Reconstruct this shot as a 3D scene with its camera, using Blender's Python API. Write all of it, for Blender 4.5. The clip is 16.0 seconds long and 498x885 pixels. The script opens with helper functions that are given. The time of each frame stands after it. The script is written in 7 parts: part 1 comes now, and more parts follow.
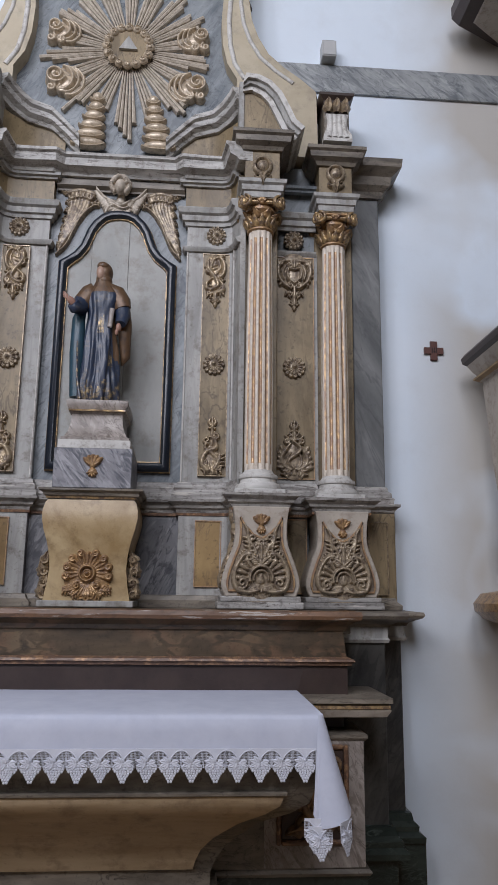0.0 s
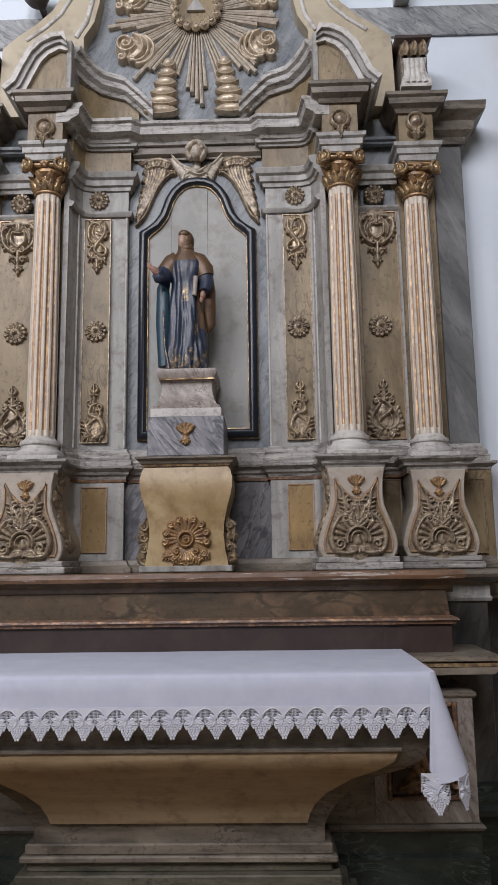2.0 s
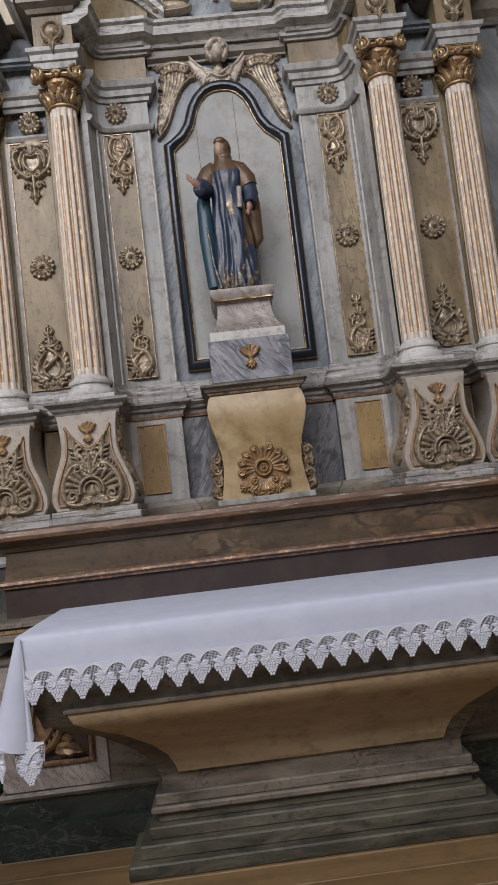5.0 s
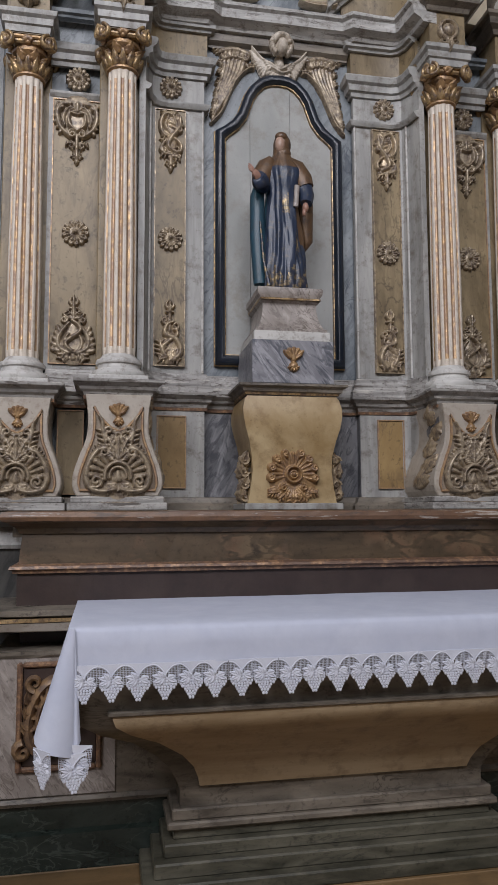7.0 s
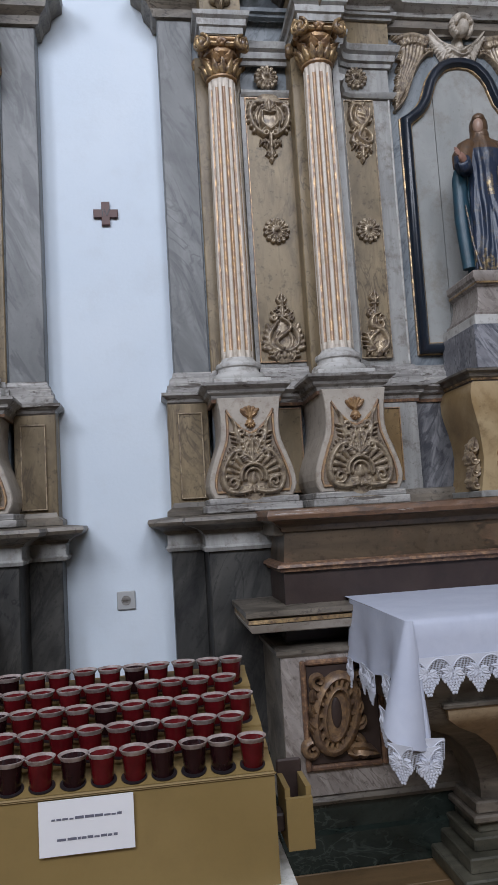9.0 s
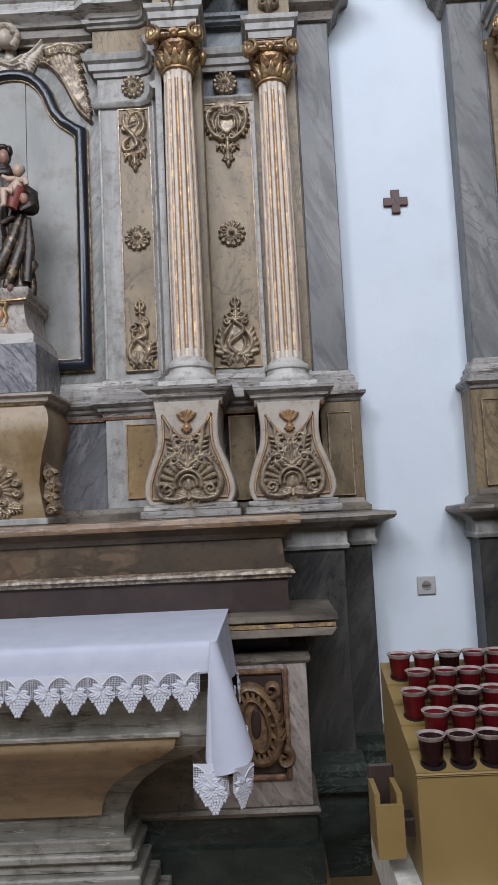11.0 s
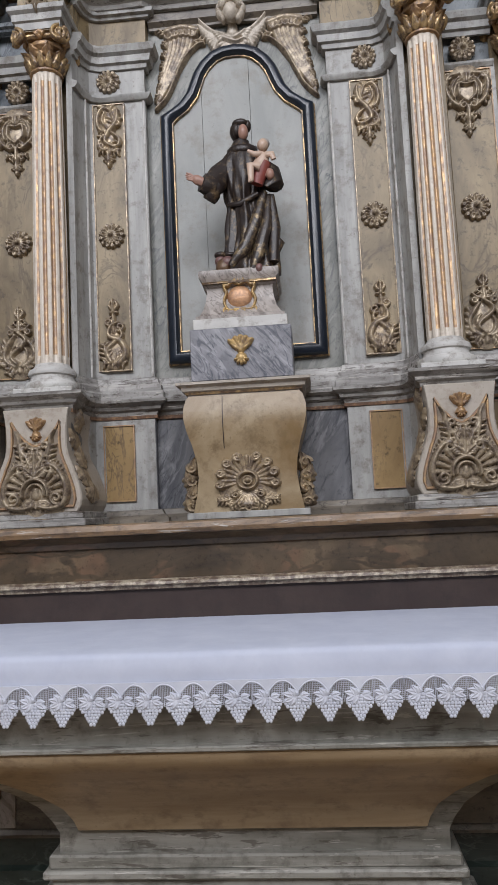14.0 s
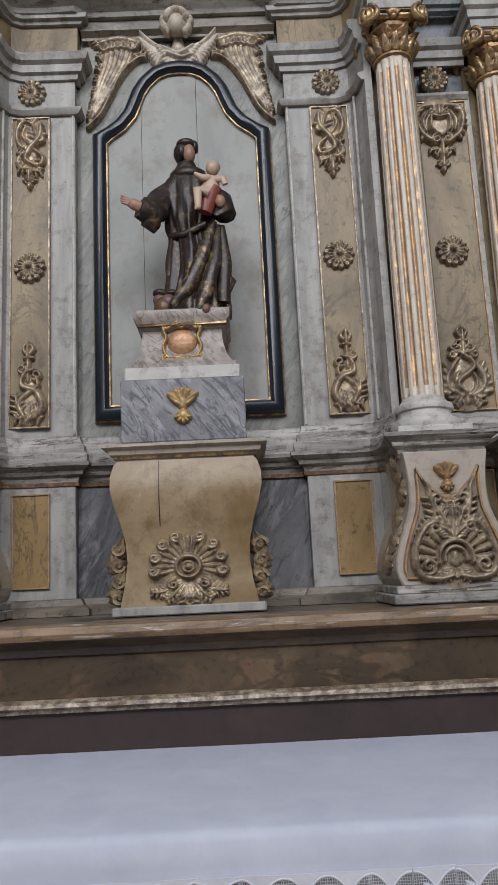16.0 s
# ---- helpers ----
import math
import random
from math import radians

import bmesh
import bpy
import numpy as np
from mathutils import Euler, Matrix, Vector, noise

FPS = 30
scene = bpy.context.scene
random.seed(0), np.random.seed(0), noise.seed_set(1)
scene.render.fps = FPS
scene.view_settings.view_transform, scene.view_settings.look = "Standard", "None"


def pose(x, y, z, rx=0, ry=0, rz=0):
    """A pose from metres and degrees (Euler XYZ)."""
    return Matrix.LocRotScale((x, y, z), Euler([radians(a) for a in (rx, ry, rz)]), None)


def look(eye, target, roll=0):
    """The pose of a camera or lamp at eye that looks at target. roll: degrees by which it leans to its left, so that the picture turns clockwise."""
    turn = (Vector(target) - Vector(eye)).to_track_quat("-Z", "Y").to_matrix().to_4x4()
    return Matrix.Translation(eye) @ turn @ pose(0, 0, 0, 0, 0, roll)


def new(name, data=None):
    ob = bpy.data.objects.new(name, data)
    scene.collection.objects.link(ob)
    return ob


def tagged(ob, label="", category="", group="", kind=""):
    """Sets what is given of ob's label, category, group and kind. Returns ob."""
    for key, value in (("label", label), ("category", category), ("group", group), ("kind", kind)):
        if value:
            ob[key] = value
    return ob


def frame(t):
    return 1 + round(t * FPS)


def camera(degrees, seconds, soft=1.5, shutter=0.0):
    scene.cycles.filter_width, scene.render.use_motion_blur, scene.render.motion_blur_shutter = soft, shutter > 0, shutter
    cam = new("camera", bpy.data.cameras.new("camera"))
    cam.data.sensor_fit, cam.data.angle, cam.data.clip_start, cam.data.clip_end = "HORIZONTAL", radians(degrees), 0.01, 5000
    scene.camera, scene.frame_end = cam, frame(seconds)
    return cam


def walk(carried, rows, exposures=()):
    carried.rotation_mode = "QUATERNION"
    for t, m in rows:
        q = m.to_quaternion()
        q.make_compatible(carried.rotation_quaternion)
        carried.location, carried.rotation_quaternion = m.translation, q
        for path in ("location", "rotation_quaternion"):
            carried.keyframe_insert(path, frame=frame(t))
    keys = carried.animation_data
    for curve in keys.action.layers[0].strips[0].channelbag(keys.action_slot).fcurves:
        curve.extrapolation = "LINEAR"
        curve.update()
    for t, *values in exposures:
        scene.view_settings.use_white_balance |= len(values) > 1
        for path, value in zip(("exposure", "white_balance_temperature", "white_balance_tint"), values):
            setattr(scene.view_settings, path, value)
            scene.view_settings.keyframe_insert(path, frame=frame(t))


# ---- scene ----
cam = camera(37.7, 16.0, soft=1.1)
METRES, EYE, TILT, LEAN, TURN = 4.7, 1.5, 0.0, 0.0, -4.2
ROWS = [
    (0.0, 0.0, 0.0, 0.0, -0.15, 11.93, -0.69),
    (0.5, -0.0046, 0.001, -0.0001, 1.26, 11.29, -0.04),
    (1.0, -0.0088, 0.0025, -0.001, 2.17, 10.6, 0.66),
    (1.5, -0.0166, 0.0018, -0.0012, 3.32, 10.01, 0.66),
    (2.0, -0.0216, 0.0019, -0.0045, 5.78, 9.41, 0.81),
    (2.5, -0.0274, 0.0003, -0.0062, 8.56, 8.66, 1.18),
    (3.0, -0.0236, -0.0005, -0.0096, 10.49, 7.33, 3.21),
    (3.5, -0.0296, 0.0016, -0.0122, 10.87, 6.13, 6.82),
    (4.0, -0.074, 0.0127, -0.0133, 7.09, 5.39, 7.54),
    (4.5, -0.1137, 0.0274, -0.0138, 5.02, 5.06, 7.67),
    (7.0, -0.2849, 0.069, -0.0129, -6.62, 5.34, 0.23),
    (7.5, -0.3222, 0.0814, -0.011, -6.28, 5.72, 1.36),
    (8.0, -0.3654, 0.0871, -0.011, -5.86, 5.77, 3.58),
    (8.5, -0.4211, 0.0806, -0.011, -5.66, 5.74, 3.45),
    (9.0, -0.4657, 0.0914, -0.0135, -3.64, 5.5, 3.4),
    (9.5, -0.5057, 0.1059, -0.0115, -0.02, 5.51, 4.55),
    (10.0, -0.5548, 0.0984, -0.0138, 1.97, 5.39, 3.99),
    (12.5, -0.7513, 0.0639, -0.0103, 9.75, 5.85, 1.9),
    (13.0, -0.7835, 0.0596, -0.0097, 10.13, 5.98, 1.67),
    (13.5, -0.8118, 0.078, -0.0079, 9.88, 6.07, 2.3),
    (14.0, -0.8312, 0.0965, -0.0143, 9.29, 5.91, 2.73),
    (14.5, -0.8486, 0.1058, -0.0123, 7.01, 5.81, 2.59),
    (15.0, -0.849, 0.1366, -0.0042, 4.56, 5.84, 3.1),
    (15.5, -0.8494, 0.1851, 0.0043, 3.67, 7.04, 2.98),
    (16.0, -0.8541, 0.2028, 0.0116, 3.98, 10.05, 2.67),
]
walk(cam, [(t, pose(0, 0, EYE, TILT, LEAN, TURN) @ pose(METRES * x, METRES * y, METRES * z, 90 + pitch, roll, yaw)) for t, x, y, z, yaw, pitch, roll in ROWS],
     [(0, -0.02, 6500, 13), (2.5, 0.03, 6900, 13), (4.5, 0.04, 6880, 12), (7, -0.07, 6700, 12), (9, -0.13, 6250, 10), (10, 0.0, 6300, 10),
      (12.5, -0.02, 6650, 10), (14, 0.02, 6630, 10), (15.5, -0.13, 6800, 9), (16, -0.2, 6750, 9)])

# ---- daylight ----
world = bpy.data.worlds.new("world")
scene.world = world
world.use_nodes = True
wn = world.node_tree.nodes
sky = wn.new("ShaderNodeTexSky")
sky.sky_type, sky.sun_disc = "NISHITA", False
sky.sun_elevation, sky.sun_rotation = radians(45), radians(160)
wn["Background"].inputs[1].default_value = 0.06
world.node_tree.links.new(sky.outputs[0], wn["Background"].inputs[0])
FLOOR = 0.0
DAIS = 0.15
WALL = 4.05          # face of the white wall
CEIL = 10.2
WINDOWS = (-6.6, -3.5, -0.4)
WINDOW_W, WINDOW_Z0, WINDOW_Z1, REAR = 2.2, 5.3, 8.6, -3.8
for wx, watts in zip(WINDOWS, (370, 318, 283)):
    lamp = new("window_light", bpy.data.lights.new("window_light", "AREA"))
    lamp.data.shape, lamp.data.size, lamp.data.size_y = "RECTANGLE", WINDOW_W, WINDOW_Z1 - WINDOW_Z0
    lamp.data.energy, lamp.data.color = watts, (0.90, 0.92, 1.0)
    lamp.matrix_world = look((wx, REAR - 0.1, (WINDOW_Z0 + WINDOW_Z1) / 2), (wx, 4, (WINDOW_Z0 + WINDOW_Z1) / 2 - 4.2))


# ---- materials ----
def shader(name, rough=0.6, metal=0.0):
    m = bpy.data.materials.new(name)
    m.use_nodes = True
    nt = m.node_tree
    b = nt.nodes["Principled BSDF"]
    b.inputs["Roughness"].default_value, b.inputs["Metallic"].default_value = rough, metal
    return m, nt, b


def node(nt, kind, **kw):
    n = nt.nodes.new(kind)
    for k, v in kw.items():
        n.inputs[k].default_value = v
    return n


def ramp(nt, fac, stops):
    r = nt.nodes.new("ShaderNodeValToRGB")
    e = r.color_ramp.elements
    while len(e) < len(stops):
        e.new(0.5)
    for el, (p, c) in zip(e, stops):
        el.position, el.color = p, (*c, 1) if len(c) == 3 else c
    nt.links.new(fac, r.inputs[0])
    return r.outputs[0]


def mix(nt, fac, a, b, blend="MIX"):
    m = nt.nodes.new("ShaderNodeMix")
    m.data_type, m.blend_type = "RGBA", blend
    for s, v in ((m.inputs[0], fac), (m.inputs[6], a), (m.inputs[7], b)):
        if isinstance(v, (int, float)):
            s.default_value = v
        elif isinstance(v, tuple):
            s.default_value = (*v, 1)
        else:
            nt.links.new(v, s)
    return m.outputs[2]


def noise_tex(nt, scale, detail=5, rough=0.55, distort=0.0, stretch=None, lean=0):
    g = nt.nodes.new("ShaderNodeNewGeometry")
    out = g.outputs["Position"]
    if lean:
        turned = nt.nodes.new("ShaderNodeMapping")
        turned.inputs["Rotation"].default_value = (0, radians(lean), 0)
        nt.links.new(out, turned.inputs[0])
        out = turned.outputs[0]
    if stretch:
        mp = nt.nodes.new("ShaderNodeMapping")
        mp.inputs["Scale"].default_value = stretch[:3]
        if len(stretch) > 3:
            mp.inputs["Rotation"].default_value = stretch[3:]
        nt.links.new(out, mp.inputs[0])
        out = mp.outputs[0]
    n = node(nt, "ShaderNodeTexNoise", Scale=scale, Detail=detail, Roughness=rough, Distortion=distort)
    nt.links.new(out, n.inputs["Vector"])
    return n.outputs[0]


def bump(nt, b, height, strength=0.3, distance=0.004):
    n = node(nt, "ShaderNodeBump", Strength=strength, Distance=distance)
    nt.links.new(height, n.inputs["Height"])
    nt.links.new(n.outputs[0], b.inputs["Normal"])


def marble(name, low, high, vein, scale=5.0, rough=0.45, vein_amount=0.8, stretch=(1, 1, 0.45, 0.3, 0.6, 0.2), speck=0.35, lean=0, streak=0.0):
    """Painted marbling: clouded ground, leaning streaks, thin wandering veins, worn specks."""
    m, nt, b = shader(name, rough)
    ground = ramp(nt, noise_tex(nt, scale, 6, 0.6, 0.6, stretch, lean), [(0.32, low), (0.68, high)])
    if streak:
        long = (1.6, 1.6, 0.38)
        pale = ramp(nt, noise_tex(nt, scale * 1.9, 4, 0.6, 1.2, long, lean), [(0.52, (0, 0, 0)), (0.64, (streak,) * 3)])
        ground = mix(nt, pale, ground, tuple(min(0.9, c * 1.35) for c in high))
        deep = ramp(nt, noise_tex(nt, scale * 2.3, 4, 0.55, 1.8, long, lean), [(0.54, (0, 0, 0)), (0.62, (streak,) * 3)])
        ground = mix(nt, deep, ground, vein)
    v = ramp(nt, noise_tex(nt, scale * 1.3, 4, 0.55, 2.2, stretch, lean), [(0.465, (0, 0, 0)), (0.5, (1, 1, 1)), (0.535, (0, 0, 0))])
    gate = ramp(nt, noise_tex(nt, scale * 0.7, 2), [(0.42, (0, 0, 0)), (0.62, (vein_amount,) * 3)])
    amount = mix(nt, 1.0, v, gate, "MULTIPLY")
    col = mix(nt, amount, ground, vein)
    dirt = ramp(nt, noise_tex(nt, 38, 6, 0.7), [(0.34, (1 - speck,) * 3), (0.44, (1, 1, 1))])
    col = mix(nt, 1.0, col, dirt, "MULTIPLY")
    nt.links.new(col, b.inputs["Base Color"])
    bump(nt, b, noise_tex(nt, 70, 4), 0.15, 0.003)
    return m


def painted(name, base, tint, rough=0.6, grime=(0.35, 0.30, 0.25), amount=0.5, scale=6.0, bump_amount=0.25, stretch=None, flecked=0.0, chipped=0.0):
    """Old paint with clouded tint, grime in patches and fine brush relief."""
    m, nt, b = shader(name, rough)
    ground = ramp(nt, noise_tex(nt, scale, 5, 0.6, 0.4, stretch), [(0.35, base), (0.7, tint)])
    g = ramp(nt, noise_tex(nt, scale * 3.1, 8, 0.72), [(0.5, (0, 0, 0)), (0.72, (amount,) * 3)])
    col = mix(nt, g, ground, grime)
    if flecked:
        fleck = ramp(nt, noise_tex(nt, 60, 4, 0.6), [(0.29, (0.45, 0.4, 0.36)), (0.36, (1, 1, 1))])
        col = mix(nt, flecked, col, fleck, "MULTIPLY")
    if chipped:
        lost = ramp(nt, noise_tex(nt, 20, 6, 0.68, 0.5, (0.30, 1, 2.2)), [(0.57, (0, 0, 0)), (0.60, (chipped,) * 3)])
        col = mix(nt, lost, col, (0.055, 0.04, 0.03))
        bare = ramp(nt, noise_tex(nt, 24, 6, 0.68, 0.5, (0.22, 1.3, 2.6)), [(0.60, (0, 0, 0)), (0.63, (chipped,) * 3)])
        col = mix(nt, bare, col, (0.56, 0.53, 0.48))
    nt.links.new(col, b.inputs["Base Color"])
    bump(nt, b, noise_tex(nt, 55, 5, 0.65), bump_amount, 0.003)
    return m


def gilt(name, gold, bole, worn=0.5, rough=0.42, metal=0.6):
    """Aged gilding rubbed through to brown bole."""
    m, nt, b = shader(name, rough, metal)
    f = ramp(nt, noise_tex(nt, 32, 7, 0.7), [(worn - 0.1, (0, 0, 0)), (worn + 0.1, (1, 1, 1))])
    nt.links.new(mix(nt, f, bole, gold), b.inputs["Base Color"])
    mt = node(nt, "ShaderNodeMath")
    mt.operation = "MULTIPLY"
    nt.links.new(f, mt.inputs[0])
    mt.inputs[1].default_value = metal
    nt.links.new(mt.outputs[0], b.inputs["Metallic"])
    bump(nt, b, noise_tex(nt, 90, 4), 0.35, 0.004)
    return m


def pebbled(name, low, high, stone):
    """Painted breccia: long pebbles in a dark clouded ground."""
    m, nt, b = shader(name, 0.35)
    g = nt.nodes.new("ShaderNodeNewGeometry")
    mp = nt.nodes.new("ShaderNodeMapping")
    mp.inputs["Scale"].default_value = (0.55, 1.0, 1.3)
    nt.links.new(g.outputs["Position"], mp.inputs[0])
    wob = node(nt, "ShaderNodeTexNoise", Scale=5.0, Detail=4)
    nt.links.new(mp.outputs[0], wob.inputs["Vector"])
    add = nt.nodes.new("ShaderNodeVectorMath")
    add.operation = "MULTIPLY_ADD"
    nt.links.new(wob.outputs["Color"], add.inputs[0])
    add.inputs[1].default_value = (0.3, 0.3, 0.3)
    nt.links.new(mp.outputs[0], add.inputs[2])
    vo = node(nt, "ShaderNodeTexVoronoi", Scale=10.0)
    vo.feature = "DISTANCE_TO_EDGE"
    nt.links.new(add.outputs[0], vo.inputs["Vector"])
    edge = ramp(nt, vo.outputs["Distance"], [(0.05, (0, 0, 0)), (0.12, (1, 1, 1)), (0.4, (0.7, 0.7, 0.7))])
    gate = ramp(nt, noise_tex(nt, 4.0, 3), [(0.47, (0.05, 0.05, 0.05)), (0.56, (0.95, 0.95, 0.95))])
    ground = ramp(nt, noise_tex(nt, 4.0, 7, 0.65, 0.8, (0.6, 1, 1.6)), [(0.32, low), (0.68, high)])
    col = mix(nt, mix(nt, 1.0, edge, gate, "MULTIPLY"), ground, mix(nt, ramp(nt, noise_tex(nt, 7, 2), [(0.45, (0, 0, 0)), (0.6, (1, 1, 1))]), stone, tuple(c * 1.25 for c in high)))
    fleck = ramp(nt, noise_tex(nt, 45, 5, 0.7), [(0.34, (0.55, 0.5, 0.48)), (0.46, (1, 1, 1))])
    nt.links.new(mix(nt, 0.8, col, fleck, "MULTIPLY"), b.inputs["Base Color"])
    bump(nt, b, noise_tex(nt, 60, 4), 0.2, 0.003)
    return m


M = {}
M["blue"] = marble("blue_grey_marbled_paint", (0.105, 0.125, 0.145), (0.255, 0.28, 0.295), (0.055, 0.068, 0.088), 4.5, vein_amount=0.9, stretch=(1.5, 1.5, 0.5), speck=0.35, lean=-28, streak=0.32)
M["olive"] = marble("olive_grey_marbled_paint", (0.115, 0.12, 0.108), (0.275, 0.275, 0.25), (0.06, 0.068, 0.075), 5.0, vein_amount=0.9, stretch=(1.5, 1.5, 0.5), speck=0.35, lean=-24, streak=0.36)
M["grey"] = marble("grey_marble", (0.145, 0.145, 0.165), (0.27, 0.27, 0.29), (0.055, 0.062, 0.082), 7.5, vein_amount=0.8, stretch=(1.5, 1.5, 0.55), speck=0.25, lean=38, streak=0.75)
M["slate"] = marble("dark_grey_veined_marble", (0.065, 0.067, 0.078), (0.20, 0.20, 0.21), (0.03, 0.032, 0.042), 5.0, vein_amount=0.8, stretch=(1.6, 1.6, 0.5), speck=0.3, lean=-24, streak=0.7)
M["dark"] = marble("dark_grey_marbled_paint", (0.085, 0.09, 0.092), (0.20, 0.205, 0.205), (0.05, 0.052, 0.058), 2.4, vein_amount=0.6, stretch=(1.6, 1.6, 0.45), speck=0.15, lean=24, streak=0.45)
M["pale"] = painted("pale_grey_paint", (0.25, 0.248, 0.238), (0.435, 0.43, 0.41), 0.5, (0.12, 0.095, 0.07), 0.9, 5.0, stretch=(3.2, 3.2, 0.45), flecked=0.7)
M["pale_warm"] = painted("pale_warm_paint", (0.37, 0.325, 0.275), (0.47, 0.425, 0.365), 0.5, (0.18, 0.13, 0.09), 0.7, 6.0, flecked=0.6)
M["grime"] = painted("dirty_grey_paint", (0.15, 0.14, 0.13), (0.38, 0.365, 0.34), 0.5, (0.06, 0.045, 0.035), 0.9, 9.0, stretch=(0.3, 1, 3.5), flecked=0.75, chipped=0.8)
M["white"] = painted("worn_white_paint", (0.47, 0.46, 0.44), (0.62, 0.61, 0.58), 0.5, (0.17, 0.135, 0.105), 0.9, 7.0, stretch=(0.6, 1, 1.6), flecked=0.75)
M["cornice_white"] = painted("dirty_white_paint", (0.30, 0.295, 0.28), (0.53, 0.52, 0.495), 0.5, (0.11, 0.085, 0.065), 0.9, 8.0, stretch=(0.35, 1, 3), flecked=0.8, chipped=0.6)
M["ochre"] = marble("ochre_marbled_paint", (0.21, 0.128, 0.05), (0.37, 0.25, 0.11), (0.13, 0.085, 0.05), 5.0, speck=0.45)
M["ochre_grey"] = marble("grey_ochre_marbled_paint", (0.115, 0.082, 0.042), (0.32, 0.245, 0.142), (0.085, 0.06, 0.036), 4.2, vein_amount=0.8, speck=0.42, streak=0.22)
M["ochre_console"] = painted("mottled_ochre_paint", (0.215, 0.138, 0.062), (0.41, 0.325, 0.21), 0.4, (0.15, 0.10, 0.05), 0.9, 4.2, flecked=0.45)
M["ochre_light"] = painted("light_ochre_paint", (0.37, 0.265, 0.155), (0.56, 0.44, 0.29), 0.4, (0.22, 0.15, 0.095), 0.85, 3.5, stretch=(0.5, 1, 4), flecked=0.45)
M["gold"] = gilt("bright_gilding", (0.50, 0.345, 0.17), (0.11, 0.07, 0.045), 0.51, 0.34, 0.6)
M["carved"] = gilt("dull_gilded_carving", (0.47, 0.37, 0.245), (0.15, 0.11, 0.08), 0.5, 0.36, 0.4)
M["silver"] = gilt("greyed_gilded_carving", (0.40, 0.325, 0.23), (0.12, 0.088, 0.064), 0.49, 0.36, 0.3)
M["cream"] = painted("cream_column_paint", (0.58, 0.51, 0.425), (0.66, 0.60, 0.52), 0.45, (0.33, 0.24, 0.16), 0.7, 9.0, flecked=0.5)
M["flute"] = gilt("worn_flute_gilding", (0.52, 0.345, 0.18), (0.30, 0.19, 0.125), 0.53, 0.38, 0.45)
M["dark_lower"] = marble("black_grey_marbled_paint", (0.020, 0.021, 0.022), (0.078, 0.075, 0.068), (0.013, 0.013, 0.015), 3.4, vein_amount=0.9, stretch=(1.5, 1.5, 0.55), speck=0.35, lean=-22, streak=0.45)
M["brown"] = pebbled("brown_pebbled_paint", (0.036, 0.025, 0.016), (0.115, 0.08, 0.047), (0.145, 0.085, 0.05))
M["pedestal_paint"] = marble("worn_pinkish_grey_marbled_paint", (0.22, 0.19, 0.17), (0.38, 0.34, 0.31), (0.11, 0.085, 0.07), 7.0, stretch=(1.4, 1.4, 0.6), speck=0.45, lean=30, streak=0.5)
M["console_light"] = painted("mottled_yellow_ochre_paint", (0.30, 0.20, 0.09), (0.53, 0.41, 0.24), 0.4, (0.20, 0.13, 0.06), 0.9, 3.6, flecked=0.45)
M["field"] = painted("beige_pedestal_paint", (0.19, 0.145, 0.105), (0.31, 0.255, 0.195), 0.5, (0.10, 0.07, 0.045), 0.85, 9.0, flecked=0.6)
M["scroll_wood"] = gilt("worn_brown_gilding", (0.30, 0.19, 0.10), (0.12, 0.075, 0.05), 0.5, 0.4, 0.3)
M["grey_band"] = marble("grey_marbled_band", (0.19, 0.205, 0.215), (0.34, 0.355, 0.36), (0.075, 0.09, 0.105), 6.0, vein_amount=0.8, stretch=(1.4, 1.4, 0.6), speck=0.2, lean=52, streak=0.5)
M["edge_ochre"] = painted("worn_ochre_brown_paint", (0.17, 0.105, 0.055), (0.30, 0.195, 0.11), 0.4, (0.07, 0.045, 0.03), 0.85, 8.0, stretch=(0.3, 1, 3), flecked=0.6, chipped=0.6)
M["white_gold"] = gilt("chipped_white_gilding", (0.50, 0.43, 0.32), (0.13, 0.09, 0.065), 0.54, 0.4, 0.1)
M["bronze"] = gilt("bronze_gilding", (0.40, 0.25, 0.12), (0.17, 0.10, 0.06), 0.48, 0.38, 0.4)
M["grey_table"] = painted("worn_grey_marbled_paint", (0.17, 0.165, 0.14), (0.42, 0.405, 0.365), 0.4, (0.085, 0.08, 0.065), 0.9, 4.0, stretch=(0.45, 1, 3.5), flecked=0.7, chipped=0.6)
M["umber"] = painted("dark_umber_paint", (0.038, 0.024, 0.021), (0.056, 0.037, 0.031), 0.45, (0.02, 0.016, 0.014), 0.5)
M["edge"] = painted("worn_red_brown_paint", (0.13, 0.07, 0.04), (0.22, 0.12, 0.065), 0.45, (0.05, 0.03, 0.022), 0.8, 8.0, stretch=(0.3, 1, 3), flecked=0.5, chipped=0.6)
M["grey_worn"] = painted("worn_grey_paint", (0.20, 0.19, 0.18), (0.50, 0.485, 0.46), 0.5, (0.07, 0.055, 0.045), 0.9, 9.0, stretch=(0.25, 1, 3.5), flecked=0.8, chipped=0.8)
M["copper"] = gilt("worn_red_gilding", (0.42, 0.25, 0.14), (0.13, 0.075, 0.05), 0.57, 0.4, 0.4)
M["navy"] = painted("dark_blue_paint", (0.008, 0.013, 0.022), (0.014, 0.02, 0.032), 0.28, (0.04, 0.03, 0.03), 0.4)
M["board"] = painted("pale_grey_board", (0.275, 0.285, 0.275), (0.40, 0.40, 0.385), 0.6, (0.20, 0.175, 0.135), 0.7, 2.6, stretch=(1.5, 1, 0.6), flecked=0.35)
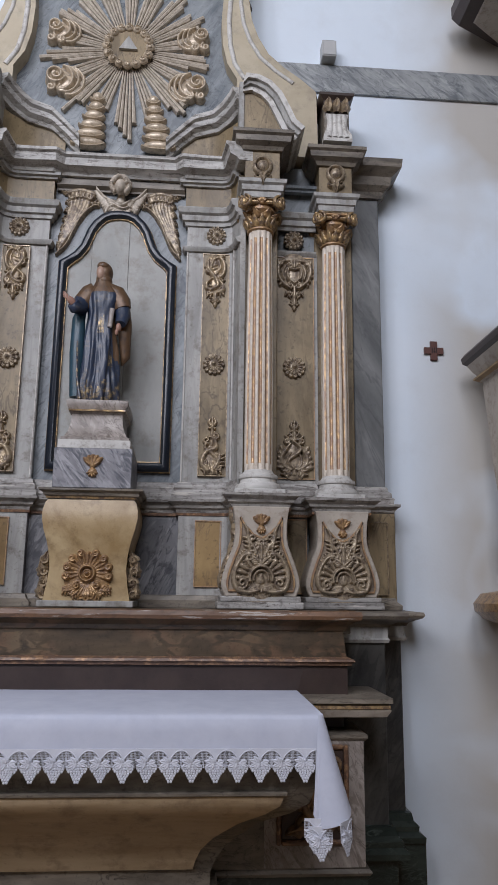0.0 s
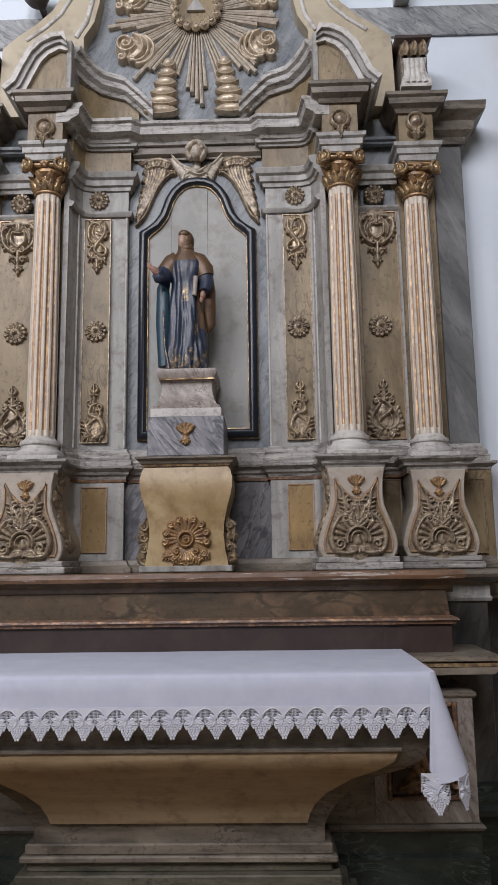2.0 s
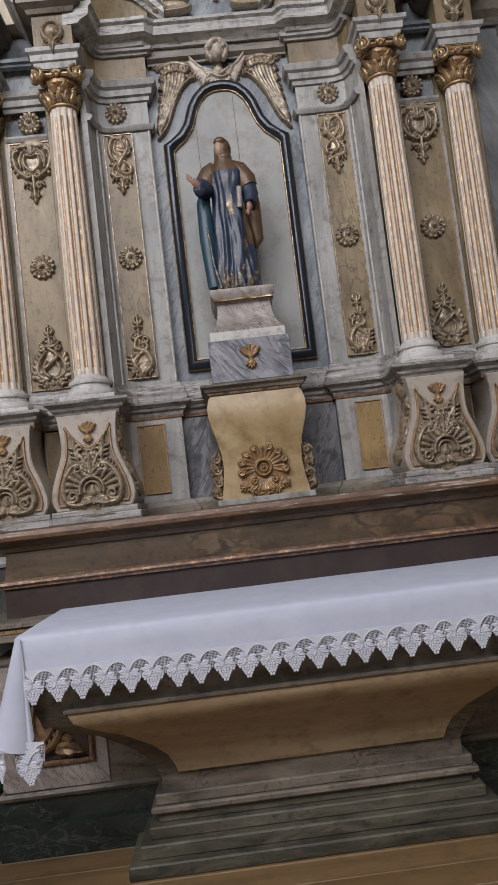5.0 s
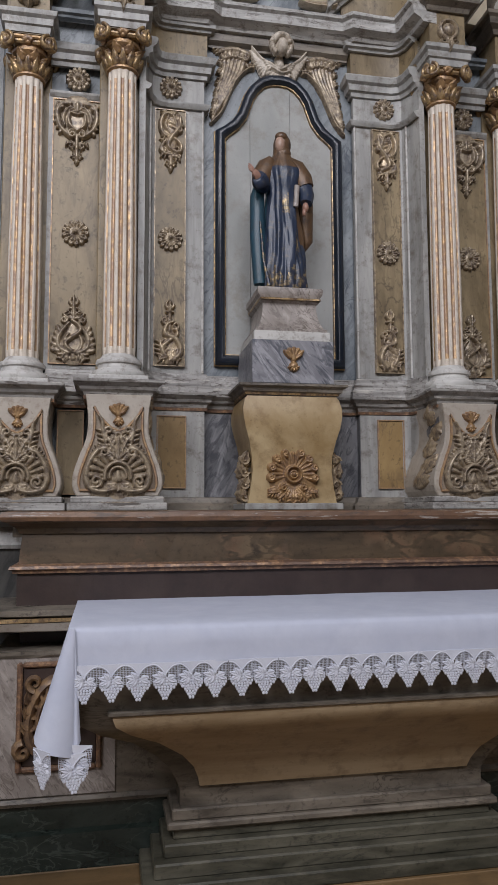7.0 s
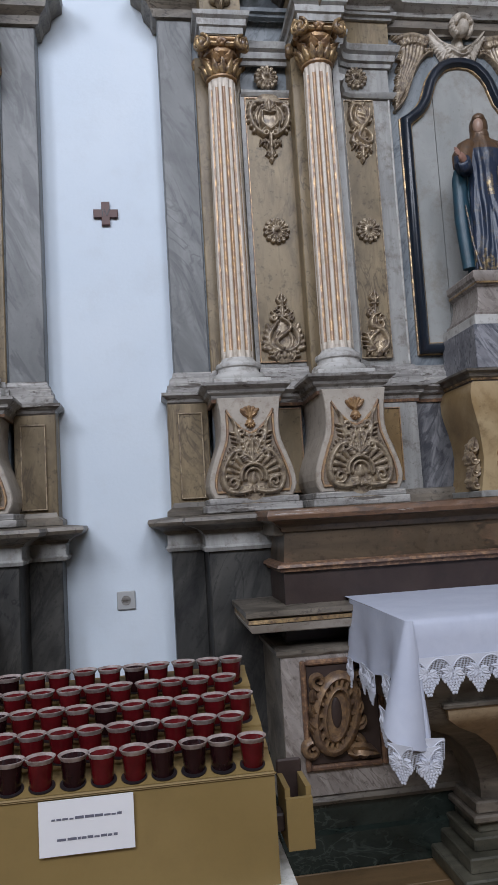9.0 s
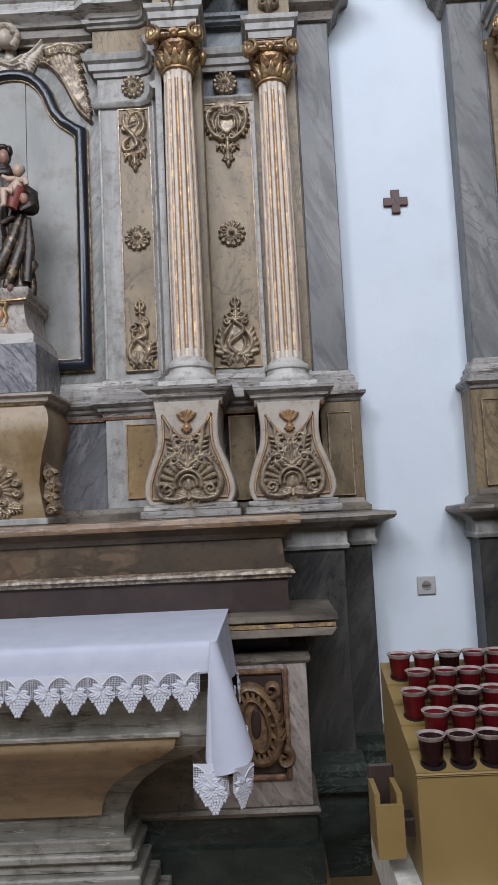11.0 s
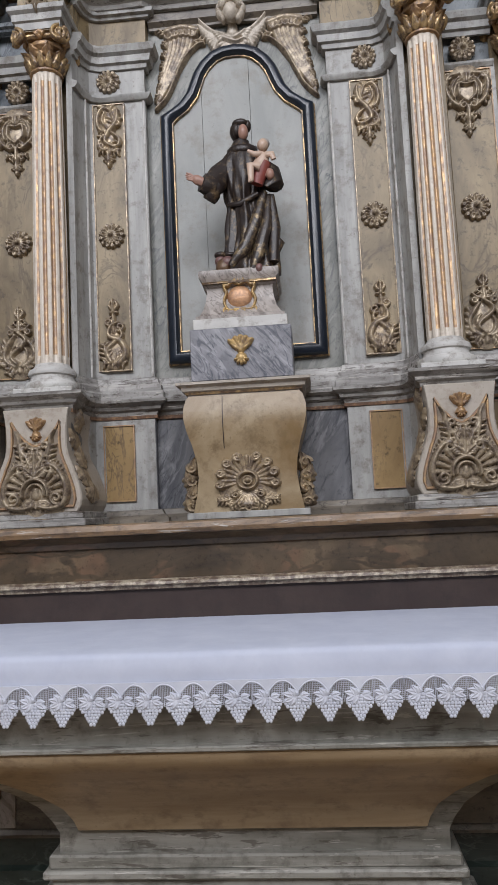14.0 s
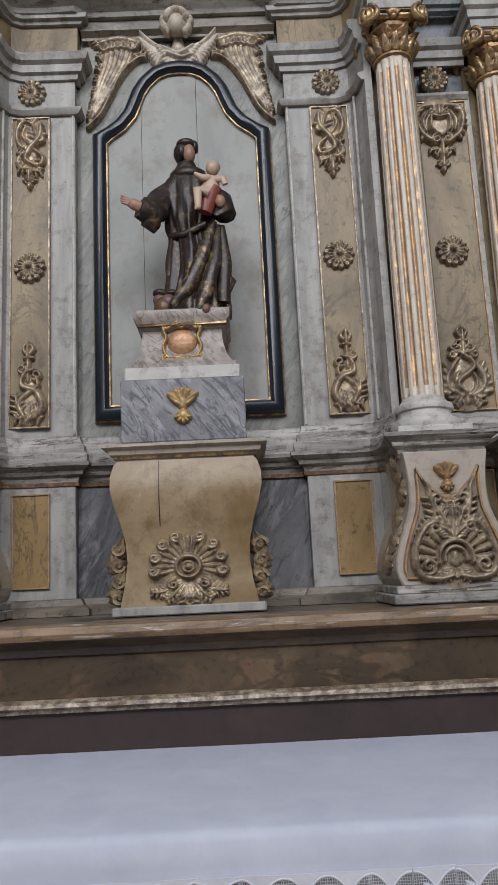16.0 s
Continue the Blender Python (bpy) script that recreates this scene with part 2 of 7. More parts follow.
M["green"] = marble("green_black_marble", (0.011, 0.017, 0.014), (0.034, 0.045, 0.038), (0.12, 0.15, 0.13), 6.0, 0.25, 0.4, stretch=(0.6, 1, 1.5))
M["green_grey"] = marble("green_grey_marbled_paint", (0.028, 0.028, 0.019), (0.145, 0.135, 0.10), (0.035, 0.035, 0.028), 7.0, stretch=(0.5, 1, 2.2), speck=0.5)
M["greybrown"] = marble("grey_brown_marbled_paint", (0.075, 0.063, 0.05), (0.26, 0.225, 0.18), (0.04, 0.032, 0.026), 6.0, stretch=(0.6, 1, 1.8), speck=0.5)
M["stone"] = painted("grey_plaster", (0.30, 0.295, 0.28), (0.36, 0.35, 0.335), 0.8, (0.24, 0.23, 0.21), 0.4, 1.0, 0.2)
M["plaster"] = painted("white_plaster", (0.645, 0.725, 0.81), (0.695, 0.765, 0.84), 0.8, (0.56, 0.60, 0.64), 0.3, 1.2, 0.25)
nt = M["plaster"].node_tree
b = next(n for n in nt.nodes if n.type == "BSDF_PRINCIPLED")
paint = b.inputs["Base Color"].links[0].from_socket
# brown stains towards +x, which also paint in the pulpit's shadow on the wall
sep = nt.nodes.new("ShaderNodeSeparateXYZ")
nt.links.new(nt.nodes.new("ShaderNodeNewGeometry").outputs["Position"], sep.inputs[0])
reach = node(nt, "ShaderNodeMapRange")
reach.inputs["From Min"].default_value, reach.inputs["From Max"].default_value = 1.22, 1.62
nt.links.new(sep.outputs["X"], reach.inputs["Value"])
stain_shade = mix(nt, 1.0, reach.outputs["Result"], ramp(nt, noise_tex(nt, 1.1, 3, 0.5, 0.3), [(0.34, (0, 0, 0)), (0.52, (0.75, 0.75, 0.75))]), "MULTIPLY")
nt.links.new(mix(nt, stain_shade, paint, (0.43, 0.38, 0.31)), b.inputs["Base Color"])
M["wood"] = painted("ochre_wood", (0.165, 0.102, 0.045), (0.25, 0.158, 0.075), 0.5, (0.09, 0.055, 0.028), 0.6, 4.0, stretch=(0.25, 3, 3))
M["linen"] = painted("white_linen", (0.49, 0.522, 0.63), (0.55, 0.58, 0.68), 0.85, (0.45, 0.48, 0.575), 0.35, 9.0, 0.12)
M["lace"] = painted("white_lace", (0.56, 0.58, 0.66), (0.64, 0.655, 0.72), 0.9, (0.54, 0.56, 0.62), 0.3, 20.0, 0.3)

M["cloud"] = gilt("pale_gilded_clouds", (0.55, 0.46, 0.35), (0.30, 0.24, 0.17), 0.46, 0.36, 0.3)
M["gold_dull"] = gilt("dull_gilding", (0.55, 0.38, 0.17), (0.22, 0.15, 0.09), 0.46, 0.45, 0.5)
M["ray"] = gilt("greyed_ray_gilding", (0.56, 0.50, 0.42), (0.36, 0.31, 0.25), 0.48, 0.45, 0.05)
M["ochre_pale"] = painted("pale_ochre_paint", (0.40, 0.34, 0.24), (0.50, 0.44, 0.33), 0.55, (0.22, 0.19, 0.15), 0.6, 4.0)
M["robe_blue"] = gilt("blue_robe_paint", (0.022, 0.034, 0.065), (0.12, 0.10, 0.07), 0.36, 0.35, 0.0)
M["robe_hem"] = gilt("gilded_hem", (0.45, 0.33, 0.16), (0.022, 0.028, 0.05), 0.57, 0.35, 0.5)
M["robe_teal"] = painted("teal_mantle_paint", (0.015, 0.05, 0.08), (0.02, 0.07, 0.10), 0.4, (0.03, 0.03, 0.03), 0.5)
M["mantle_brown"] = gilt("brown_mantle_paint", (0.13, 0.075, 0.04), (0.06, 0.04, 0.03), 0.42, 0.4, 0.2)
M["habit_brown"] = gilt("dark_habit_paint", (0.22, 0.15, 0.08), (0.020, 0.013, 0.011), 0.63, 0.42, 0.4)
M["orange_gilt"] = gilt("orange_copper_gilding", (0.50, 0.28, 0.15), (0.27, 0.145, 0.085), 0.45, 0.4, 0.3)
M["habit_gilt"] = gilt("gilded_habit_paint", (0.34, 0.25, 0.14), (0.026, 0.017, 0.013), 0.59, 0.36, 0.5)
M["hair"] = painted("dark_brown_hair_paint", (0.018, 0.012, 0.010), (0.030, 0.020, 0.016), 0.45, (0.05, 0.03, 0.02), 0.4, 20.0)
M["rose_brown"] = painted("rose_brown_paint", (0.10, 0.05, 0.045), (0.20, 0.11, 0.10), 0.45, (0.05, 0.03, 0.03), 0.7, 22.0)
M["pale_skin"] = painted("pale_rose_paint", (0.38, 0.25, 0.19), (0.45, 0.31, 0.24), 0.4, (0.30, 0.19, 0.14), 0.4, 14.0)
M["skin"] = painted("carnation_paint", (0.30, 0.165, 0.125), (0.36, 0.205, 0.155), 0.4, (0.24, 0.14, 0.10), 0.4, 14.0)
M["pale_flesh"] = painted("pale_carnation_paint", (0.46, 0.33, 0.25), (0.52, 0.38, 0.29), 0.4, (0.5, 0.38, 0.28), 0.3)
M["dull_red"] = painted("dull_red_paint", (0.20, 0.045, 0.035), (0.26, 0.07, 0.05), 0.45, (0.1, 0.04, 0.03), 0.5)
M["beige"] = painted("beige_box_paint", (0.23, 0.158, 0.056), (0.265, 0.185, 0.07), 0.5, (0.18, 0.122, 0.05), 0.35, 3.0, 0.08)
M["paper"] = painted("white_paper", (0.78, 0.78, 0.80), (0.80, 0.80, 0.82), 0.8, (0.75, 0.75, 0.77), 0.2, 8.0, 0.05)
M["ink"] = painted("grey_ink", (0.12, 0.12, 0.16), (0.16, 0.16, 0.20), 0.8, (0.2, 0.2, 0.25), 0.3)
M["dark_red"] = painted("dark_red_wood", (0.085, 0.035, 0.03), (0.11, 0.045, 0.035), 0.5, (0.05, 0.03, 0.03), 0.4)
M["socket_grey"] = painted("grey_plastic", (0.42, 0.43, 0.43), (0.46, 0.46, 0.46), 0.45, (0.35, 0.35, 0.35), 0.3, 8.0, 0.05)
M["linen_pattern"] = painted("patterned_linen", (0.55, 0.54, 0.48), (0.75, 0.74, 0.72), 0.85, (0.35, 0.36, 0.28), 0.7, 22.0)
for key, col in (("red", (0.092, 0.006, 0.008)), ("red_dark", (0.018, 0.005, 0.006))):
    M[key], nt, b = shader(key + "_plastic", 0.16)
    b.inputs["Specular IOR Level"].default_value = 0.25
    nt.links.new(ramp(nt, noise_tex(nt, 30, 3), [(0.35, tuple(c * 0.75 for c in col)), (0.7, tuple(c * 1.2 for c in col))]), b.inputs["Base Color"])
M["numeral"] = painted("black_numeral", (0.012, 0.010, 0.012), (0.018, 0.014, 0.016), 0.4, (0.02, 0.02, 0.02), 0.3)
M["lens"] = painted("glass_lens", (0.35, 0.42, 0.45), (0.5, 0.55, 0.58), 0.08, (0.2, 0.22, 0.25), 0.3)
M["clear_rim"], nt, b = shader("clear_plastic_rim", 0.08)
nt.links.new(ramp(nt, noise_tex(nt, 40, 3), [(0.3, (0.30, 0.22, 0.20)), (0.7, (0.60, 0.52, 0.49))]), b.inputs["Base Color"])
b.inputs["Transmission Weight"].default_value = 0.3


# ---- shape helpers ----
ORIGIN = {}
FIT = {"x": None, "z": None}    # the second altar is a little wider and lower: widths and heights that answer each other


def fitted(x, z):
    if not FIT["x"]:
        return x, z
    a, b = zip(*FIT["x"])
    c, d = zip(*FIT["z"])
    return math.copysign(float(np.interp(abs(x), a, b)), x), float(np.interp(z, c, d))


def thing(name, base, origin=(0, 0, 0), label="", category="", group="", kind=""):
    """An Empty at base; its parts' meshes are given from origin."""
    e = new(name)
    e.location = base
    ORIGIN[e.name] = Vector(origin)
    return tagged(e, label, category, group, kind)


def part(name, bm, material, parent=None, label="", smooth=0):
    """One mesh object, under a thing or a part. smooth: angle below which edges are shaded smooth."""
    bmesh.ops.recalc_face_normals(bm, faces=bm.faces)
    if FIT["x"]:
        for v in bm.verts:
            v.co.x, v.co.z = fitted(v.co.x, v.co.z)
    if smooth:
        for f in bm.faces:
            f.smooth = True
        for e in bm.edges:
            if len(e.link_faces) == 2 and e.calc_face_angle(0) > radians(smooth):
                e.smooth = False
    me = bpy.data.meshes.new(name)
    bm.to_mesh(me)
    bm.free()
    for mt in material if isinstance(material, (list, tuple)) else [material]:
        me.materials.append(M[mt])
    return hang(name, me, parent, label)


def hang(name, me, parent, label="", loc=(0, 0, 0)):
    ob = new(name, me)
    ob.location = loc
    if parent:
        ob.parent = parent
        if parent.name in ORIGIN:
            ob.location = ORIGIN[parent.name] - parent.location + Vector(loc)
    if label:
        ob["label"] = label
    return ob


def box(bm, x0, x1, y0, y1, z0, z1, bevel=0.0):
    m = Matrix.LocRotScale(((x0 + x1) / 2, (y0 + y1) / 2, (z0 + z1) / 2), None, (abs(x1 - x0), abs(y1 - y0), abs(z1 - z0)))
    r = bmesh.ops.create_cube(bm, size=1, matrix=m)
    if bevel:
        edges = list({e for v in r["verts"] for e in v.link_edges})
        bmesh.ops.bevel(bm, geom=edges, offset=bevel, segments=1, affect="EDGES")
    return bm


def B(*args, bevel=0.004):
    return box(bmesh.new(), *args, bevel=bevel)


def prism(bm, pts, y0, y1, front_inset=0.0):
    """A flat shape given by (x, z) points, from y0 (front) to y1."""
    cx, cz = sum(p[0] for p in pts) / len(pts), sum(p[1] for p in pts) / len(pts)
    rings = []
    for y, k in ((y0, front_inset), (y0 + front_inset, 0), (y1, 0)) if front_inset else ((y0, 0), (y1, 0)):
        ring = []
        for x, z in pts:
            d = math.hypot(x - cx, z - cz) or 1
            ring.append(bm.verts.new((x - (x - cx) / d * k, y, z - (z - cz) / d * k)))
        rings.append(ring)
    n = len(pts)
    for a, b in zip(rings, rings[1:]):
        for i in range(n):
            bm.faces.new((a[i], a[(i + 1) % n], b[(i + 1) % n], b[i]))
    bm.faces.new(rings[0])
    bm.faces.new(rings[-1][::-1])
    return bm


def moulding(bm, plan, profile, caps=True):
    """A profile of (out, z) points swept along a plan line of (x, y) points; out is to the right-hand side of travel when walking to +x, towards -y."""
    plan = [(p[0], p[1], p[2] if len(p) > 2 else 0.0) for p in plan]
    deep = max(o for o, _ in profile)
    worn = deep - min(o for o, _ in profile) > 0.012
    P = [Vector(p[:2]) for p in plan]
    rings = []

    def ring(p, n, lift):
        row = []
        for o, z in profile:
            if worn and o > 0.001:
                q = Vector((p.x * 17 + o * 40, p.y * 17, z * 60))
                o += 0.0016 * noise.noise(q)
                z += 0.0014 * noise.noise(q + Vector((50, 0, 0)))
                if o > deep * 0.75:
                    o -= 0.012 * max(0.0, noise.noise(Vector((p.x * 9, p.y * 9, z * 25))) - 0.38)
            row.append(bm.verts.new((p.x + n.x * o, p.y + n.y * o, z + lift)))
        rings.append(row)

    for i, p in enumerate(P):
        d0 = (p - P[i - 1]).normalized() if i else None
        d1 = (P[i + 1] - p).normalized() if i < len(P) - 1 else None
        d0, d1 = d0 or d1, d1 or d0
        n0, n1 = Vector((d0.y, -d0.x)), Vector((d1.y, -d1.x))
        n = n0 + n1
        n = n / max(n.dot(n0), 0.35)
        ring(p, n, plan[i][2])
        if worn and i < len(P) - 1:
            steps = int((P[i + 1] - p).length / 0.045)
            inner = max(0.08, deep) / max((P[i + 1] - p).length, 1e-6)
            for k in range(1, steps):
                f = k / steps
                if inner < f < 1 - inner:
                    ring(p.lerp(P[i + 1], f), n1, plan[i][2] + (plan[i + 1][2] - plan[i][2]) * f)
    k = len(profile)
    for a, b in zip(rings, rings[1:]):
        for i in range(k):
            bm.faces.new((a[i], b[i], b[(i + 1) % k], a[(i + 1) % k]))
    if caps:
        bm.faces.new(rings[0])
        bm.faces.new(rings[-1][::-1])
    return bm


def mirror_plan(half):
    return [(-x, y) for x, y in reversed(half) if x > 1e-6] + list(half)


def lathe(bm, cx, cy, prof, n=24, flutes=0, depth=0.0):
    rings = []
    for r, z in prof:
        ring = []
        for i in range(n):
            a = 2 * math.pi * i / n
            ring.append(bm.verts.new((cx + r * math.sin(a), cy - r * math.cos(a), z)))
        rings.append(ring)
    for a, b in zip(rings, rings[1:]):
        for i in range(n):
            bm.faces.new((a[i], a[(i + 1) % n], b[(i + 1) % n], b[i]))
    bm.faces.new(rings[0][::-1])
    bm.faces.new(rings[-1])
    return bm


def tube(bm, pts, width, lift, n=7):
    """A relief strand along (x, y, z) points: half round, width across and lift towards -y; both may be lists."""
    P = [Vector(p) for p in pts]
    k = len(P)
    width = [w * (1.3 if w > 0.0065 else 1) for w in width] if isinstance(width, (list, tuple)) else width * (1.3 if width > 0.0065 else 1)
    W = width if isinstance(width, (list, tuple)) else [width] * k
    L = lift if isinstance(lift, (list, tuple)) else [lift] * k
    rings = []
    for i, p in enumerate(P):
        t = (P[min(i + 1, k - 1)] - P[max(i - 1, 0)]).normalized()
        s = t.cross(Vector((0, -1, 0)))
        s = s.normalized() if s.length > 1e-4 else Vector((1, 0, 0))
        up = s.cross(t).normalized()
        if up.y > 0:
            up = -up
        rings.append([bm.verts.new(p + s * (W[i] * math.cos(a)) + up * (L[i] * math.sin(a))) for a in [2 * math.pi * j / n for j in range(n)]])
    for a, b in zip(rings, rings[1:]):
        for j in range(n):
            bm.faces.new((a[j], a[(j + 1) % n], b[(j + 1) % n], b[j]))
    bm.faces.new(rings[0])
    bm.faces.new(rings[-1][::-1])
    return bm


def blob(bm, c, r, u=8, v=6):
    bmesh.ops.create_uvsphere(bm, u_segments=u, v_segments=v, radius=1, matrix=Matrix.LocRotScale(Vector(c), None, Vector(r)))
    return bm


def spiral(cx, cz, y, r0, r1, a0, turns, n=18, hand=1):
    """Points of a volute round (cx, cz), from radius r0 to r1."""
    out = []
    for i in range(n):
        f = i / (n - 1)
        r, a = r0 + (r1 - r0) * f, a0 + hand * turns * 2 * math.pi * f
        out.append((cx + r * math.cos(a), y, cz + r * math.sin(a)))
    return out


def taper(n, a, b, c):
    """n widths from a over b in the middle to c."""
    return [a + (b - a) * i / (n - 1) * 2 if i < n / 2 else b + (c - b) * (i / (n - 1) * 2 - 1) for i in range(n)]


def leaf(bm, x, y, z, angle, length, width, lift=0.02, lobes=3, curl=0.0):
    """An acanthus leaf in relief: base at x, z, pointing along angle in degrees, with lobed edges and a raised midrib."""
    a = radians(angle)
    n = lobes * 4 + 1
    width *= 1.35
    left, mid, right = [], [], []
    for i in range(n):
        f = i / (n - 1)
        bend = a + curl * f
        px = x + math.cos(bend) * length * f
        pz = z + math.sin(bend) * length * f
        w = width * math.sin(math.pi * (0.12 + 0.88 * f) ** 0.8) * (0.72 + 0.28 * abs(math.sin(math.pi * lobes * f)))
        nx, nz = -math.sin(bend), math.cos(bend)
        h = lift * (0.5 + 0.9 * math.sin(math.pi * f * 0.9))
        left.append(bm.verts.new((px + nx * w, y - h * 0.25, pz + nz * w)))
        mid.append((bm.verts.new((px + nx * w * 0.45, y - h, pz + nz * w * 0.45)), bm.verts.new((px, y - h * 0.72, pz)), bm.verts.new((px - nx * w * 0.45, y - h, pz - nz * w * 0.45))))
        right.append(bm.verts.new((px - nx * w, y - h * 0.25, pz - nz * w)))
    rows = [(l, *m3, r) for l, m3, r in zip(left, mid, right)]
    back = []
    for i in range(n):
        l, r = rows[i][0].co, rows[i][-1].co
        back.append((bm.verts.new((l.x, y + 0.004, l.z)), bm.verts.new((r.x, y + 0.004, r.z))))
    for i in range(n - 1):
        p, q = rows[i], rows[i + 1]
        for j in range(4):
            bm.faces.new((p[j], p[j + 1], q[j + 1], q[j]))
        bm.faces.new((back[i][0], p[0], q[0], back[i + 1][0]))
        bm.faces.new((p[4], back[i][1], back[i + 1][1], q[4]))
    return bm


def curl(cx, cz, r0, r1, a0, turns, hand=1, n=16):
    return [(x, z) for x, _, z in spiral(cx, cz, 0, r0, r1, radians(a0), turns, n, hand)]


def arc(cx, cz, rx, rz, a0, a1, n=14):
    return [(cx + rx * math.cos(radians(a0 + (a1 - a0) * i / n)), cz + rz * math.sin(radians(a0 + (a1 - a0) * i / n))) for i in range(n + 1)]


def glide(*pts, n=5):
    """A smooth line through a few (x, z) points."""
    out = []
    for i in range(len(pts) - 1):
        p0, p1, p2, p3 = pts[max(i - 1, 0)], pts[i], pts[i + 1], pts[min(i + 2, len(pts) - 1)]
        for j in range(n):
            t = j / n
            out.append(tuple(0.5 * (2 * b + (c - a) * t + (2 * a - 5 * b + 4 * c - d) * t * t + (3 * b - a - 3 * c + d) * t ** 3) for a, b, c, d in zip(p0, p1, p2, p3)))
    return out + [pts[-1]]


def strand(pts, width, height):
    """One raised stroke of a carving; width and height are numbers, or (start, middle, end)."""
    k = len(pts)
    spread = lambda v: taper(k, *v) if isinstance(v, tuple) else [v] * k
    return pts, spread(width), spread(height)


def fan(cx, cz, r0, r1, a0, a1, n, width, height, sx=1.0):
    """Gadroons spread round a point."""
    out = []
    for i in range(n):
        a = radians(a0 + (a1 - a0) * i / max(n - 1, 1))
        out.append(strand([(cx + sx * (r0 + (r1 - r0) * f) * math.cos(a), cz + (r0 + (r1 - r0) * f) * math.sin(a)) for f in (0, 0.25, 0.5, 0.75, 1)], (width * 0.5, width * 0.85, width), (height * 0.6, height * 0.8, height)))
    return out


def acanthus(x, z, angle, length, width, height, bend=0.0, lobes=4):
    """A leaf of fingers that part from a midrib."""
    out, mid = [], []
    px, pz, a = x, z, radians(angle)
    for i in range(9):
        mid.append((px, pz))
        a += bend / 9
        px, pz = px + math.cos(a) * length / 8, pz + math.sin(a) * length / 8
    out.append(strand(mid, (width * 0.22, width * 0.26, width * 0.12), (height * 0.7, height, height * 0.8)))
    for i in range(lobes):
        f = 0.08 + 0.72 * i / max(lobes - 1, 1)
        k = min(int(f * 8), 7)
        bx, bz = mid[k]
        ma = math.atan2(mid[k + 1][1] - bz, mid[k + 1][0] - bx)
        reach = width * (1.1 - 0.45 * f)
        for h in (-1, 1):
            pts = [(bx + math.cos(ma + h * (0.55 + 0.35 * g)) * reach * g, bz + math.sin(ma + h * (0.55 + 0.35 * g)) * reach * g) for g in (0, 0.35, 0.7, 1.0)]
            out.append(strand(pts, (width * 0.17, width * 0.24, width * 0.16), (height * 0.5, height * 0.85, height * 0.7)))
    return out


def both(strokes, cx=0.0):
    """The strokes and their mirror image about cx."""
    return strokes + [([(2 * cx - x, z) for x, z in p], w, h) for p, w, h in strokes]


def relief(name, strokes, x, y, z, material, parent, label="", step=0.003, wrap=None):
    """A carving in relief, raised from the plane y towards -y by strokes given round (x, z), as one skin."""
    lo = [min(p[k] - max(w) for pts, w, h in strokes for p in pts) for k in (0, 1)]
    hi = [max(p[k] + max(w) for pts, w, h in strokes for p in pts) for k in (0, 1)]
    gx, gz = np.arange(lo[0] - step, hi[0] + 2 * step, step), np.arange(lo[1] - step, hi[1] + 2 * step, step)
    rise = np.zeros((len(gx), len(gz)))
    for pts, w, h in strokes:
        for i in range(len(pts) - 1):
            (ax, az), (bx, bz) = pts[i], pts[i + 1]
            r = max(w[i], w[i + 1])
            i0, i1 = np.searchsorted(gx, (min(ax, bx) - r, max(ax, bx) + r))
            j0, j1 = np.searchsorted(gz, (min(az, bz) - r, max(az, bz) + r))
            if i1 <= i0 or j1 <= j0:
                continue
            px, pz = gx[i0:i1, None] - ax, gz[None, j0:j1] - az
            dx, dz = bx - ax, bz - az
            t = np.clip((px * dx + pz * dz) / max(dx * dx + dz * dz, 1e-12), 0, 1)
            d2 = (px - t * dx) ** 2 + (pz - t * dz) ** 2
            wide = w[i] + (w[i + 1] - w[i]) * t
            up = (h[i] + (h[i + 1] - h[i]) * t) * np.sqrt(np.clip(1 - d2 / wide ** 2, 0, 1))
            rise[i0:i1, j0:j1] = np.maximum(rise[i0:i1, j0:j1], up)
    live = rise > 1e-5
    cell = live[:-1, :-1] | live[1:, :-1] | live[1:, 1:] | live[:-1, 1:]
    used = np.zeros(rise.shape, bool)
    for a, b in ((0, 0), (1, 0), (1, 1), (0, 1)):
        used[a:a + cell.shape[0], b:b + cell.shape[1]] |= cell
    index = np.cumsum(used.ravel()).reshape(used.shape) - 1
    verts = []
    for i, j in np.argwhere(used):
        up = rise[i, j]
        vx, vy, vz = x + gx[i], y - up if up > 1e-5 else y + 0.003, z + gz[j]
        if wrap:
            vx, vy, vz = wrap(vx, vy, vz)
        vx, vz = fitted(vx, vz)
        verts.append((vx, vy, vz))
    faces = [(index[i, j], index[i + 1, j], index[i + 1, j + 1], index[i, j + 1]) for i, j in np.argwhere(cell)]
    me = bpy.data.meshes.new(name)
    me.from_pydata(verts, [], [tuple(int(k) for k in f) for f in faces])
    me.polygons.foreach_set("use_smooth", [True] * len(faces))
    me.materials.append(M[material])
    return hang(name, me, parent, label)


def shift(bm, m):
    bmesh.ops.transform(bm, matrix=m, verts=bm.verts)
    return bm


# ---- the hall ----
def wall(name, label, x0, x1, y0, y1, z0, z1, material="plaster", holes=()):
    """A wall along x with rectangular openings (a, b, low, high) through it."""
    bm = bmesh.new()
    xs = sorted({x0, x1, *[h[0] for h in holes], *[h[1] for h in holes]})
    for a, b in zip(xs, xs[1:]):
        hole = [h for h in holes if h[0] <= a and b <= h[1]]
        if hole:
            box(bm, a, b, y0, y1, z0, hole[0][2])
            box(bm, a, b, y0, y1, hole[0][3], z1)
        else:
            box(bm, a, b, y0, y1, z0, z1)
    return tagged(part(name, bm, material), label, "wall", kind="structure")


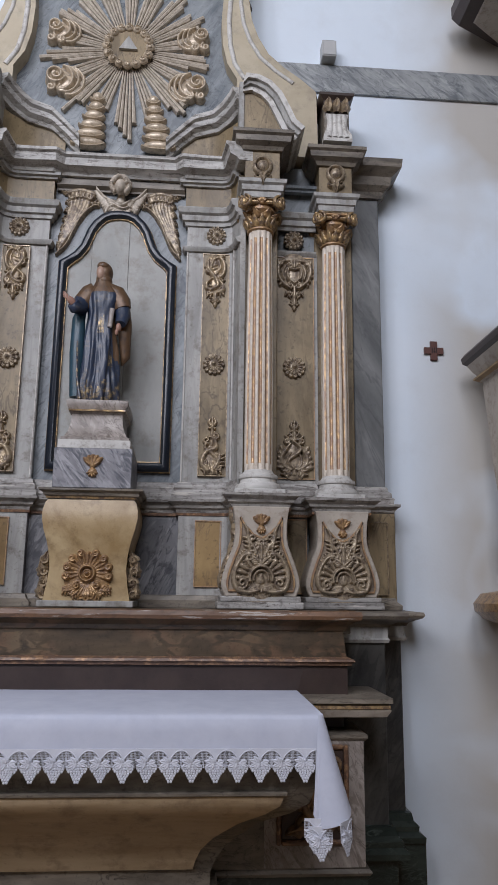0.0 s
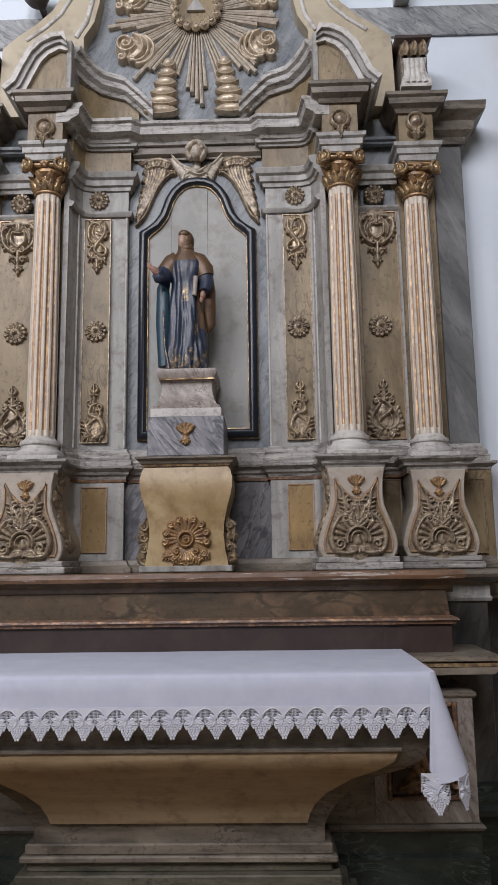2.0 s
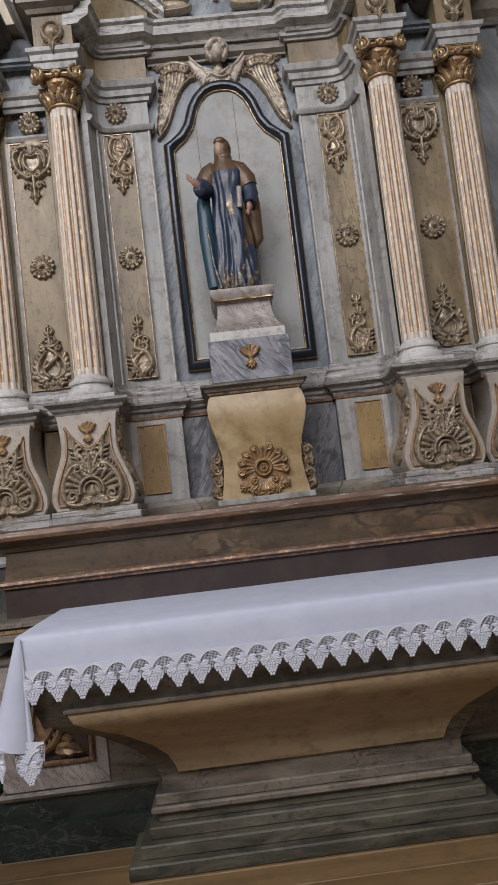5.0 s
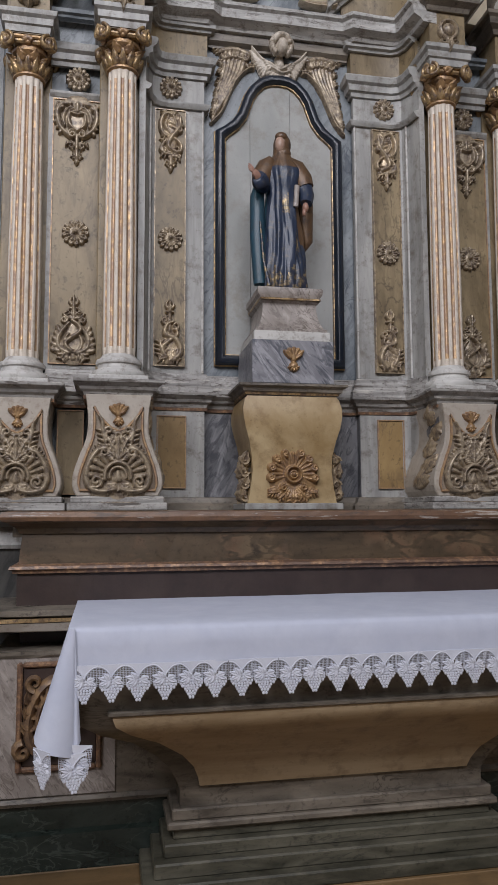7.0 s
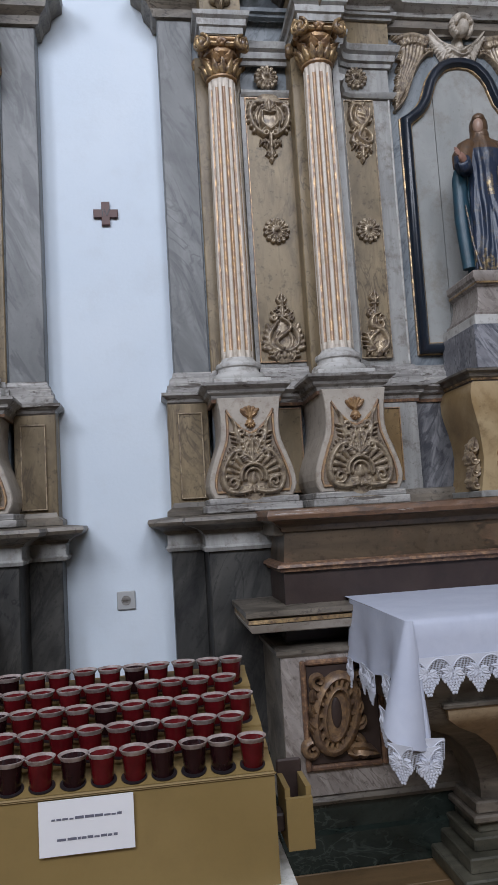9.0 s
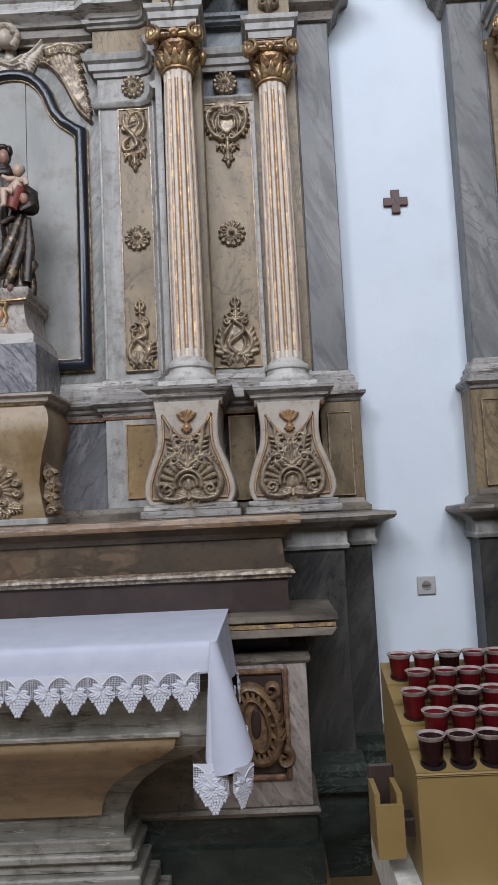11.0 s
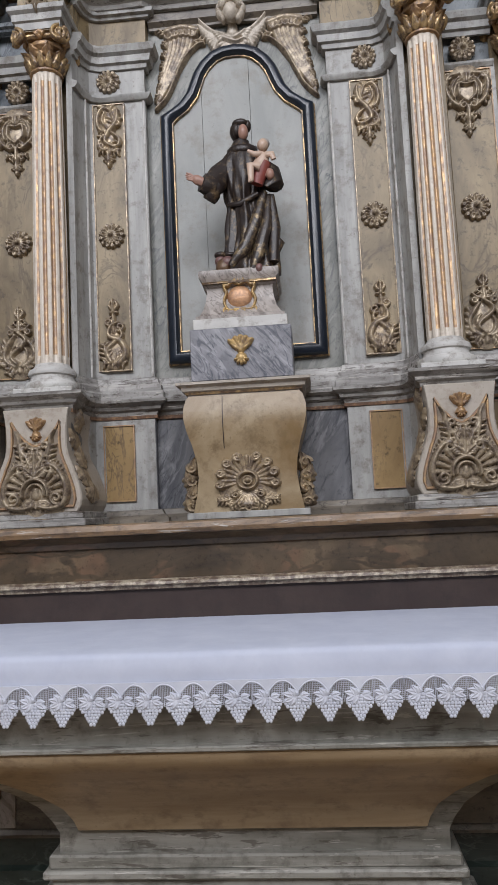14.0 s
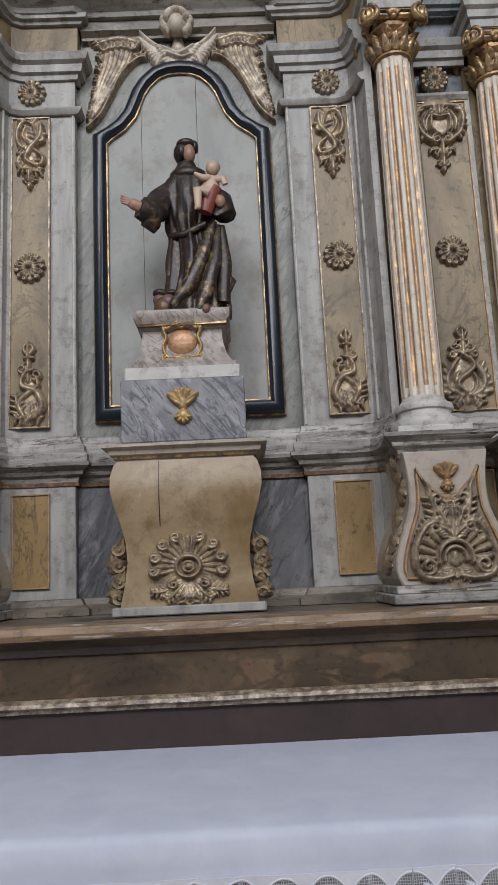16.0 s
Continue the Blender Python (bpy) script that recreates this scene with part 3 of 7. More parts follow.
WEST, EAST = -9.0, 5.5
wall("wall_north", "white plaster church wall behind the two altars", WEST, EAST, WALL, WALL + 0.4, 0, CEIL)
wall("wall_south", "plain grey plaster wall with high windows", WEST, EAST, REAR - 0.4, REAR, 0, CEIL, "stone", holes=[(w - WINDOW_W / 2, w + WINDOW_W / 2, WINDOW_Z0, WINDOW_Z1) for w in WINDOWS])
for nm, x in (("wall_west", WEST - 0.4), ("wall_east", EAST)):
    tagged(part(nm, B(x, x + 0.4, REAR - 0.4, WALL + 0.4, 0, CEIL), "stone"), "plain grey plaster side wall of the church", "wall", kind="structure")
tagged(part("ceiling", B(WEST - 0.4, EAST + 0.4, REAR - 0.4, WALL + 0.4, CEIL, CEIL + 0.3), "stone"), "plain grey plaster ceiling", "ceiling", kind="structure")
floor = tagged(part("floor", B(WEST, EAST, REAR, WALL, -0.2, FLOOR), "wood"), "ochre brown wooden church floor", "floor", kind="structure")
band = tagged(new("trim"), "grey marbled painted band along the white wall", "wall band", kind="structure")
for x0, x1 in ((WEST, -5.0), (-3.2, -1.3), (0.35, EAST)):
    part("band_board", moulding(bmesh.new(), [(x0, WALL), (x1, WALL)], [(0, 4.645), (0.02, 4.645), (0.025, 4.66), (0.025, 4.835), (0.018, 4.845), (0, 4.845)]), "grey_band", band)



# ---- the two altars ----
def build_altar(A_X, second):
    """An altar with its altarpiece, gradine, table, cloth and statue, its middle at x = A_X."""
    O = (A_X, 0, 0)

    INNER, OUTER = 0.80, 1.235      # columns' distances from the middle
    INNER_Y, OUTER_Y = 3.72, 3.855
    retable = thing("altarpiece", (A_X, 3.9, 1.44), O, "tall carved and marbled altarpiece with fluted columns against the white wall", "altarpiece", "altarpieces")

    # back boards
    part("attic_panel", B(-0.72, 0.72, 3.93, 4.04, 3.96, 5.5), "blue", retable, "blue-grey marbled panel")
    part("centre_panel", B(-0.42, 0.42, 3.945, 4.045, 1.45, 3.96), "olive" if second else "blue", retable, "grey marbled panel round the niche")
    for s in (-1, 1):
        part("back_board", B(*sorted((s * 0.42, s * 1.36)), 3.93, 4.045, 1.45, 4.03), "blue", retable)
        part("outer_pilaster", B(*sorted((s * 1.36, s * 1.525)), 3.93, 4.045, 2.0, 3.87), "dark", retable, "dark grey marbled pilaster")
        part("lower_pier", B(*sorted((s * 1.38, s * 1.565)), 3.9, 4.045, 1.45, 1.96), "ochre_grey", retable)


    def niche_line(k):
        """The outline of the niche frame, drawn in by k."""
        half = [(0.0, 3.683), (0.055, 3.677), (0.105, 3.655), (0.15, 3.61), (0.18, 3.56), (0.197, 3.51), (0.215, 3.46), (0.247, 3.415), (0.29, 3.38), (0.331, 3.355)]
        moved = [(0.0, 3.683 - k)]
        for (xa, za), (x, z), (xb, zb) in zip(half, half[1:], half[2:]):
            t = Vector((xb - xa, zb - za)).normalized()
            moved.append((x + t.y * k, z - t.x * k))
        right = moved + [(0.331 - k, 3.355 - k * 0.75), (0.331 - k, 2.155 + k)]
        return right + [(-x, z) for x, z in reversed(right) if x > 0]


    def ring_frame(bm, ks_ys):
        """A frame built of outlines (inset k, depth y)."""
        rings = [[bm.verts.new((x, y, z)) for x, z in niche_line(k)] for k, y in ks_ys]
        n = len(rings[0])
        for a, b in zip(rings, rings[1:]):
            for i in range(n):
                bm.faces.new((a[i], a[(i + 1) % n], b[(i + 1) % n], b[i]))
        return bm


    nf = part("niche_frame", ring_frame(bmesh.new(), [(0, 3.945), (0, 3.91), (0.008, 3.897), (0.02, 3.891), (0.035, 3.894), (0.046, 3.908), (0.048, 3.94)]), "navy", retable, "dark blue moulded frame", 40)
    part("inner_gold_line", ring_frame(bmesh.new(), [(0.048, 3.94), (0.048, 3.917), (0.0525, 3.918), (0.055, 3.94)]), "gold", nf)
    part("outer_gold_line", ring_frame(bmesh.new(), [(-0.006, 3.945), (-0.006, 3.934), (0.001, 3.930), (0.001, 3.945)]), "gold", nf)
    for x0, x1, y in ((-0.28, -0.152, 3.934), (-0.15, 0.058, 3.93), (0.06, 0.28, 3.933)):
        bm = bmesh.new()
        line = niche_line(0.05)
        pts = []
        for (xa, za), (xb, zb) in zip(line, line[1:] + line[:1]):
            if x0 <= xa <= x1:
                pts.append((xa, za))
            cuts = sorted([(abs((c - xa) / (xb - xa)), c) for c in (x0, x1) if min(xa, xb) < c < max(xa, xb)]) if abs(xb - xa) > 1e-6 else []
            for f, c in cuts:
                pts.append((c, za + (zb - za) * f))
        prism(bm, pts, y, 3.944)
        part("niche_board", bm, "board", nf, "pale grey-green board")

    # plan lines of the order, right half
    CURVE = [(0.392, 3.895), (0.49, 3.895), (0.60, 3.893), (0.65, 3.872), (0.678, 3.82), (0.69, 3.74)]
    LOW = [(0, 3.915), (0.392, 3.915)] + [(x, y - 0.02) for x, y in CURVE] + [(0.67, 3.57), (0.935, 3.57), (0.935, 3.86), (1.09, 3.86), (1.09, 3.70), (1.37, 3.70), (1.37, 3.92), (1.535, 3.92), (1.535, 4.045)]
    MID = [(0, 3.935), (0.392, 3.935)] + CURVE + [(0.70, 3.86), (1.12, 3.87), (1.12, 3.90), (1.34, 3.90), (1.34, 3.925), (1.52, 3.925), (1.52, 4.045)]

    part("lower_cornice", moulding(bmesh.new(), mirror_plan(LOW), [(0, 1.93), (0.01, 1.93), (0.014, 1.945), (0.028, 1.955), (0.032, 1.968), (0.055, 1.985), (0.055, 1.998), (0, 2.005)]), "grime", retable, "grey moulded cornice")
    part("cornice_line", moulding(bmesh.new(), mirror_plan(LOW), [(0, 1.915), (0.012, 1.915), (0.014, 1.929), (0, 1.931)]), "copper", retable, "worn gilded moulding")
    part("base_moulding", moulding(bmesh.new(), mirror_plan(MID), [(0, 2.0), (0.04, 2.0), (0.042, 2.03), (0.03, 2.04), (0.03, 2.06), (0.016, 2.075), (0.012, 2.095), (0, 2.10)]), "grey_worn", retable, "worn grey moulding")
    part("foot_moulding", moulding(bmesh.new(), mirror_plan(LOW), [(0, 1.44), (0.05, 1.44), (0.05, 1.462), (0.03, 1.478), (0.02, 1.50), (0, 1.505)]), "greybrown", retable)
    part("dado", moulding(bmesh.new(), mirror_plan([p for p in LOW if p[0] < 0.68]+[(0.69, 3.8), (0.69, 3.9)]), [(0, 1.46), (0.002, 1.46), (0.002, 1.93), (0, 1.93)]), "slate", retable, "dark grey veined marbled dado")


    def framed_panel(x0, x1, y, z0, z1, mat_panel, mat_frame="gold", frame=0.005, name="inset_panel"):
        p = part(name, B(x0, x1, y, y + 0.02, z0, z1, bevel=0), mat_panel, retable)
        bm = bmesh.new()
        for a, b, c, d in ((x0 - frame, x0, z0 - frame, z1 + frame), (x1, x1 + frame, z0 - frame, z1 + frame), (x0, x1, z0 - frame, z0), (x0, x1, z1, z1 + frame)):
            box(bm, a, b, y - 0.006, y + 0.02, c, d)
        part("gold_edge", bm, mat_frame, p)
        return p


    for s in (-1, 1):
        # curved pilaster beside the niche
        pl = [(s * x, y) for x, y in (CURVE if s > 0 else CURVE[::-1])]
        part("curved_pilaster", moulding(bmesh.new(), pl, [(-0.03, 2.05), (0, 2.05), (0, 3.84), (-0.03, 3.84)]), "pale", retable, "pale grey pilaster", 30)
        framed_panel(*sorted((s * 0.49, s * 0.633)), 3.879, 2.135, 3.415, "ochre_grey", "carved")
        framed_panel(*sorted((s * 0.485, s * 0.615)), 3.862, 1.55, 1.885, "ochre", "flute")
        framed_panel(*sorted((s * 0.90, s * 1.12)), 3.885, 2.13, 3.42, "ochre_grey", "flute")
        part("panel_ground", B(*sorted((s * 0.875, s * 1.145)), 3.8895, 3.935, 2.05, 3.45, bevel=0), "pale", retable, "pale grey ground of a panel")
        framed_panel(*sorted((s * 0.96, s * 1.07)), 3.86, 1.52, 1.90, "ochre_grey", "flute")
        framed_panel(*sorted((s * 1.415, s * 1.515)), 3.89, 1.52, 1.90, "ochre_grey", "carved")
        pl = [(s * x, y - 0.026) for x, y in (CURVE if s > 0 else CURVE[::-1])]
        part("lower_pilaster", moulding(bmesh.new(), pl, [(-0.03, 1.50), (0, 1.50), (0, 1.915), (-0.03, 1.915)]), "pale", retable, "pale grey pilaster", 30)
        part("column_backing", B(*sorted((s * 0.69, s * 0.905)), 3.80, 3.93, 2.05, 3.64), "ochre_grey", retable)
        part("column_backing", B(*sorted((s * 1.135, s * 1.355)), 3.91, 3.93, 2.05, 3.64), "ochre_grey", retable)
        part("pilaster_edge", B(*sorted((s * 0.656, s * 0.666)), 3.835, 3.85, 2.1, 3.44), "white", retable)
        part("pilaster_edge", B(*sorted((s * 0.394, s * 0.404)), 3.888, 3.93, 2.1, 3.44), "white", retable)
    for nm, prof, mt in (
        ("necking", [(0, 3.435), (0.014, 3.435), (0.026, 3.45), (0.028, 3.46), (0, 3.475)], "pale"),
        ("architrave", [(0, 3.595), (0.012, 3.595), (0.016, 3.615), (0.03, 3.62), (0.034, 3.65), (0.05, 3.66), (0.058, 3.685), (0.052, 3.695), (0, 3.705)], "pale"),
        ("frieze", [(-0.02, 3.70), (0.014, 3.70), (0.014, 3.845), (-0.02, 3.845)], "ochre_grey"),
        ("bed_moulding", [(0, 3.835), (0.03, 3.835), (0.034, 3.845), (0.05, 3.85), (0.054, 3.866), (0, 3.868)], "pale"),
    ):
        for s in (-1, 1):
            line = [(s * x, y) for x, y in ([(0.392, 3.94)] + CURVE)]
            part(nm, moulding(bmesh.new(), line if s > 0 else line[::-1], prof), mt, retable, smooth=30)
            if nm != "frieze":
                line = [(s * x, y) for x, y in [(0.88, 3.9), (1.14, 3.9)]]
                part(nm, moulding(bmesh.new(), line if s > 0 else line[::-1], prof), "blue" if nm == "bed_moulding" else "pale", retable)
    CORN = [(0, 3.90), (0.35, 3.90), (0.392, 3.86)] + [(x, y - 0.03) for x, y in CURVE[1:]] + [(0.70, 3.62)]
    part("main_cornice", moulding(bmesh.new(), mirror_plan(CORN), [(-0.06, 3.865), (0.03, 3.865), (0.04, 3.88), (0.085, 3.90), (0.09, 3.945), (0.105, 3.955), (0.105, 3.972), (-0.06, 3.975)]), "cornice_white", retable, "worn white moulded cornice", 30)
    part("centre_moulding", moulding(bmesh.new(), [(-0.37, 3.94), (0.37, 3.94)], [(0, 3.80), (0.02, 3.80), (0.022, 3.81), (0.045, 3.825), (0.05, 3.86), (0, 3.865)]), "greybrown", retable)


    def shared(name, bm, material):
        bmesh.ops.recalc_face_normals(bm, faces=bm.faces)
        for f in bm.faces:
            f.smooth = True
        me = bpy.data.meshes.new(name)
        bm.to_mesh(me)
        bm.free()
        me.materials.append(M[material])
        return me


    CAP = {}
    bm = leaf(bmesh.new(), 0, 0, 0, 90, 0.062, 0.0155, 0.014, 2)
    for v in bm.verts:
        v.co.y -= 0.024 * max(0, v.co.z / 0.062) ** 2.2
    CAP["leaf"] = shared("acanthus_leaf", bm, "gold")
    bm = leaf(bmesh.new(), 0, 0, 0, 90, 0.055, 0.019, 0.016, 3)
    for v in bm.verts:
        v.co.y -= 0.034 * max(0, v.co.z / 0.055) ** 2.0
        v.co.z -= 0.012 * max(0, v.co.z / 0.055) ** 5
    CAP["upper_leaf"] = shared("curled_leaf", bm, "bronze")
    for h in (-1, 1):
        bm = tube(bmesh.new(), spiral(0, 0, -0.006, 0.035, 0.006, radians(90), 1.8, 28, h), taper(28, 0.0072, 0.0068, 0.004), 0.017, 6)
        blob(bm, (0, 0.004, 0), (0.034, 0.014, 0.034), 14, 8)
        blob(bm, (0, -0.012, 0), (0.008, 0.01, 0.008), 8, 6)
        CAP["volute", h] = shared("volute", bm, "gold")
    bm = blob(bmesh.new(), (0, 0, 0), (0.016, 0.014, 0.012))
    for a in (30, 60, 90, 120, 150):
        leaf(bm, 0, 0, 0.0, a, 0.032, 0.007, 0.016, 1)
    CAP["boss"] = shared("boss", bm, "bronze")


    def column(s, x, y, front):
        bm = bmesh.new()
        n, rings = 144, []
        for r, z in ((0.073, 2.135), (0.0745, 2.17), (0.0745, 2.6), (0.07, 3.1), (0.0655, 3.43), (0.0655, 3.475)):
            cut = 0.012 if 2.16 < z < 3.44 else 0.0
            ring = []
            for i in range(n):
                f = (i * 12 / n) % 1
                rr = r - (cut * max(0.0, math.sin(math.pi * (f - 0.22) / 0.56)) ** 0.6 if 0.22 < f < 0.78 else 0)
                a = 2 * math.pi * (i / n - 0.5 / 12)
                ring.append(bm.verts.new((x + rr * math.sin(a), y - rr * math.cos(a), z)))
            rings.append(ring)
        for k, (a, b) in enumerate(zip(rings, rings[1:])):
            for i in range(n):
                f = bm.faces.new((a[i], a[(i + 1) % n], b[(i + 1) % n], b[i]))
                g = ((i + 0.5) * 12 / n) % 1
                f.material_index = 1 if 0.27 < g < 0.73 and 0 < k < 4 else 0
                f.smooth = True
        bm.faces.new(rings[-1])
        col = part("column_shaft", bm, ["cream", "flute"], retable, "cream fluted column with gilded flutes")
        base = lathe(bmesh.new(), x, y, [(0.116, 2.028), (0.120, 2.038), (0.120, 2.052), (0.114, 2.062), (0.100, 2.066), (0.094, 2.076), (0.094, 2.088), (0.102, 2.092), (0.104, 2.102), (0.100, 2.112), (0.088, 2.116), (0.080, 2.126), (0.074, 2.136)], 32)
        box(base, x - 0.128, x + 0.128, y - 0.128, y + 0.14, 2.0, 2.029, 0.003)
        part("column_base", base, "white", col, "worn white turned base", 35)
        cap = part("capital", lathe(bmesh.new(), x, y, [(0.067, 3.468), (0.075, 3.474), (0.075, 3.482), (0.068, 3.488), (0.066, 3.50), (0.066, 3.57), (0.074, 3.578), (0.084, 3.588), (0.084, 3.602), (0.074, 3.61), (0.076, 3.645)], 24), "bronze", retable, "gilded composite capital with small volutes and two rows of leaves", 40)
        fx, fz = fitted(x, 3.5)
        for row, (zb, rr, kind, count) in enumerate(((3.486, 0.068, "leaf", 14), (3.538, 0.068, "upper_leaf", 8))):
            for i in range(count):
                ob = hang("leaf", CAP[kind], cap, "", (0, 0, 0))
                ob.matrix_local = pose(fx, y, fitted(0, zb)[1], 0, 0, 360 / count * (i + 0.5 * row)) @ Matrix.Translation((0, -rr, 0))
        for a in range(0, 360, 90):
            for h in (-1, 1):
                ob = hang("volute", CAP["volute", h], cap)
                ob.matrix_local = pose(fx, y, fitted(0, 3.612)[1], 0, 0, a) @ Matrix.Translation((h * 0.090, -0.098, 0)) @ pose(0, 0, 0, 0, 0, h * 26)
            ob = hang("boss", CAP["boss"], cap)
            ob.matrix_local = pose(fx, y, fitted(0, 3.622)[1], 0, 0, a) @ Matrix.Translation((0, -0.082, 0))
        part("abacus", B(x - 0.092, x + 0.092, y - 0.092, y + 0.092, 3.638, 3.658, bevel=0.006), "bronze", cap)
        part("volute_band", B(x - 0.07, x + 0.07, y - 0.087, y + 0.087, 3.616, 3.640, bevel=0.008), "gold", cap)
        return col




    def top_block(s, x, y, w, zc):
        """Architrave block, frieze block and cornice over a column."""
        e = part("column_block", moulding(bmesh.new(), [(x - w, y + 0.2), (x - w, y - w), (x + w, y - w), (x + w, y + 0.2)], [(-0.05, zc), (0, zc), (0.004, zc + 0.03), (0.014, zc + 0.035), (0.016, zc + 0.065), (0.03, zc + 0.075), (0.034, zc + 0.095), (0, zc + 0.10), (-0.05, zc + 0.10)]), "pale", retable, "pale grey moulded block over a column")
        box(bm := bmesh.new(), x - w + 0.005, x + w - 0.005, y - w + 0.005, y + 0.2, zc - 0.005, zc + 0.30)
        part("block_core", bm, "ochre_grey", e)
        part("block_cornice", moulding(bmesh.new(), [(x - w, y + 0.22), (x - w, y - w), (x + w, y - w), (x + w, y + 0.22)], [(-0.06, zc + 0.28), (0.01, zc + 0.28), (0.02, zc + 0.30), (0.05, zc + 0.315), (0.055, zc + 0.345), (0.07, zc + 0.355), (0.07, zc + 0.375), (-0.06, zc + 0.38)]), "greybrown", e, "dark weathered cornice")
        return e


    for s in (-1, 1):
        column(s, s * INNER, INNER_Y, 0)
        column(s, s * OUTER, OUTER_Y, 0)
        top_block(s, s * INNER, INNER_Y, 0.10, 3.645)
        top_block(s, s * OUTER, OUTER_Y, 0.10, 3.66)
        x0, x1 = sorted((s * 1.33, s * 1.525))
        line = [(x0, 3.93), (x1, 3.93), (x1, 4.045)] if s > 0 else [(x0, 4.045), (x0, 3.93), (x1, 3.93)]
        part("end_cornice", moulding(bmesh.new(), line, [(0, 3.84), (0.02, 3.845), (0.03, 3.88), (0.06, 3.91), (0.07, 3.96), (0.12, 4.0), (0.125, 4.05), (0, 4.055)]), "greybrown", retable, "dark weathered end cornice")

    # pedestals under the columns
    def pedestal_half(z):
        """Half width of the swelling pedestal at a height."""
        f = (z - 1.50) / 0.43
        foot = 0.02 * max(0.0, 1 - f / 0.14) ** 2
        return 0.138 - foot - 0.012 * math.sin(math.pi * min(max((f - 0.45) / 0.55, 0), 1)) + 0.05 * (0.5 + 0.5 * math.cos(math.pi * min(max((f - 0.12) / 0.5, 0), 1)))


    def pedestal(x, y0):
        bm = bmesh.new()
        zs = [1.50 + 0.43 * i / 16 for i in range(17)]
        outline = [(x + pedestal_half(z), z) for z in zs] + [(x - pedestal_half(z), z) for z in reversed(zs)]
        prism(bm, outline, y0, 3.92, 0.006)
        ped = part("column_pedestal", bm, "pale_warm", retable, "pale swelling pedestal with a carved gilded front")
        part("plinth", B(x - 0.205, x + 0.205, y0 - 0.02, 3.9, 1.442, 1.475), "grey_worn", ped)
        part("upper_plinth", B(x - 0.192, x + 0.192, y0 - 0.01, 3.9, 1.475, 1.502), "grey_worn", ped)
        field = [(x + pedestal_half(z) - 0.03, z) for z in zs[1:15]] + [(x + 0.075, 1.83), (x + 0.035, 1.79), (x, 1.775), (x - 0.035, 1.79), (x - 0.075, 1.83)] + [(x - pedestal_half(z) + 0.03, z) for z in zs[14:0:-1]]
        part("front_field", prism(bmesh.new(), field, y0 - 0.003, y0 + 0.01), "field", ped)
        bm = bmesh.new()
        line = [(x + (pedestal_half(z) - 0.028), y0 - 0.003, z) for z in zs[1:15]]
        top = [(x + 0.075, y0 - 0.003, 1.83), (x + 0.035, y0 - 0.003, 1.79), (x, y0 - 0.003, 1.775)]
        right = [(x, y0 - 0.003, zs[1])] + line + top
        tube(bm, right, 0.0064, 0.009, 6)
        tube(bm, [(2 * x - a, b, c) for a, b, c in right], 0.0064, 0.009, 6)
        part("gold_edge", bm, "flute", ped, smooth=50)
        return ped


    for s in (-1, 1):
        pedestal(s * INNER, 3.515)
        pedestal(s * (OUTER - 0.01), 3.655)


    # ---- gradine, side walls of the altar base ----
    dais = thing("altar_step", (A_X, 3.0, FLOOR), O, "ochre wooden board step under the altar", "step", "altar steps")
    for i in range(9):
        y0 = 2.36 + 0.15 * i
        part("plank", B(-1.27, 1.27, y0, y0 + 0.147, 0.12, DAIS - 0.001 * (i % 2), bevel=0.003), "wood", dais)
    part("riser", B(-1.25, 1.25, 2.38, 3.62, 0.0, 0.12), "wood", dais)
    gradine = thing("altar_gradine", (A_X, 3.5, FLOOR), O, "brown marbled wooden shelf step behind the altar table", "altar shelf", "altar shelves")
    GR = [(0, 3.36), (1.16, 3.36), (1.16, 3.62), (1.42, 3.62), (1.42, 3.86), (1.57, 3.86), (1.57, 4.045)]
    GF = [(-1.16, 3.7), (-1.16, 3.36), (1.16, 3.36), (1.16, 3.7)]
    part("shelf_slab", moulding(bmesh.new(), GF, [(-0.3, 1.355), (0.01, 1.355), (0.02, 1.375), (0.05, 1.395), (0.065, 1.40), (0.07, 1.415), (0.065, 1.435), (-0.3, 1.44)]), ["brown"], gradine, "brown shelf with a worn gilded edge")
    part("slab_edge", moulding(bmesh.new(), GF, [(0.04, 1.402), (0.071, 1.402), (0.076, 1.418), (0.071, 1.437), (0.04, 1.442)]), "edge_ochre" if second else "edge", gradine, "worn red-brown edge")
    part("frieze", moulding(bmesh.new(), GF, [(-0.05, 1.235), (0.012, 1.235), (0.0, 1.355), (-0.05, 1.355)]), "brown", gradine, "brown marbled frieze")
    part("gold_moulding", moulding(bmesh.new(), GF, [(-0.05, 1.205), (0.03, 1.205), (0.032, 1.215), (0.045, 1.222), (0.04, 1.232), (0.02, 1.24), (-0.05, 1.24)]), "white_gold" if second else "copper", gradine, "thin worn gilded moulding")
    part("riser", moulding(bmesh.new(), GF, [(-0.05, 1.0), (0.015, 1.0), (0.015, 1.206), (-0.05, 1.206)]), "umber", gradine, "dark umber board")
    part("back_deck", B(-1.2, 1.2, 3.38, 4.04, 1.34, 1.438), "greybrown", gradine)
    for s in (-1, 1):
        side = [(s * x, y) for x, y in [(1.14, 3.66), (1.43, 3.66), (1.43, 3.89), (1.58, 3.89), (1.58, 4.045)]]
        side = side if s > 0 else side[::-1]
        part("side_cornice", moulding(bmesh.new(), side, [(0, 1.36), (0.02, 1.36), (0.03, 1.375), (0.06, 1.39), (0.09, 1.40), (0.10, 1.415), (0.095, 1.43), (0, 1.44)]), "greybrown", gradine, "dark weathered cornice")
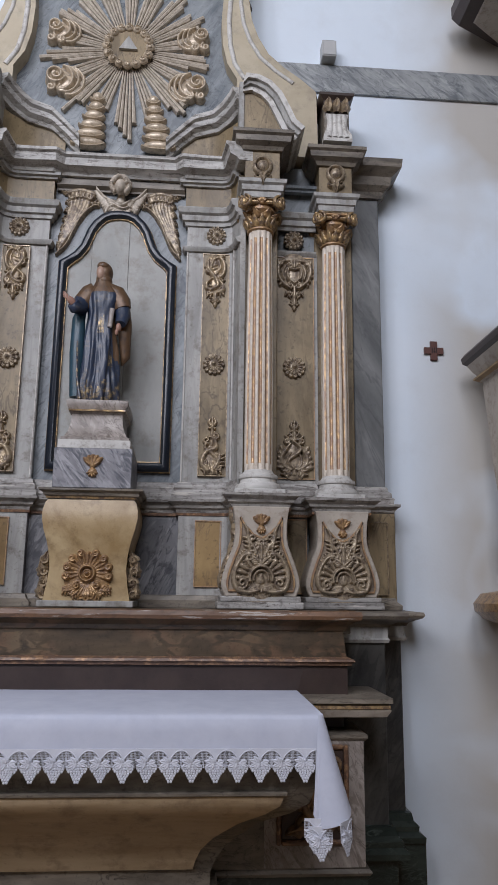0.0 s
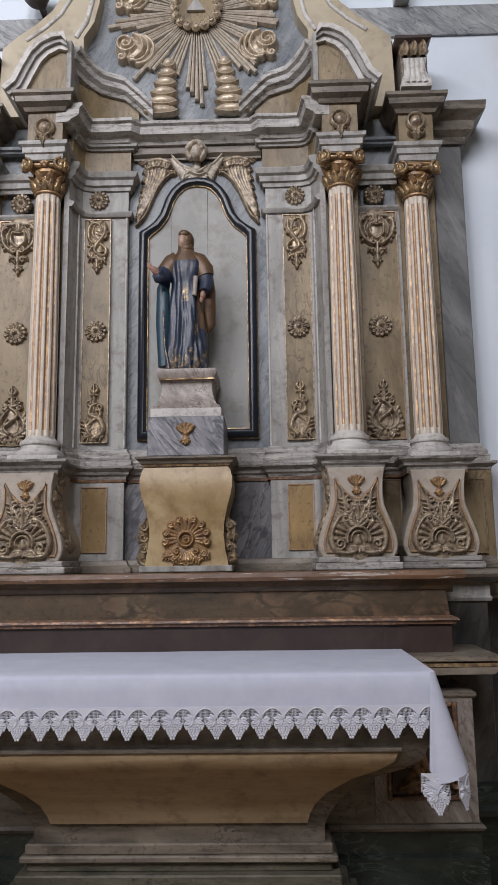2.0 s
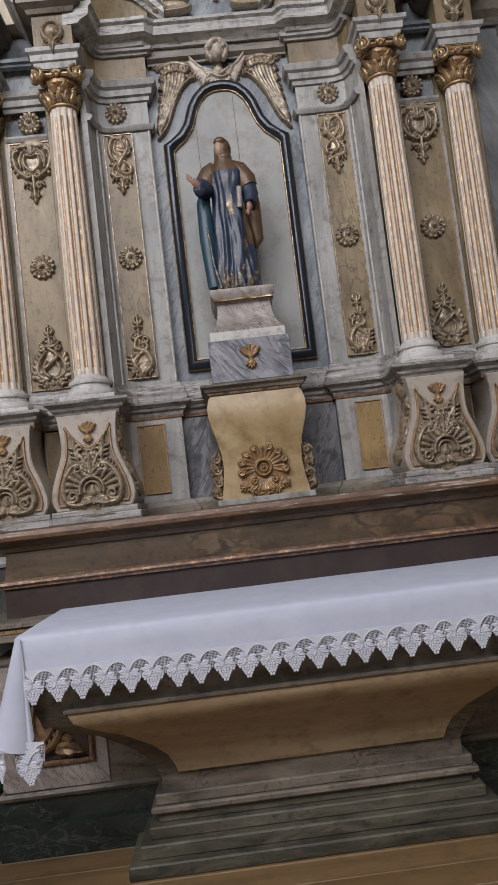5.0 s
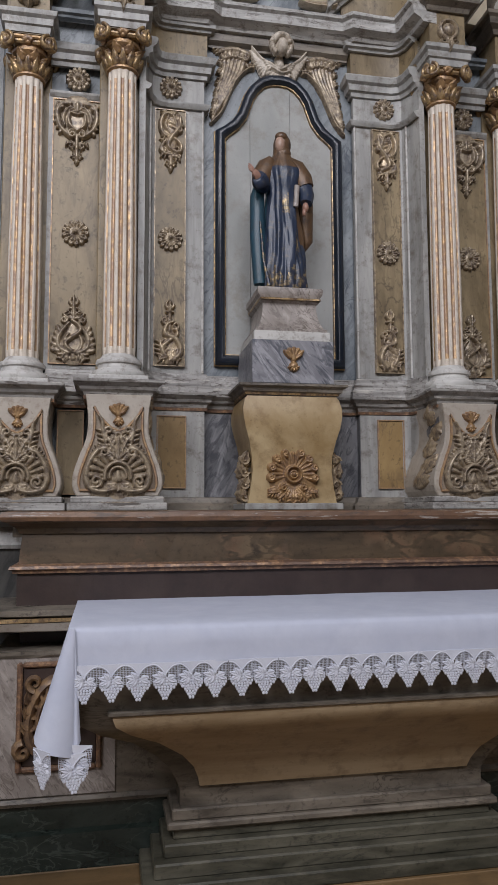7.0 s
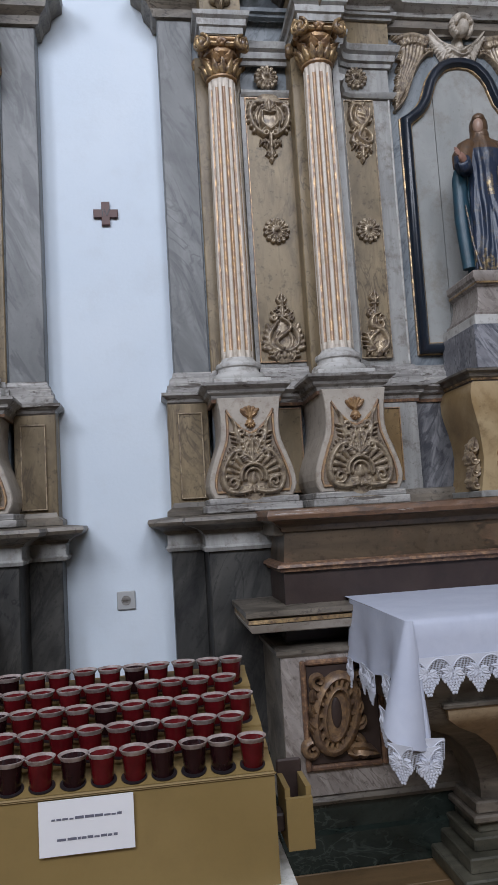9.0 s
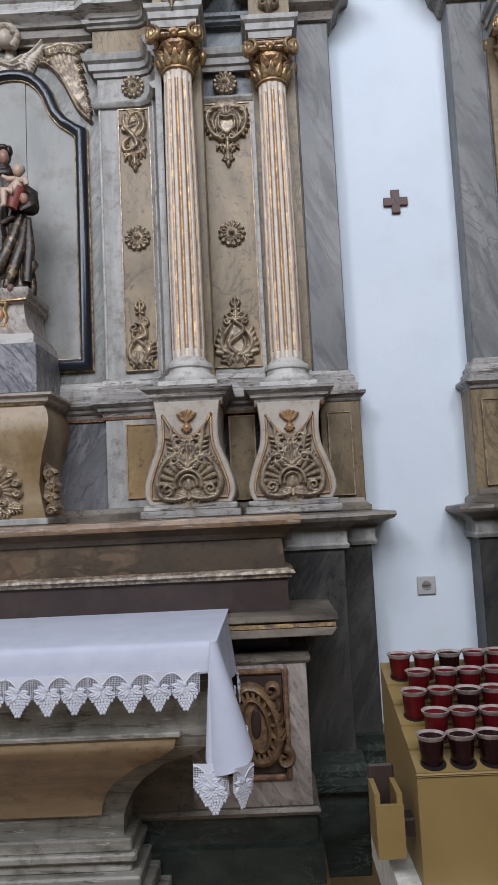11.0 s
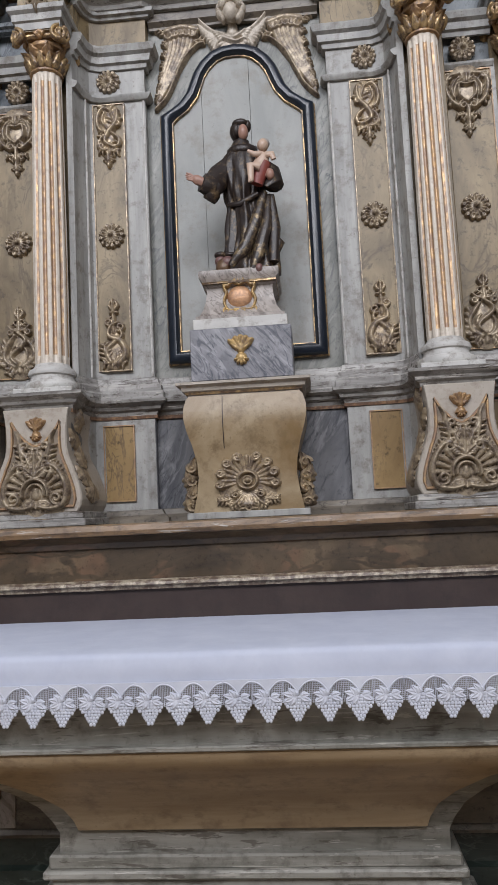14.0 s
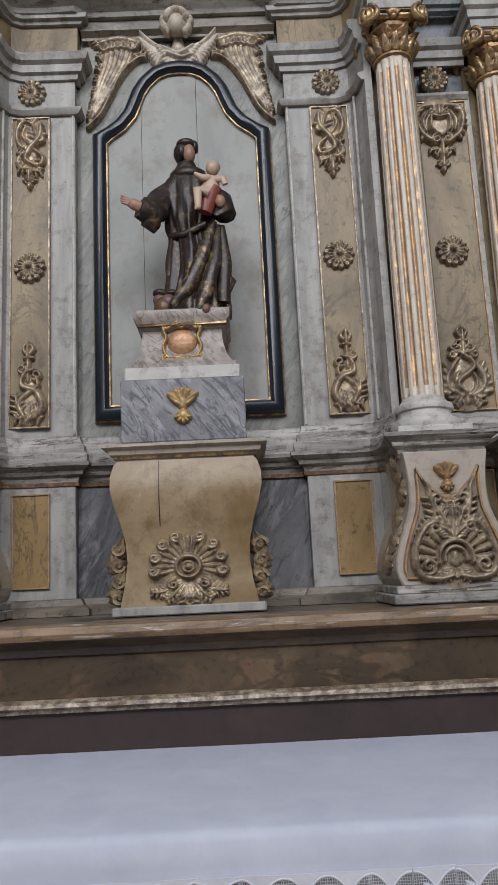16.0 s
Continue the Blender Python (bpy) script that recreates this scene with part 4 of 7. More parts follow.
        part("side_moulding", moulding(bmesh.new(), side, [(0, 1.285), (0.015, 1.285), (0.022, 1.30), (0.012, 1.31), (0.012, 1.36), (0, 1.36)]), "pale", gradine)
        part("side_pier", B(*sorted((s * 1.10, s * 1.43)), 3.66, 4.04, 0.40, 1.30), "dark_lower", gradine, "dark marbled pier")
        part("end_pier", B(*sorted((s * 1.43, s * 1.575)), 3.89, 4.045, 0.43, 1.30), "dark_lower", gradine, "dark marbled pier")
        part("pier_foot", B(*sorted((s * 1.05, s * 1.46)), 3.63, 4.04, FLOOR, 0.40), "green", gradine)
        part("end_foot", B(*sorted((s * 1.46, s * 1.655)), 3.83, 4.045, FLOOR, 0.34), "green", gradine)
        foot = [(s * x, y) for x, y in [(1.10, 3.66), (1.43, 3.66), (1.43, 3.89), (1.575, 3.89), (1.575, 4.045)]]
        part("pier_moulding", moulding(bmesh.new(), foot if s > 0 else foot[::-1], [(0, 0.33), (0.075, 0.33), (0.078, 0.355), (0.05, 0.375), (0.052, 0.40), (0.03, 0.42), (0.022, 0.455), (0, 0.46)]), "green", gradine, "dark stepped moulding")
    SH = [(-1.285, 3.7), (-1.285, 3.28), (1.285, 3.28), (1.285, 3.7)]
    part("lower_shelf", moulding(bmesh.new(), SH, [(-0.25, 1.0), (0.02, 1.0), (0.035, 1.005), (0.05, 1.03), (0.03, 1.04), (0.035, 1.05), (0.06, 1.06), (0.06, 1.08), (-0.25, 1.085)]), "greybrown", gradine, "grey-brown moulded shelf")
    part("shelf_gold_line", moulding(bmesh.new(), SH, [(0.02, 1.036), (0.052, 1.036), (0.05, 1.05), (0.02, 1.051)]), "gold", gradine, "gilded line")
    part("shelf_cove", moulding(bmesh.new(), SH, [(0.0, 0.998), (0.023, 0.998), (0.039, 1.003), (0.054, 1.031), (0.0, 1.036)]), "pale_warm", gradine, "cream cove under the shelf")
    part("carcass", B(-1.225, 1.225, 3.27, 3.7, 0.40, 0.93), "greybrown", gradine, "grey-brown painted altar carcass")
    part("carcass_lip", moulding(bmesh.new(), [(-1.225, 3.7), (-1.225, 3.268), (1.225, 3.268), (1.225, 3.7)], [(-0.2, 0.905), (0.008, 0.905), (0.014, 0.915), (0.014, 0.928), (-0.2, 0.934)]), "greybrown", gradine)
    # added block between carcass and shelf, its umber standing in for the shade there
    part("shade_filler", B(-1.17, 1.17, 3.42, 3.7, 0.93, 1.002), "umber", gradine)
    part("marble_foot", moulding(bmesh.new(), [(-1.235, 3.7), (-1.235, 3.285), (1.235, 3.285), (1.235, 3.7)], [(-0.3, DAIS), (0.02, DAIS), (0.02, 0.275), (0.0, 0.285), (0.0, 0.38), (-0.3, 0.38)]), "green", gradine, "green-black marbled foot")
    part("foot_line", moulding(bmesh.new(), [(-1.23, 3.7), (-1.23, 3.275), (1.23, 3.275), (1.23, 3.7)], [(-0.3, 0.378), (0.01, 0.378), (0.02, 0.392), (0.01, 0.405), (-0.3, 0.41)]), "greybrown", gradine)

    # ---- altar table ----
    table = thing("altar_table", (A_X, 3.0, DAIS), O, "ochre sarcophagus-shaped altar table with grey marbled edges", "altar", "altar tables")
    SARC = [(0.575, 0.40, 3.10), (0.575, 0.46, 3.10), (0.59, 0.50, 3.08), (0.62, 0.56, 3.04), (0.67, 0.62, 2.98), (0.75, 0.69, 2.90), (0.85, 0.74, 2.82), (0.91, 0.785, 2.77), (0.93, 0.84, 2.75), (0.93, 0.95, 2.745), (0.92, 1.045, 2.745)]


    def loft(bm, rows, back):
        rings = [[bm.verts.new(p) for p in ((-w, back, z), (-w, f, z), (w, f, z), (w, back, z))] for w, z, f in rows]
        for a, b in zip(rings, rings[1:]):
            for i in range(4):
                bm.faces.new((a[i], a[(i + 1) % 4], b[(i + 1) % 4], b[i]))
        bm.faces.new(rings[0][::-1])
        bm.faces.new(rings[-1])
        return bm


    part("body", loft(bmesh.new(), SARC, 3.32), "grey_table" if second else "greybrown", table, "grey-brown marbled swelling body", 40)
    GOLD = [(0.507, 0.475, 3.078), (0.515, 0.51, 3.06), (0.535, 0.56, 3.025), (0.58, 0.62, 2.962), (0.665, 0.69, 2.88), (0.755, 0.74, 2.805), (0.805, 0.78, 2.757), (0.815, 0.81, 2.738), (0.815, 0.82, 2.738)]
    part("front_panel", loft(bmesh.new(), GOLD, 3.12), "ochre_light", table, "light ochre swelling front panel", 40)
    part("panel_rim", B(-0.83, 0.83, 2.726, 2.80, 0.818, 0.834), "grey_table" if second else "greybrown", table)
    part("table_top", B(-0.935, 0.935, 2.69, 3.34, 1.045, 1.092), "grey_table" if second else "greybrown", table)
    for z0, z1, w, y, mt in ((0.36, 0.402, 0.605, 3.075, "greybrown"), (0.335, 0.361, 0.622, 3.06, "greybrown"), (0.295, 0.336, 0.60, 3.085, "green_grey"), (0.25, 0.296, 0.635, 3.05, "green_grey"), (0.20, 0.251, 0.67, 3.01, "green_grey"), (DAIS, 0.201, 0.71, 2.97, "green_grey")):
        part("foot_step", B(-w, w, y, 3.32, z0, z1, bevel=0.006), "grey_table" if second else mt, table, "grey-green marbled stepped foot")

    # ---- carving ----
    def rosette(x, y, z, r):
        st = [strand(arc(0, 0, 0.62 * r, 0.62 * r, 0, 360, 24), r * 0.25, 0.016), strand([(0, 0), (0.001, 0)], r * 0.92, 0.014), strand([(0, 0), (0.001, 0)], r * 0.6, 0.024), strand([(0, 0), (0.001, 0)], r * 0.24, 0.042)]
        st += [strand(arc(0.84 * r * math.cos(a), 0.84 * r * math.sin(a), 0.09 * r, 0.09 * r, 0, 360, 8), r * 0.11, 0.020) for a in [2 * math.pi * i / 13 for i in range(13)]]
        st += fan(0, 0, 0.30 * r, 0.64 * r, 0, 337.5, 16, r * 0.115, 0.030)
        return relief("rosette", st, x, y, z, "silver", retable, "carved gilded rosette", 0.0025)

    def drop_end(z):
        """Hanging bud under a carving."""
        return both(acanthus(0.004, z + 0.012, -62, 0.03, 0.016, 0.022, 0.3, 2)) + [strand([(0, z + 0.03), (0, z - 0.012)], (0.009, 0.015, 0.013), 0.026), strand([(0, z - 0.03), (0, z - 0.042)], (0.013, 0.012, 0.006), 0.024)]

    def bud(z):
        """Flower bud that stands on a carving."""
        return both([strand(glide((0.004, z), (0.018, z + 0.02), (0.010, z + 0.042)), (0.008, 0.009, 0.004), 0.022)]) + [strand([(0, z - 0.01), (0, z + 0.05)], (0.010, 0.013, 0.004), 0.030), strand([(-0.016, z - 0.012), (0.016, z - 0.012)], 0.007, 0.022)]

    def pendant(x, y, zt, s):
        """Rococo drop of scrolls and leaves, hanging from zt."""
        st = [strand(arc(0.014, -0.075, 0.036, 0.060, -75, 120, 14), (0.008, 0.014, 0.007), 0.028), strand(glide((0.012, -0.03), (0.026, -0.075), (0.0, -0.12)), (0.006, 0.009, 0.005), 0.024),
              strand(glide((-0.045, -0.03), (-0.04, -0.085), (0.0, -0.14), (0.012, -0.185), (-0.03, -0.215)), (0.010, 0.015, 0.008), 0.030),
              strand(glide((-0.02, -0.14), (-0.05, -0.17), (-0.045, -0.205), (-0.015, -0.20)), (0.007, 0.011, 0.006), 0.024),
              strand(glide((0.02, -0.15), (0.045, -0.185), (0.03, -0.22), (0.0, -0.225)), (0.007, 0.012, 0.006), 0.026),
              strand(curl(0.035, -0.20, 0.020, 0.006, 90, 1.1, -1), 0.007, 0.024), strand(curl(-0.04, -0.095, 0.018, 0.005, 20, 1.1, 1), 0.007, 0.024)]
        st += acanthus(-0.032, -0.10, 84, 0.10, 0.040, 0.028, -0.4, 5) + acanthus(0.02, -0.03, 40, 0.035, 0.024, 0.024, 0.8, 3) + acanthus(-0.005, -0.19, -150, 0.05, 0.028, 0.024, 0.8, 3) + acanthus(0.005, -0.215, -35, 0.045, 0.026, 0.024, 0.8, 3) + acanthus(-0.005, -0.225, -140, 0.045, 0.026, 0.024, -0.8, 3) + acanthus(0.01, -0.12, -30, 0.05, 0.024, 0.022, -0.6, 3) + drop_end(-0.265) + [strand(glide((-0.012, -0.03), (0.0, -0.10), (0.0, -0.20)), (0.040, 0.036, 0.024), 0.013)]
        return relief("carved_drop", both(st)[len(st):] if s < 0 else st, x, y, zt, "carved", retable, "carved gilded leaf drop")

    def sprig(x, y, zb, s):
        """Rococo sprig standing on zb, with a flower bud on top."""
        st = [strand(glide((-0.02, 0.02), (-0.052, 0.06), (-0.03, 0.12), (0.022, 0.145), (0.012, 0.19), (-0.022, 0.205)), (0.014, 0.015, 0.007), 0.030),
              strand(glide((0.015, 0.03), (0.035, 0.075), (0.005, 0.11), (-0.035, 0.14), (-0.03, 0.175)), (0.012, 0.013, 0.006), 0.026),
              strand(curl(0.022, 0.21, 0.018, 0.005, -120, 1.1, 1), 0.007, 0.024), strand(curl(-0.028, 0.185, 0.020, 0.005, -60, 1.1, -1), 0.007, 0.024), strand([(0, 0.16), (0, 0.25)], 0.009, 0.022)]
        st += acanthus(0.03, 0.035, 68, 0.085, 0.036, 0.026, 0.4, 4) + acanthus(-0.01, 0.035, 150, 0.045, 0.03, 0.024, -0.5, 3) + acanthus(0.005, 0.035, -40, 0.05, 0.03, 0.024, 0.9, 3) + acanthus(-0.01, 0.045, -120, 0.045, 0.03, 0.024, -0.6, 3) + acanthus(0, 0.20, 35, 0.04, 0.02, 0.02, 0.8, 3)
        st += bud(0.265) + [strand(glide((0.0, 0.04), (0.0, 0.10), (0.0, 0.18)), (0.046, 0.036, 0.016), 0.013)]
        return relief("carved_sprig", both(st)[len(st):] if s < 0 else st, x, y, zb, "carved", retable, "carved gilded sprig with a bud")

    def cartouche(x, y, zt):
        """Symmetrical shield with plumes and a drop."""
        half = [strand(glide((0.03, -0.012), (0.075, -0.02), (0.094, -0.065), (0.078, -0.13), (0.038, -0.17)), (0.010, 0.015, 0.010), 0.030),
                strand(glide((0.045, -0.035), (0.066, -0.075), (0.058, -0.12)), (0.007, 0.010, 0.006), 0.022),
                strand(glide((0.0, -0.15), (0.036, -0.115), (0.036, -0.06)), (0.009, 0.010, 0.007), 0.036),
                strand([(0, -0.066), (0.032, -0.058)], 0.007, 0.034), strand(curl(0.022, -0.165, 0.020, 0.005, 80, 1.2, -1), 0.0075, 0.034), strand(curl(0.082, -0.02, 0.018, 0.005, -150, 1.1, 1), 0.008, 0.028)]
        for k in range(5):
            half += [strand([(0.084 - 0.006 * max(0, k - 2), -0.045 - 0.024 * k), (0.104 - 0.012 * max(0, k - 2), -0.052 - 0.026 * k)], 0.010, 0.022)]
        half += acanthus(0.004, -0.05, 58, 0.045, 0.022, 0.026, -0.6, 3) + acanthus(0.008, -0.205, -25, 0.045, 0.022, 0.026, 0.7, 3) + acanthus(0.004, -0.20, -65, 0.04, 0.02, 0.024, 0.4, 2)
        st = both(half) + [strand([(0, -0.05), (0, -0.012)], (0.010, 0.012, 0.014), 0.028), strand([(0, -0.17), (0, -0.235)], (0.012, 0.016, 0.010), 0.030), strand([(0, -0.03), (0, -0.15)], (0.075, 0.075, 0.035), 0.012)] + drop_end(-0.265)
        return relief("carved_shield", st, x, y, zt, "silver", retable, "carved gilded shield with scrolls")

    def vase_carving(x, y, zb):
        half = [strand(arc(0, 0.085, 0.040, 0.048, -90, 60, 10), (0.008, 0.011, 0.006), 0.026),
                strand(glide((0.02, 0.035), (0.062, 0.06), (0.07, 0.105), (0.045, 0.15), (0.02, 0.18)), (0.010, 0.014, 0.007), 0.026),
                strand(glide((0.0, 0.20), (0.03, 0.205), (0.05, 0.225)), (0.008, 0.010, 0.005), 0.026), strand(curl(0.042, 0.195, 0.016, 0.005, 160, 1.1, 1), 0.007, 0.024)]
        for k in range(5):
            half += [strand([(0.068 + 0.004 * k - 0.010 * max(0, k - 2), 0.045 + 0.024 * k), (0.094 - 0.007 * max(0, k - 1), 0.052 + 0.027 * k)], 0.012, 0.022)]
        half += acanthus(0.025, 0.045, -40, 0.05, 0.034, 0.028, -0.5, 3) + acanthus(0.03, 0.05, 8, 0.06, 0.032, 0.026, 0.7, 4) + acanthus(0.004, 0.21, 62, 0.04, 0.02, 0.024, -0.5, 3)
        st = both(half) + [strand([(0.034 * math.sin(2 * math.pi * f + 3.3), 0.045 + 0.145 * f) for f in [i / 16 for i in range(17)]], (0.010, 0.013, 0.009), 0.038), strand([(0, 0.20), (0, 0.25)], 0.012, 0.026), strand([(0, 0.015), (0, 0.05)], (0.016, 0.014, 0.008), 0.022)] + bud(0.262) + [strand([(0, 0.05), (0, 0.16)], (0.072, 0.070, 0.028), 0.012)]
        return relief("carved_vase", st, x, y, zb, "silver", retable, "carved gilded vase with scrolls")

    def shell_and_ball(name, x, y, z, r, material, parent, label):
        st = fan(0, 0, r * 0.2, r * 0.92, 42, 138, 5, r * 0.24, r * 0.5) + both([strand(glide((r * 0.3, r * 0.1), (r * 0.62, r * 0.36), (r * 0.84, r * 0.72)), r * 0.15, r * 0.42)])
        st += [strand([(0, 0), (0, r * 0.45)], (r * 0.30, r * 0.5, r * 0.62), r * 0.36), strand([(0, -r * 0.62), (0.001, -r * 0.62)], r * 0.42, r * 0.42)] + fan(0, -r * 0.6, r * 0.15, r * 0.45, 200, 340, 5, r * 0.13, r * 0.48)
        return relief(name, st, x, y, z, material, parent, label, 0.0025)

    def foliage(x, y):
        """Carved front of a pedestal: an arched shell between scrolls, under crossing leaves."""
        half = [strand(glide((0.015, 1.53), (0.06, 1.522), (0.11, 1.535), (0.128, 1.58), (0.12, 1.635), (0.085, 1.69), (0.05, 1.70)), (0.010, 0.016, 0.009), 0.032),
                strand(curl(0.088, 1.563, 0.027, 0.006, -60, 1.3, -1, 20), 0.009, 0.034), strand(curl(0.058, 1.685, 0.022, 0.005, 70, 1.2, 1), 0.008, 0.030),
                strand(glide((0.04, 1.735), (0.062, 1.77), (0.066, 1.81), (0.082, 1.84)), (0.012, 0.011, 0.005), 0.026), strand(curl(0.040, 1.775, 0.018, 0.005, -60, 1.1, 1), 0.007, 0.024)]
        half += acanthus(0.0, 1.672, 48, 0.085, 0.036, 0.032, 0.5, 4) + acanthus(0.05, 1.70, 84, 0.095, 0.034, 0.028, -0.25, 4) + acanthus(0.02, 1.72, 118, 0.05, 0.028, 0.026, -0.6, 3) + acanthus(0.10, 1.64, 96, 0.075, 0.028, 0.026, 0.45, 4) + acanthus(0.012, 1.55, -62, 0.045, 0.028, 0.028, 0.8, 3)
        half += fan(0.0, 1.585, 0.066, 0.108, 2, 50, 4, 0.0145, 0.034) + acanthus(0.0, 1.645, 70, 0.06, 0.034, 0.040, -0.9, 4)
        st = both(half)
        st += [strand(arc(0, 1.585, 0.054, 0.058, -12, 192, 18), 0.0095, 0.038), strand(arc(0, 1.585, 0.035, 0.038, -12, 192, 14), 0.008, 0.030), strand([(0, 1.575), (0, 1.60)], (0.022, 0.02, 0.012), 0.022),
               strand([(0, 1.54), (0, 1.76)], (0.115, 0.09, 0.03), 0.009), strand([(0, 1.655), (0, 1.745)], (0.014, 0.016, 0.008), 0.034)]
        relief("foliage", st, x, y, 0, "silver", retable, "carved gilded foliage on a pedestal front")

    for s in (-1, 1):
        rosette(s * 0.56, 3.877, 2.757, 0.060)
        rosette(s * 1.01, 3.882, 2.757, 0.063)
        rosette(s * 0.56, 3.893, 3.54, 0.056)
        rosette(s * 1.01, 3.898, 3.535, 0.058)
        pendant(s * 0.56, 3.877, 3.405, s)
        sprig(s * 0.56, 3.877, 2.14, s)
        cartouche(s * 1.01, 3.883, 3.405)
        vase_carving(s * 1.01, 3.883, 2.14)
        # carving on the pedestals
        for x, y in ((s * INNER, 3.513), (s * (OUTER - 0.01), 3.653)):
            foliage(x, y)
            shell_and_ball("small_shell", x, y, 1.845, 0.042, "bronze", retable, "small bronze-gilded shell")
            # side faces
        bm = bmesh.new()
        for i in range(5):
            leaf(bm, 0, 0, 0.03 + 0.075 * i, 90 + (18 if i % 2 else -18), 0.10, 0.04 - 0.004 * i, 0.03, 3, 0.3)
            tube(bm, spiral(0.015 * (-1) ** i, 0.05 + 0.08 * i, 0, 0.03, 0.006, 0, 1.1, 14, (-1) ** i), taper(14, 0.01, 0.009, 0.004), 0.025)
        for v in bm.verts:
            z = 1.51 + v.co.z
            out = pedestal_half(min(max(z, 1.5), 1.93)) - 0.45 * v.co.y
            v.co = Vector((s * INNER - s * out, 3.64 + 1.7 * v.co.x, z))
        part("side_foliage", bm, "carved", retable, "carved gilded foliage on a pedestal side", 60)

    # ---- winged head and leaves over the niche ----
    bm = bmesh.new()
    blob(bm, (0, 3.842, 3.793), (0.030, 0.042, 0.044), 16, 12)
    blob(bm, (0, 3.868, 3.815), (0.052, 0.046, 0.052), 14, 10)
    rng = random.Random(11)
    for i in range(46):
        a, out = math.pi * (-0.28 + 1.56 * (i % 23) / 22) + rng.uniform(-0.05, 0.05), 1.0 if i < 23 else 0.78
        if out < 1 and not 0.1 < a < math.pi - 0.1:
            continue
        blob(bm, (math.cos(a) * 0.050 * out, 3.852 - 0.018 * (out < 1), 3.808 + math.sin(a) * 0.055 * out), (rng.uniform(0.011, 0.018), 0.028, rng.uniform(0.010, 0.018)), 8, 6)
    head = part("winged_head_carving", bm, "ray", retable, "plain carved winged head, greyed gilding", 60)
    half = [strand(glide((0.035, 3.735), (0.08, 3.75), (0.118, 3.785), (0.145, 3.82)), (0.014, 0.014, 0.006), 0.036)]
    for k in range(9):
        f = k / 8
        half.append(strand(glide((0.05 - 0.015 * f, 3.735 - 0.012 * f), (0.105 - 0.034 * f, 3.752 - 0.05 * f), (0.150 - 0.066 * f, 3.80 - 0.125 * f)), (0.011, 0.012, 0.010), (0.034, 0.028, 0.022)))
    for k in range(5):
        f = k / 4
        half.append(strand(glide((0.045 - 0.01 * f, 3.735 - 0.01 * f), (0.085 - 0.03 * f, 3.752 - 0.05 * f)), (0.010, 0.011, 0.010), 0.040))
    st = both(half) + fan(0, 3.725, 0.02, 0.070, 215, 325, 8, 0.013, 0.032)
    st += [strand([(0, 3.775), (0, 3.725)], (0.020, 0.022, 0.034), 0.056), strand(glide((-0.055, 3.735), (0, 3.705), (0.055, 3.738)), 0.012, 0.048), strand(glide((-0.045, 3.715), (0.01, 3.69), (0.045, 3.70)), 0.009, 0.044)]
    relief("wing_drapery", st, 0, 3.93, 0, "ray", head, "carved wings and drapery under the head")
    for s in (-1, 1):
        # scalloped crest, fluted leaf that narrows down along the arch, ridge and ruffled rim
        st = []
        for k in range(6):
            f = k / 5
            st.append(strand(glide((0.172 + 0.105 * f, 3.785), (0.198 + 0.088 * f, 3.69), (0.262 + 0.055 * f, 3.575), (0.318 + 0.022 * f, 3.475), (0.345, 3.42)), (0.016, 0.013, 0.007), (0.026, 0.022, 0.016)))
        st += [strand(arc(0.176 + 0.027 * k, 3.765 + 0.012 * math.sin(0.8 * k), 0.016, 0.020, 180, 360, 8), 0.009, 0.036) for k in range(5)] + [strand(glide((0.158, 3.785), (0.225, 3.806), (0.292, 3.792)), 0.020, 0.030)]
        st.append(strand(glide((0.135, 3.715), (0.165, 3.705), (0.223, 3.64), (0.262, 3.55), (0.302, 3.46), (0.352, 3.40)), 0.0075, 0.030))
        st += acanthus(0.175, 3.73, 165, 0.05, 0.030, 0.026, 0.6, 3) + acanthus(0.30, 3.78, 50, 0.05, 0.024, 0.026, -0.5, 3)
        for k in range(6):
            f = k / 5
            st += acanthus(0.285 + 0.045 * f ** 1.3, 3.745 - 0.27 * f, -20 - 25 * f, 0.034, 0.022, 0.030, -0.8, 3)
        relief("corner_leaf", st if s > 0 else both(st)[len(st):], 0, 3.941, 0, "silver", retable, "gilded acanthus scroll beside the niche arch")

    # ---- attic ----
    for s in (-1, 1):
        inner = [(0.66, 4.55), (0.60, 4.65), (0.57, 4.78), (0.56, 4.95), (0.57, 5.12), (0.60, 5.5)]
        outer = [(0.74, 5.5), (0.725, 5.12), (0.745, 4.97), (0.785, 4.85), (0.85, 4.735), (0.94, 4.65), (1.05, 4.57), (1.14, 4.49), (1.15, 4.05), (0.66, 4.05)]
        wing = part("attic_volute", prism(bmesh.new(), [(s * x, z) for x, z in inner + outer], 3.84, 4.04), "ochre_pale", retable, "pale ochre curved side piece of the attic")
        bm = bmesh.new()
        tube(bm, [(s * (x + 0.045), 3.84, z) for x, z in inner], 0.012, 0.014)
        tube(bm, [(s * (x - 0.05), 3.84, z - 0.03) for x, z in outer[:7]], 0.010, 0.012)
        part("edge_roll", bm, "white", wing, smooth=60)
        for x, z in outer[1:8]:
            bm = leaf(bmesh.new(), s * x, 3.93, z - 0.01, 90 - s * 30, 0.055, 0.018, 0.03, 2, s * 0.8)
            part("crocket", bm, "umber", wing, smooth=60)
        # cornice that dips towards the middle
        up = [(0.25, 3.90, -0.16), (0.34, 3.90, -0.07), (0.42, 3.895, 0.0), (0.49, 3.885, 0.015), (0.56, 3.86, 0.02), (0.63, 3.80, 0.045), (0.68, 3.73, 0.07), (0.70, 3.68, 0.08)]
        line = [(s * x, y, z) for x, y, z in up]
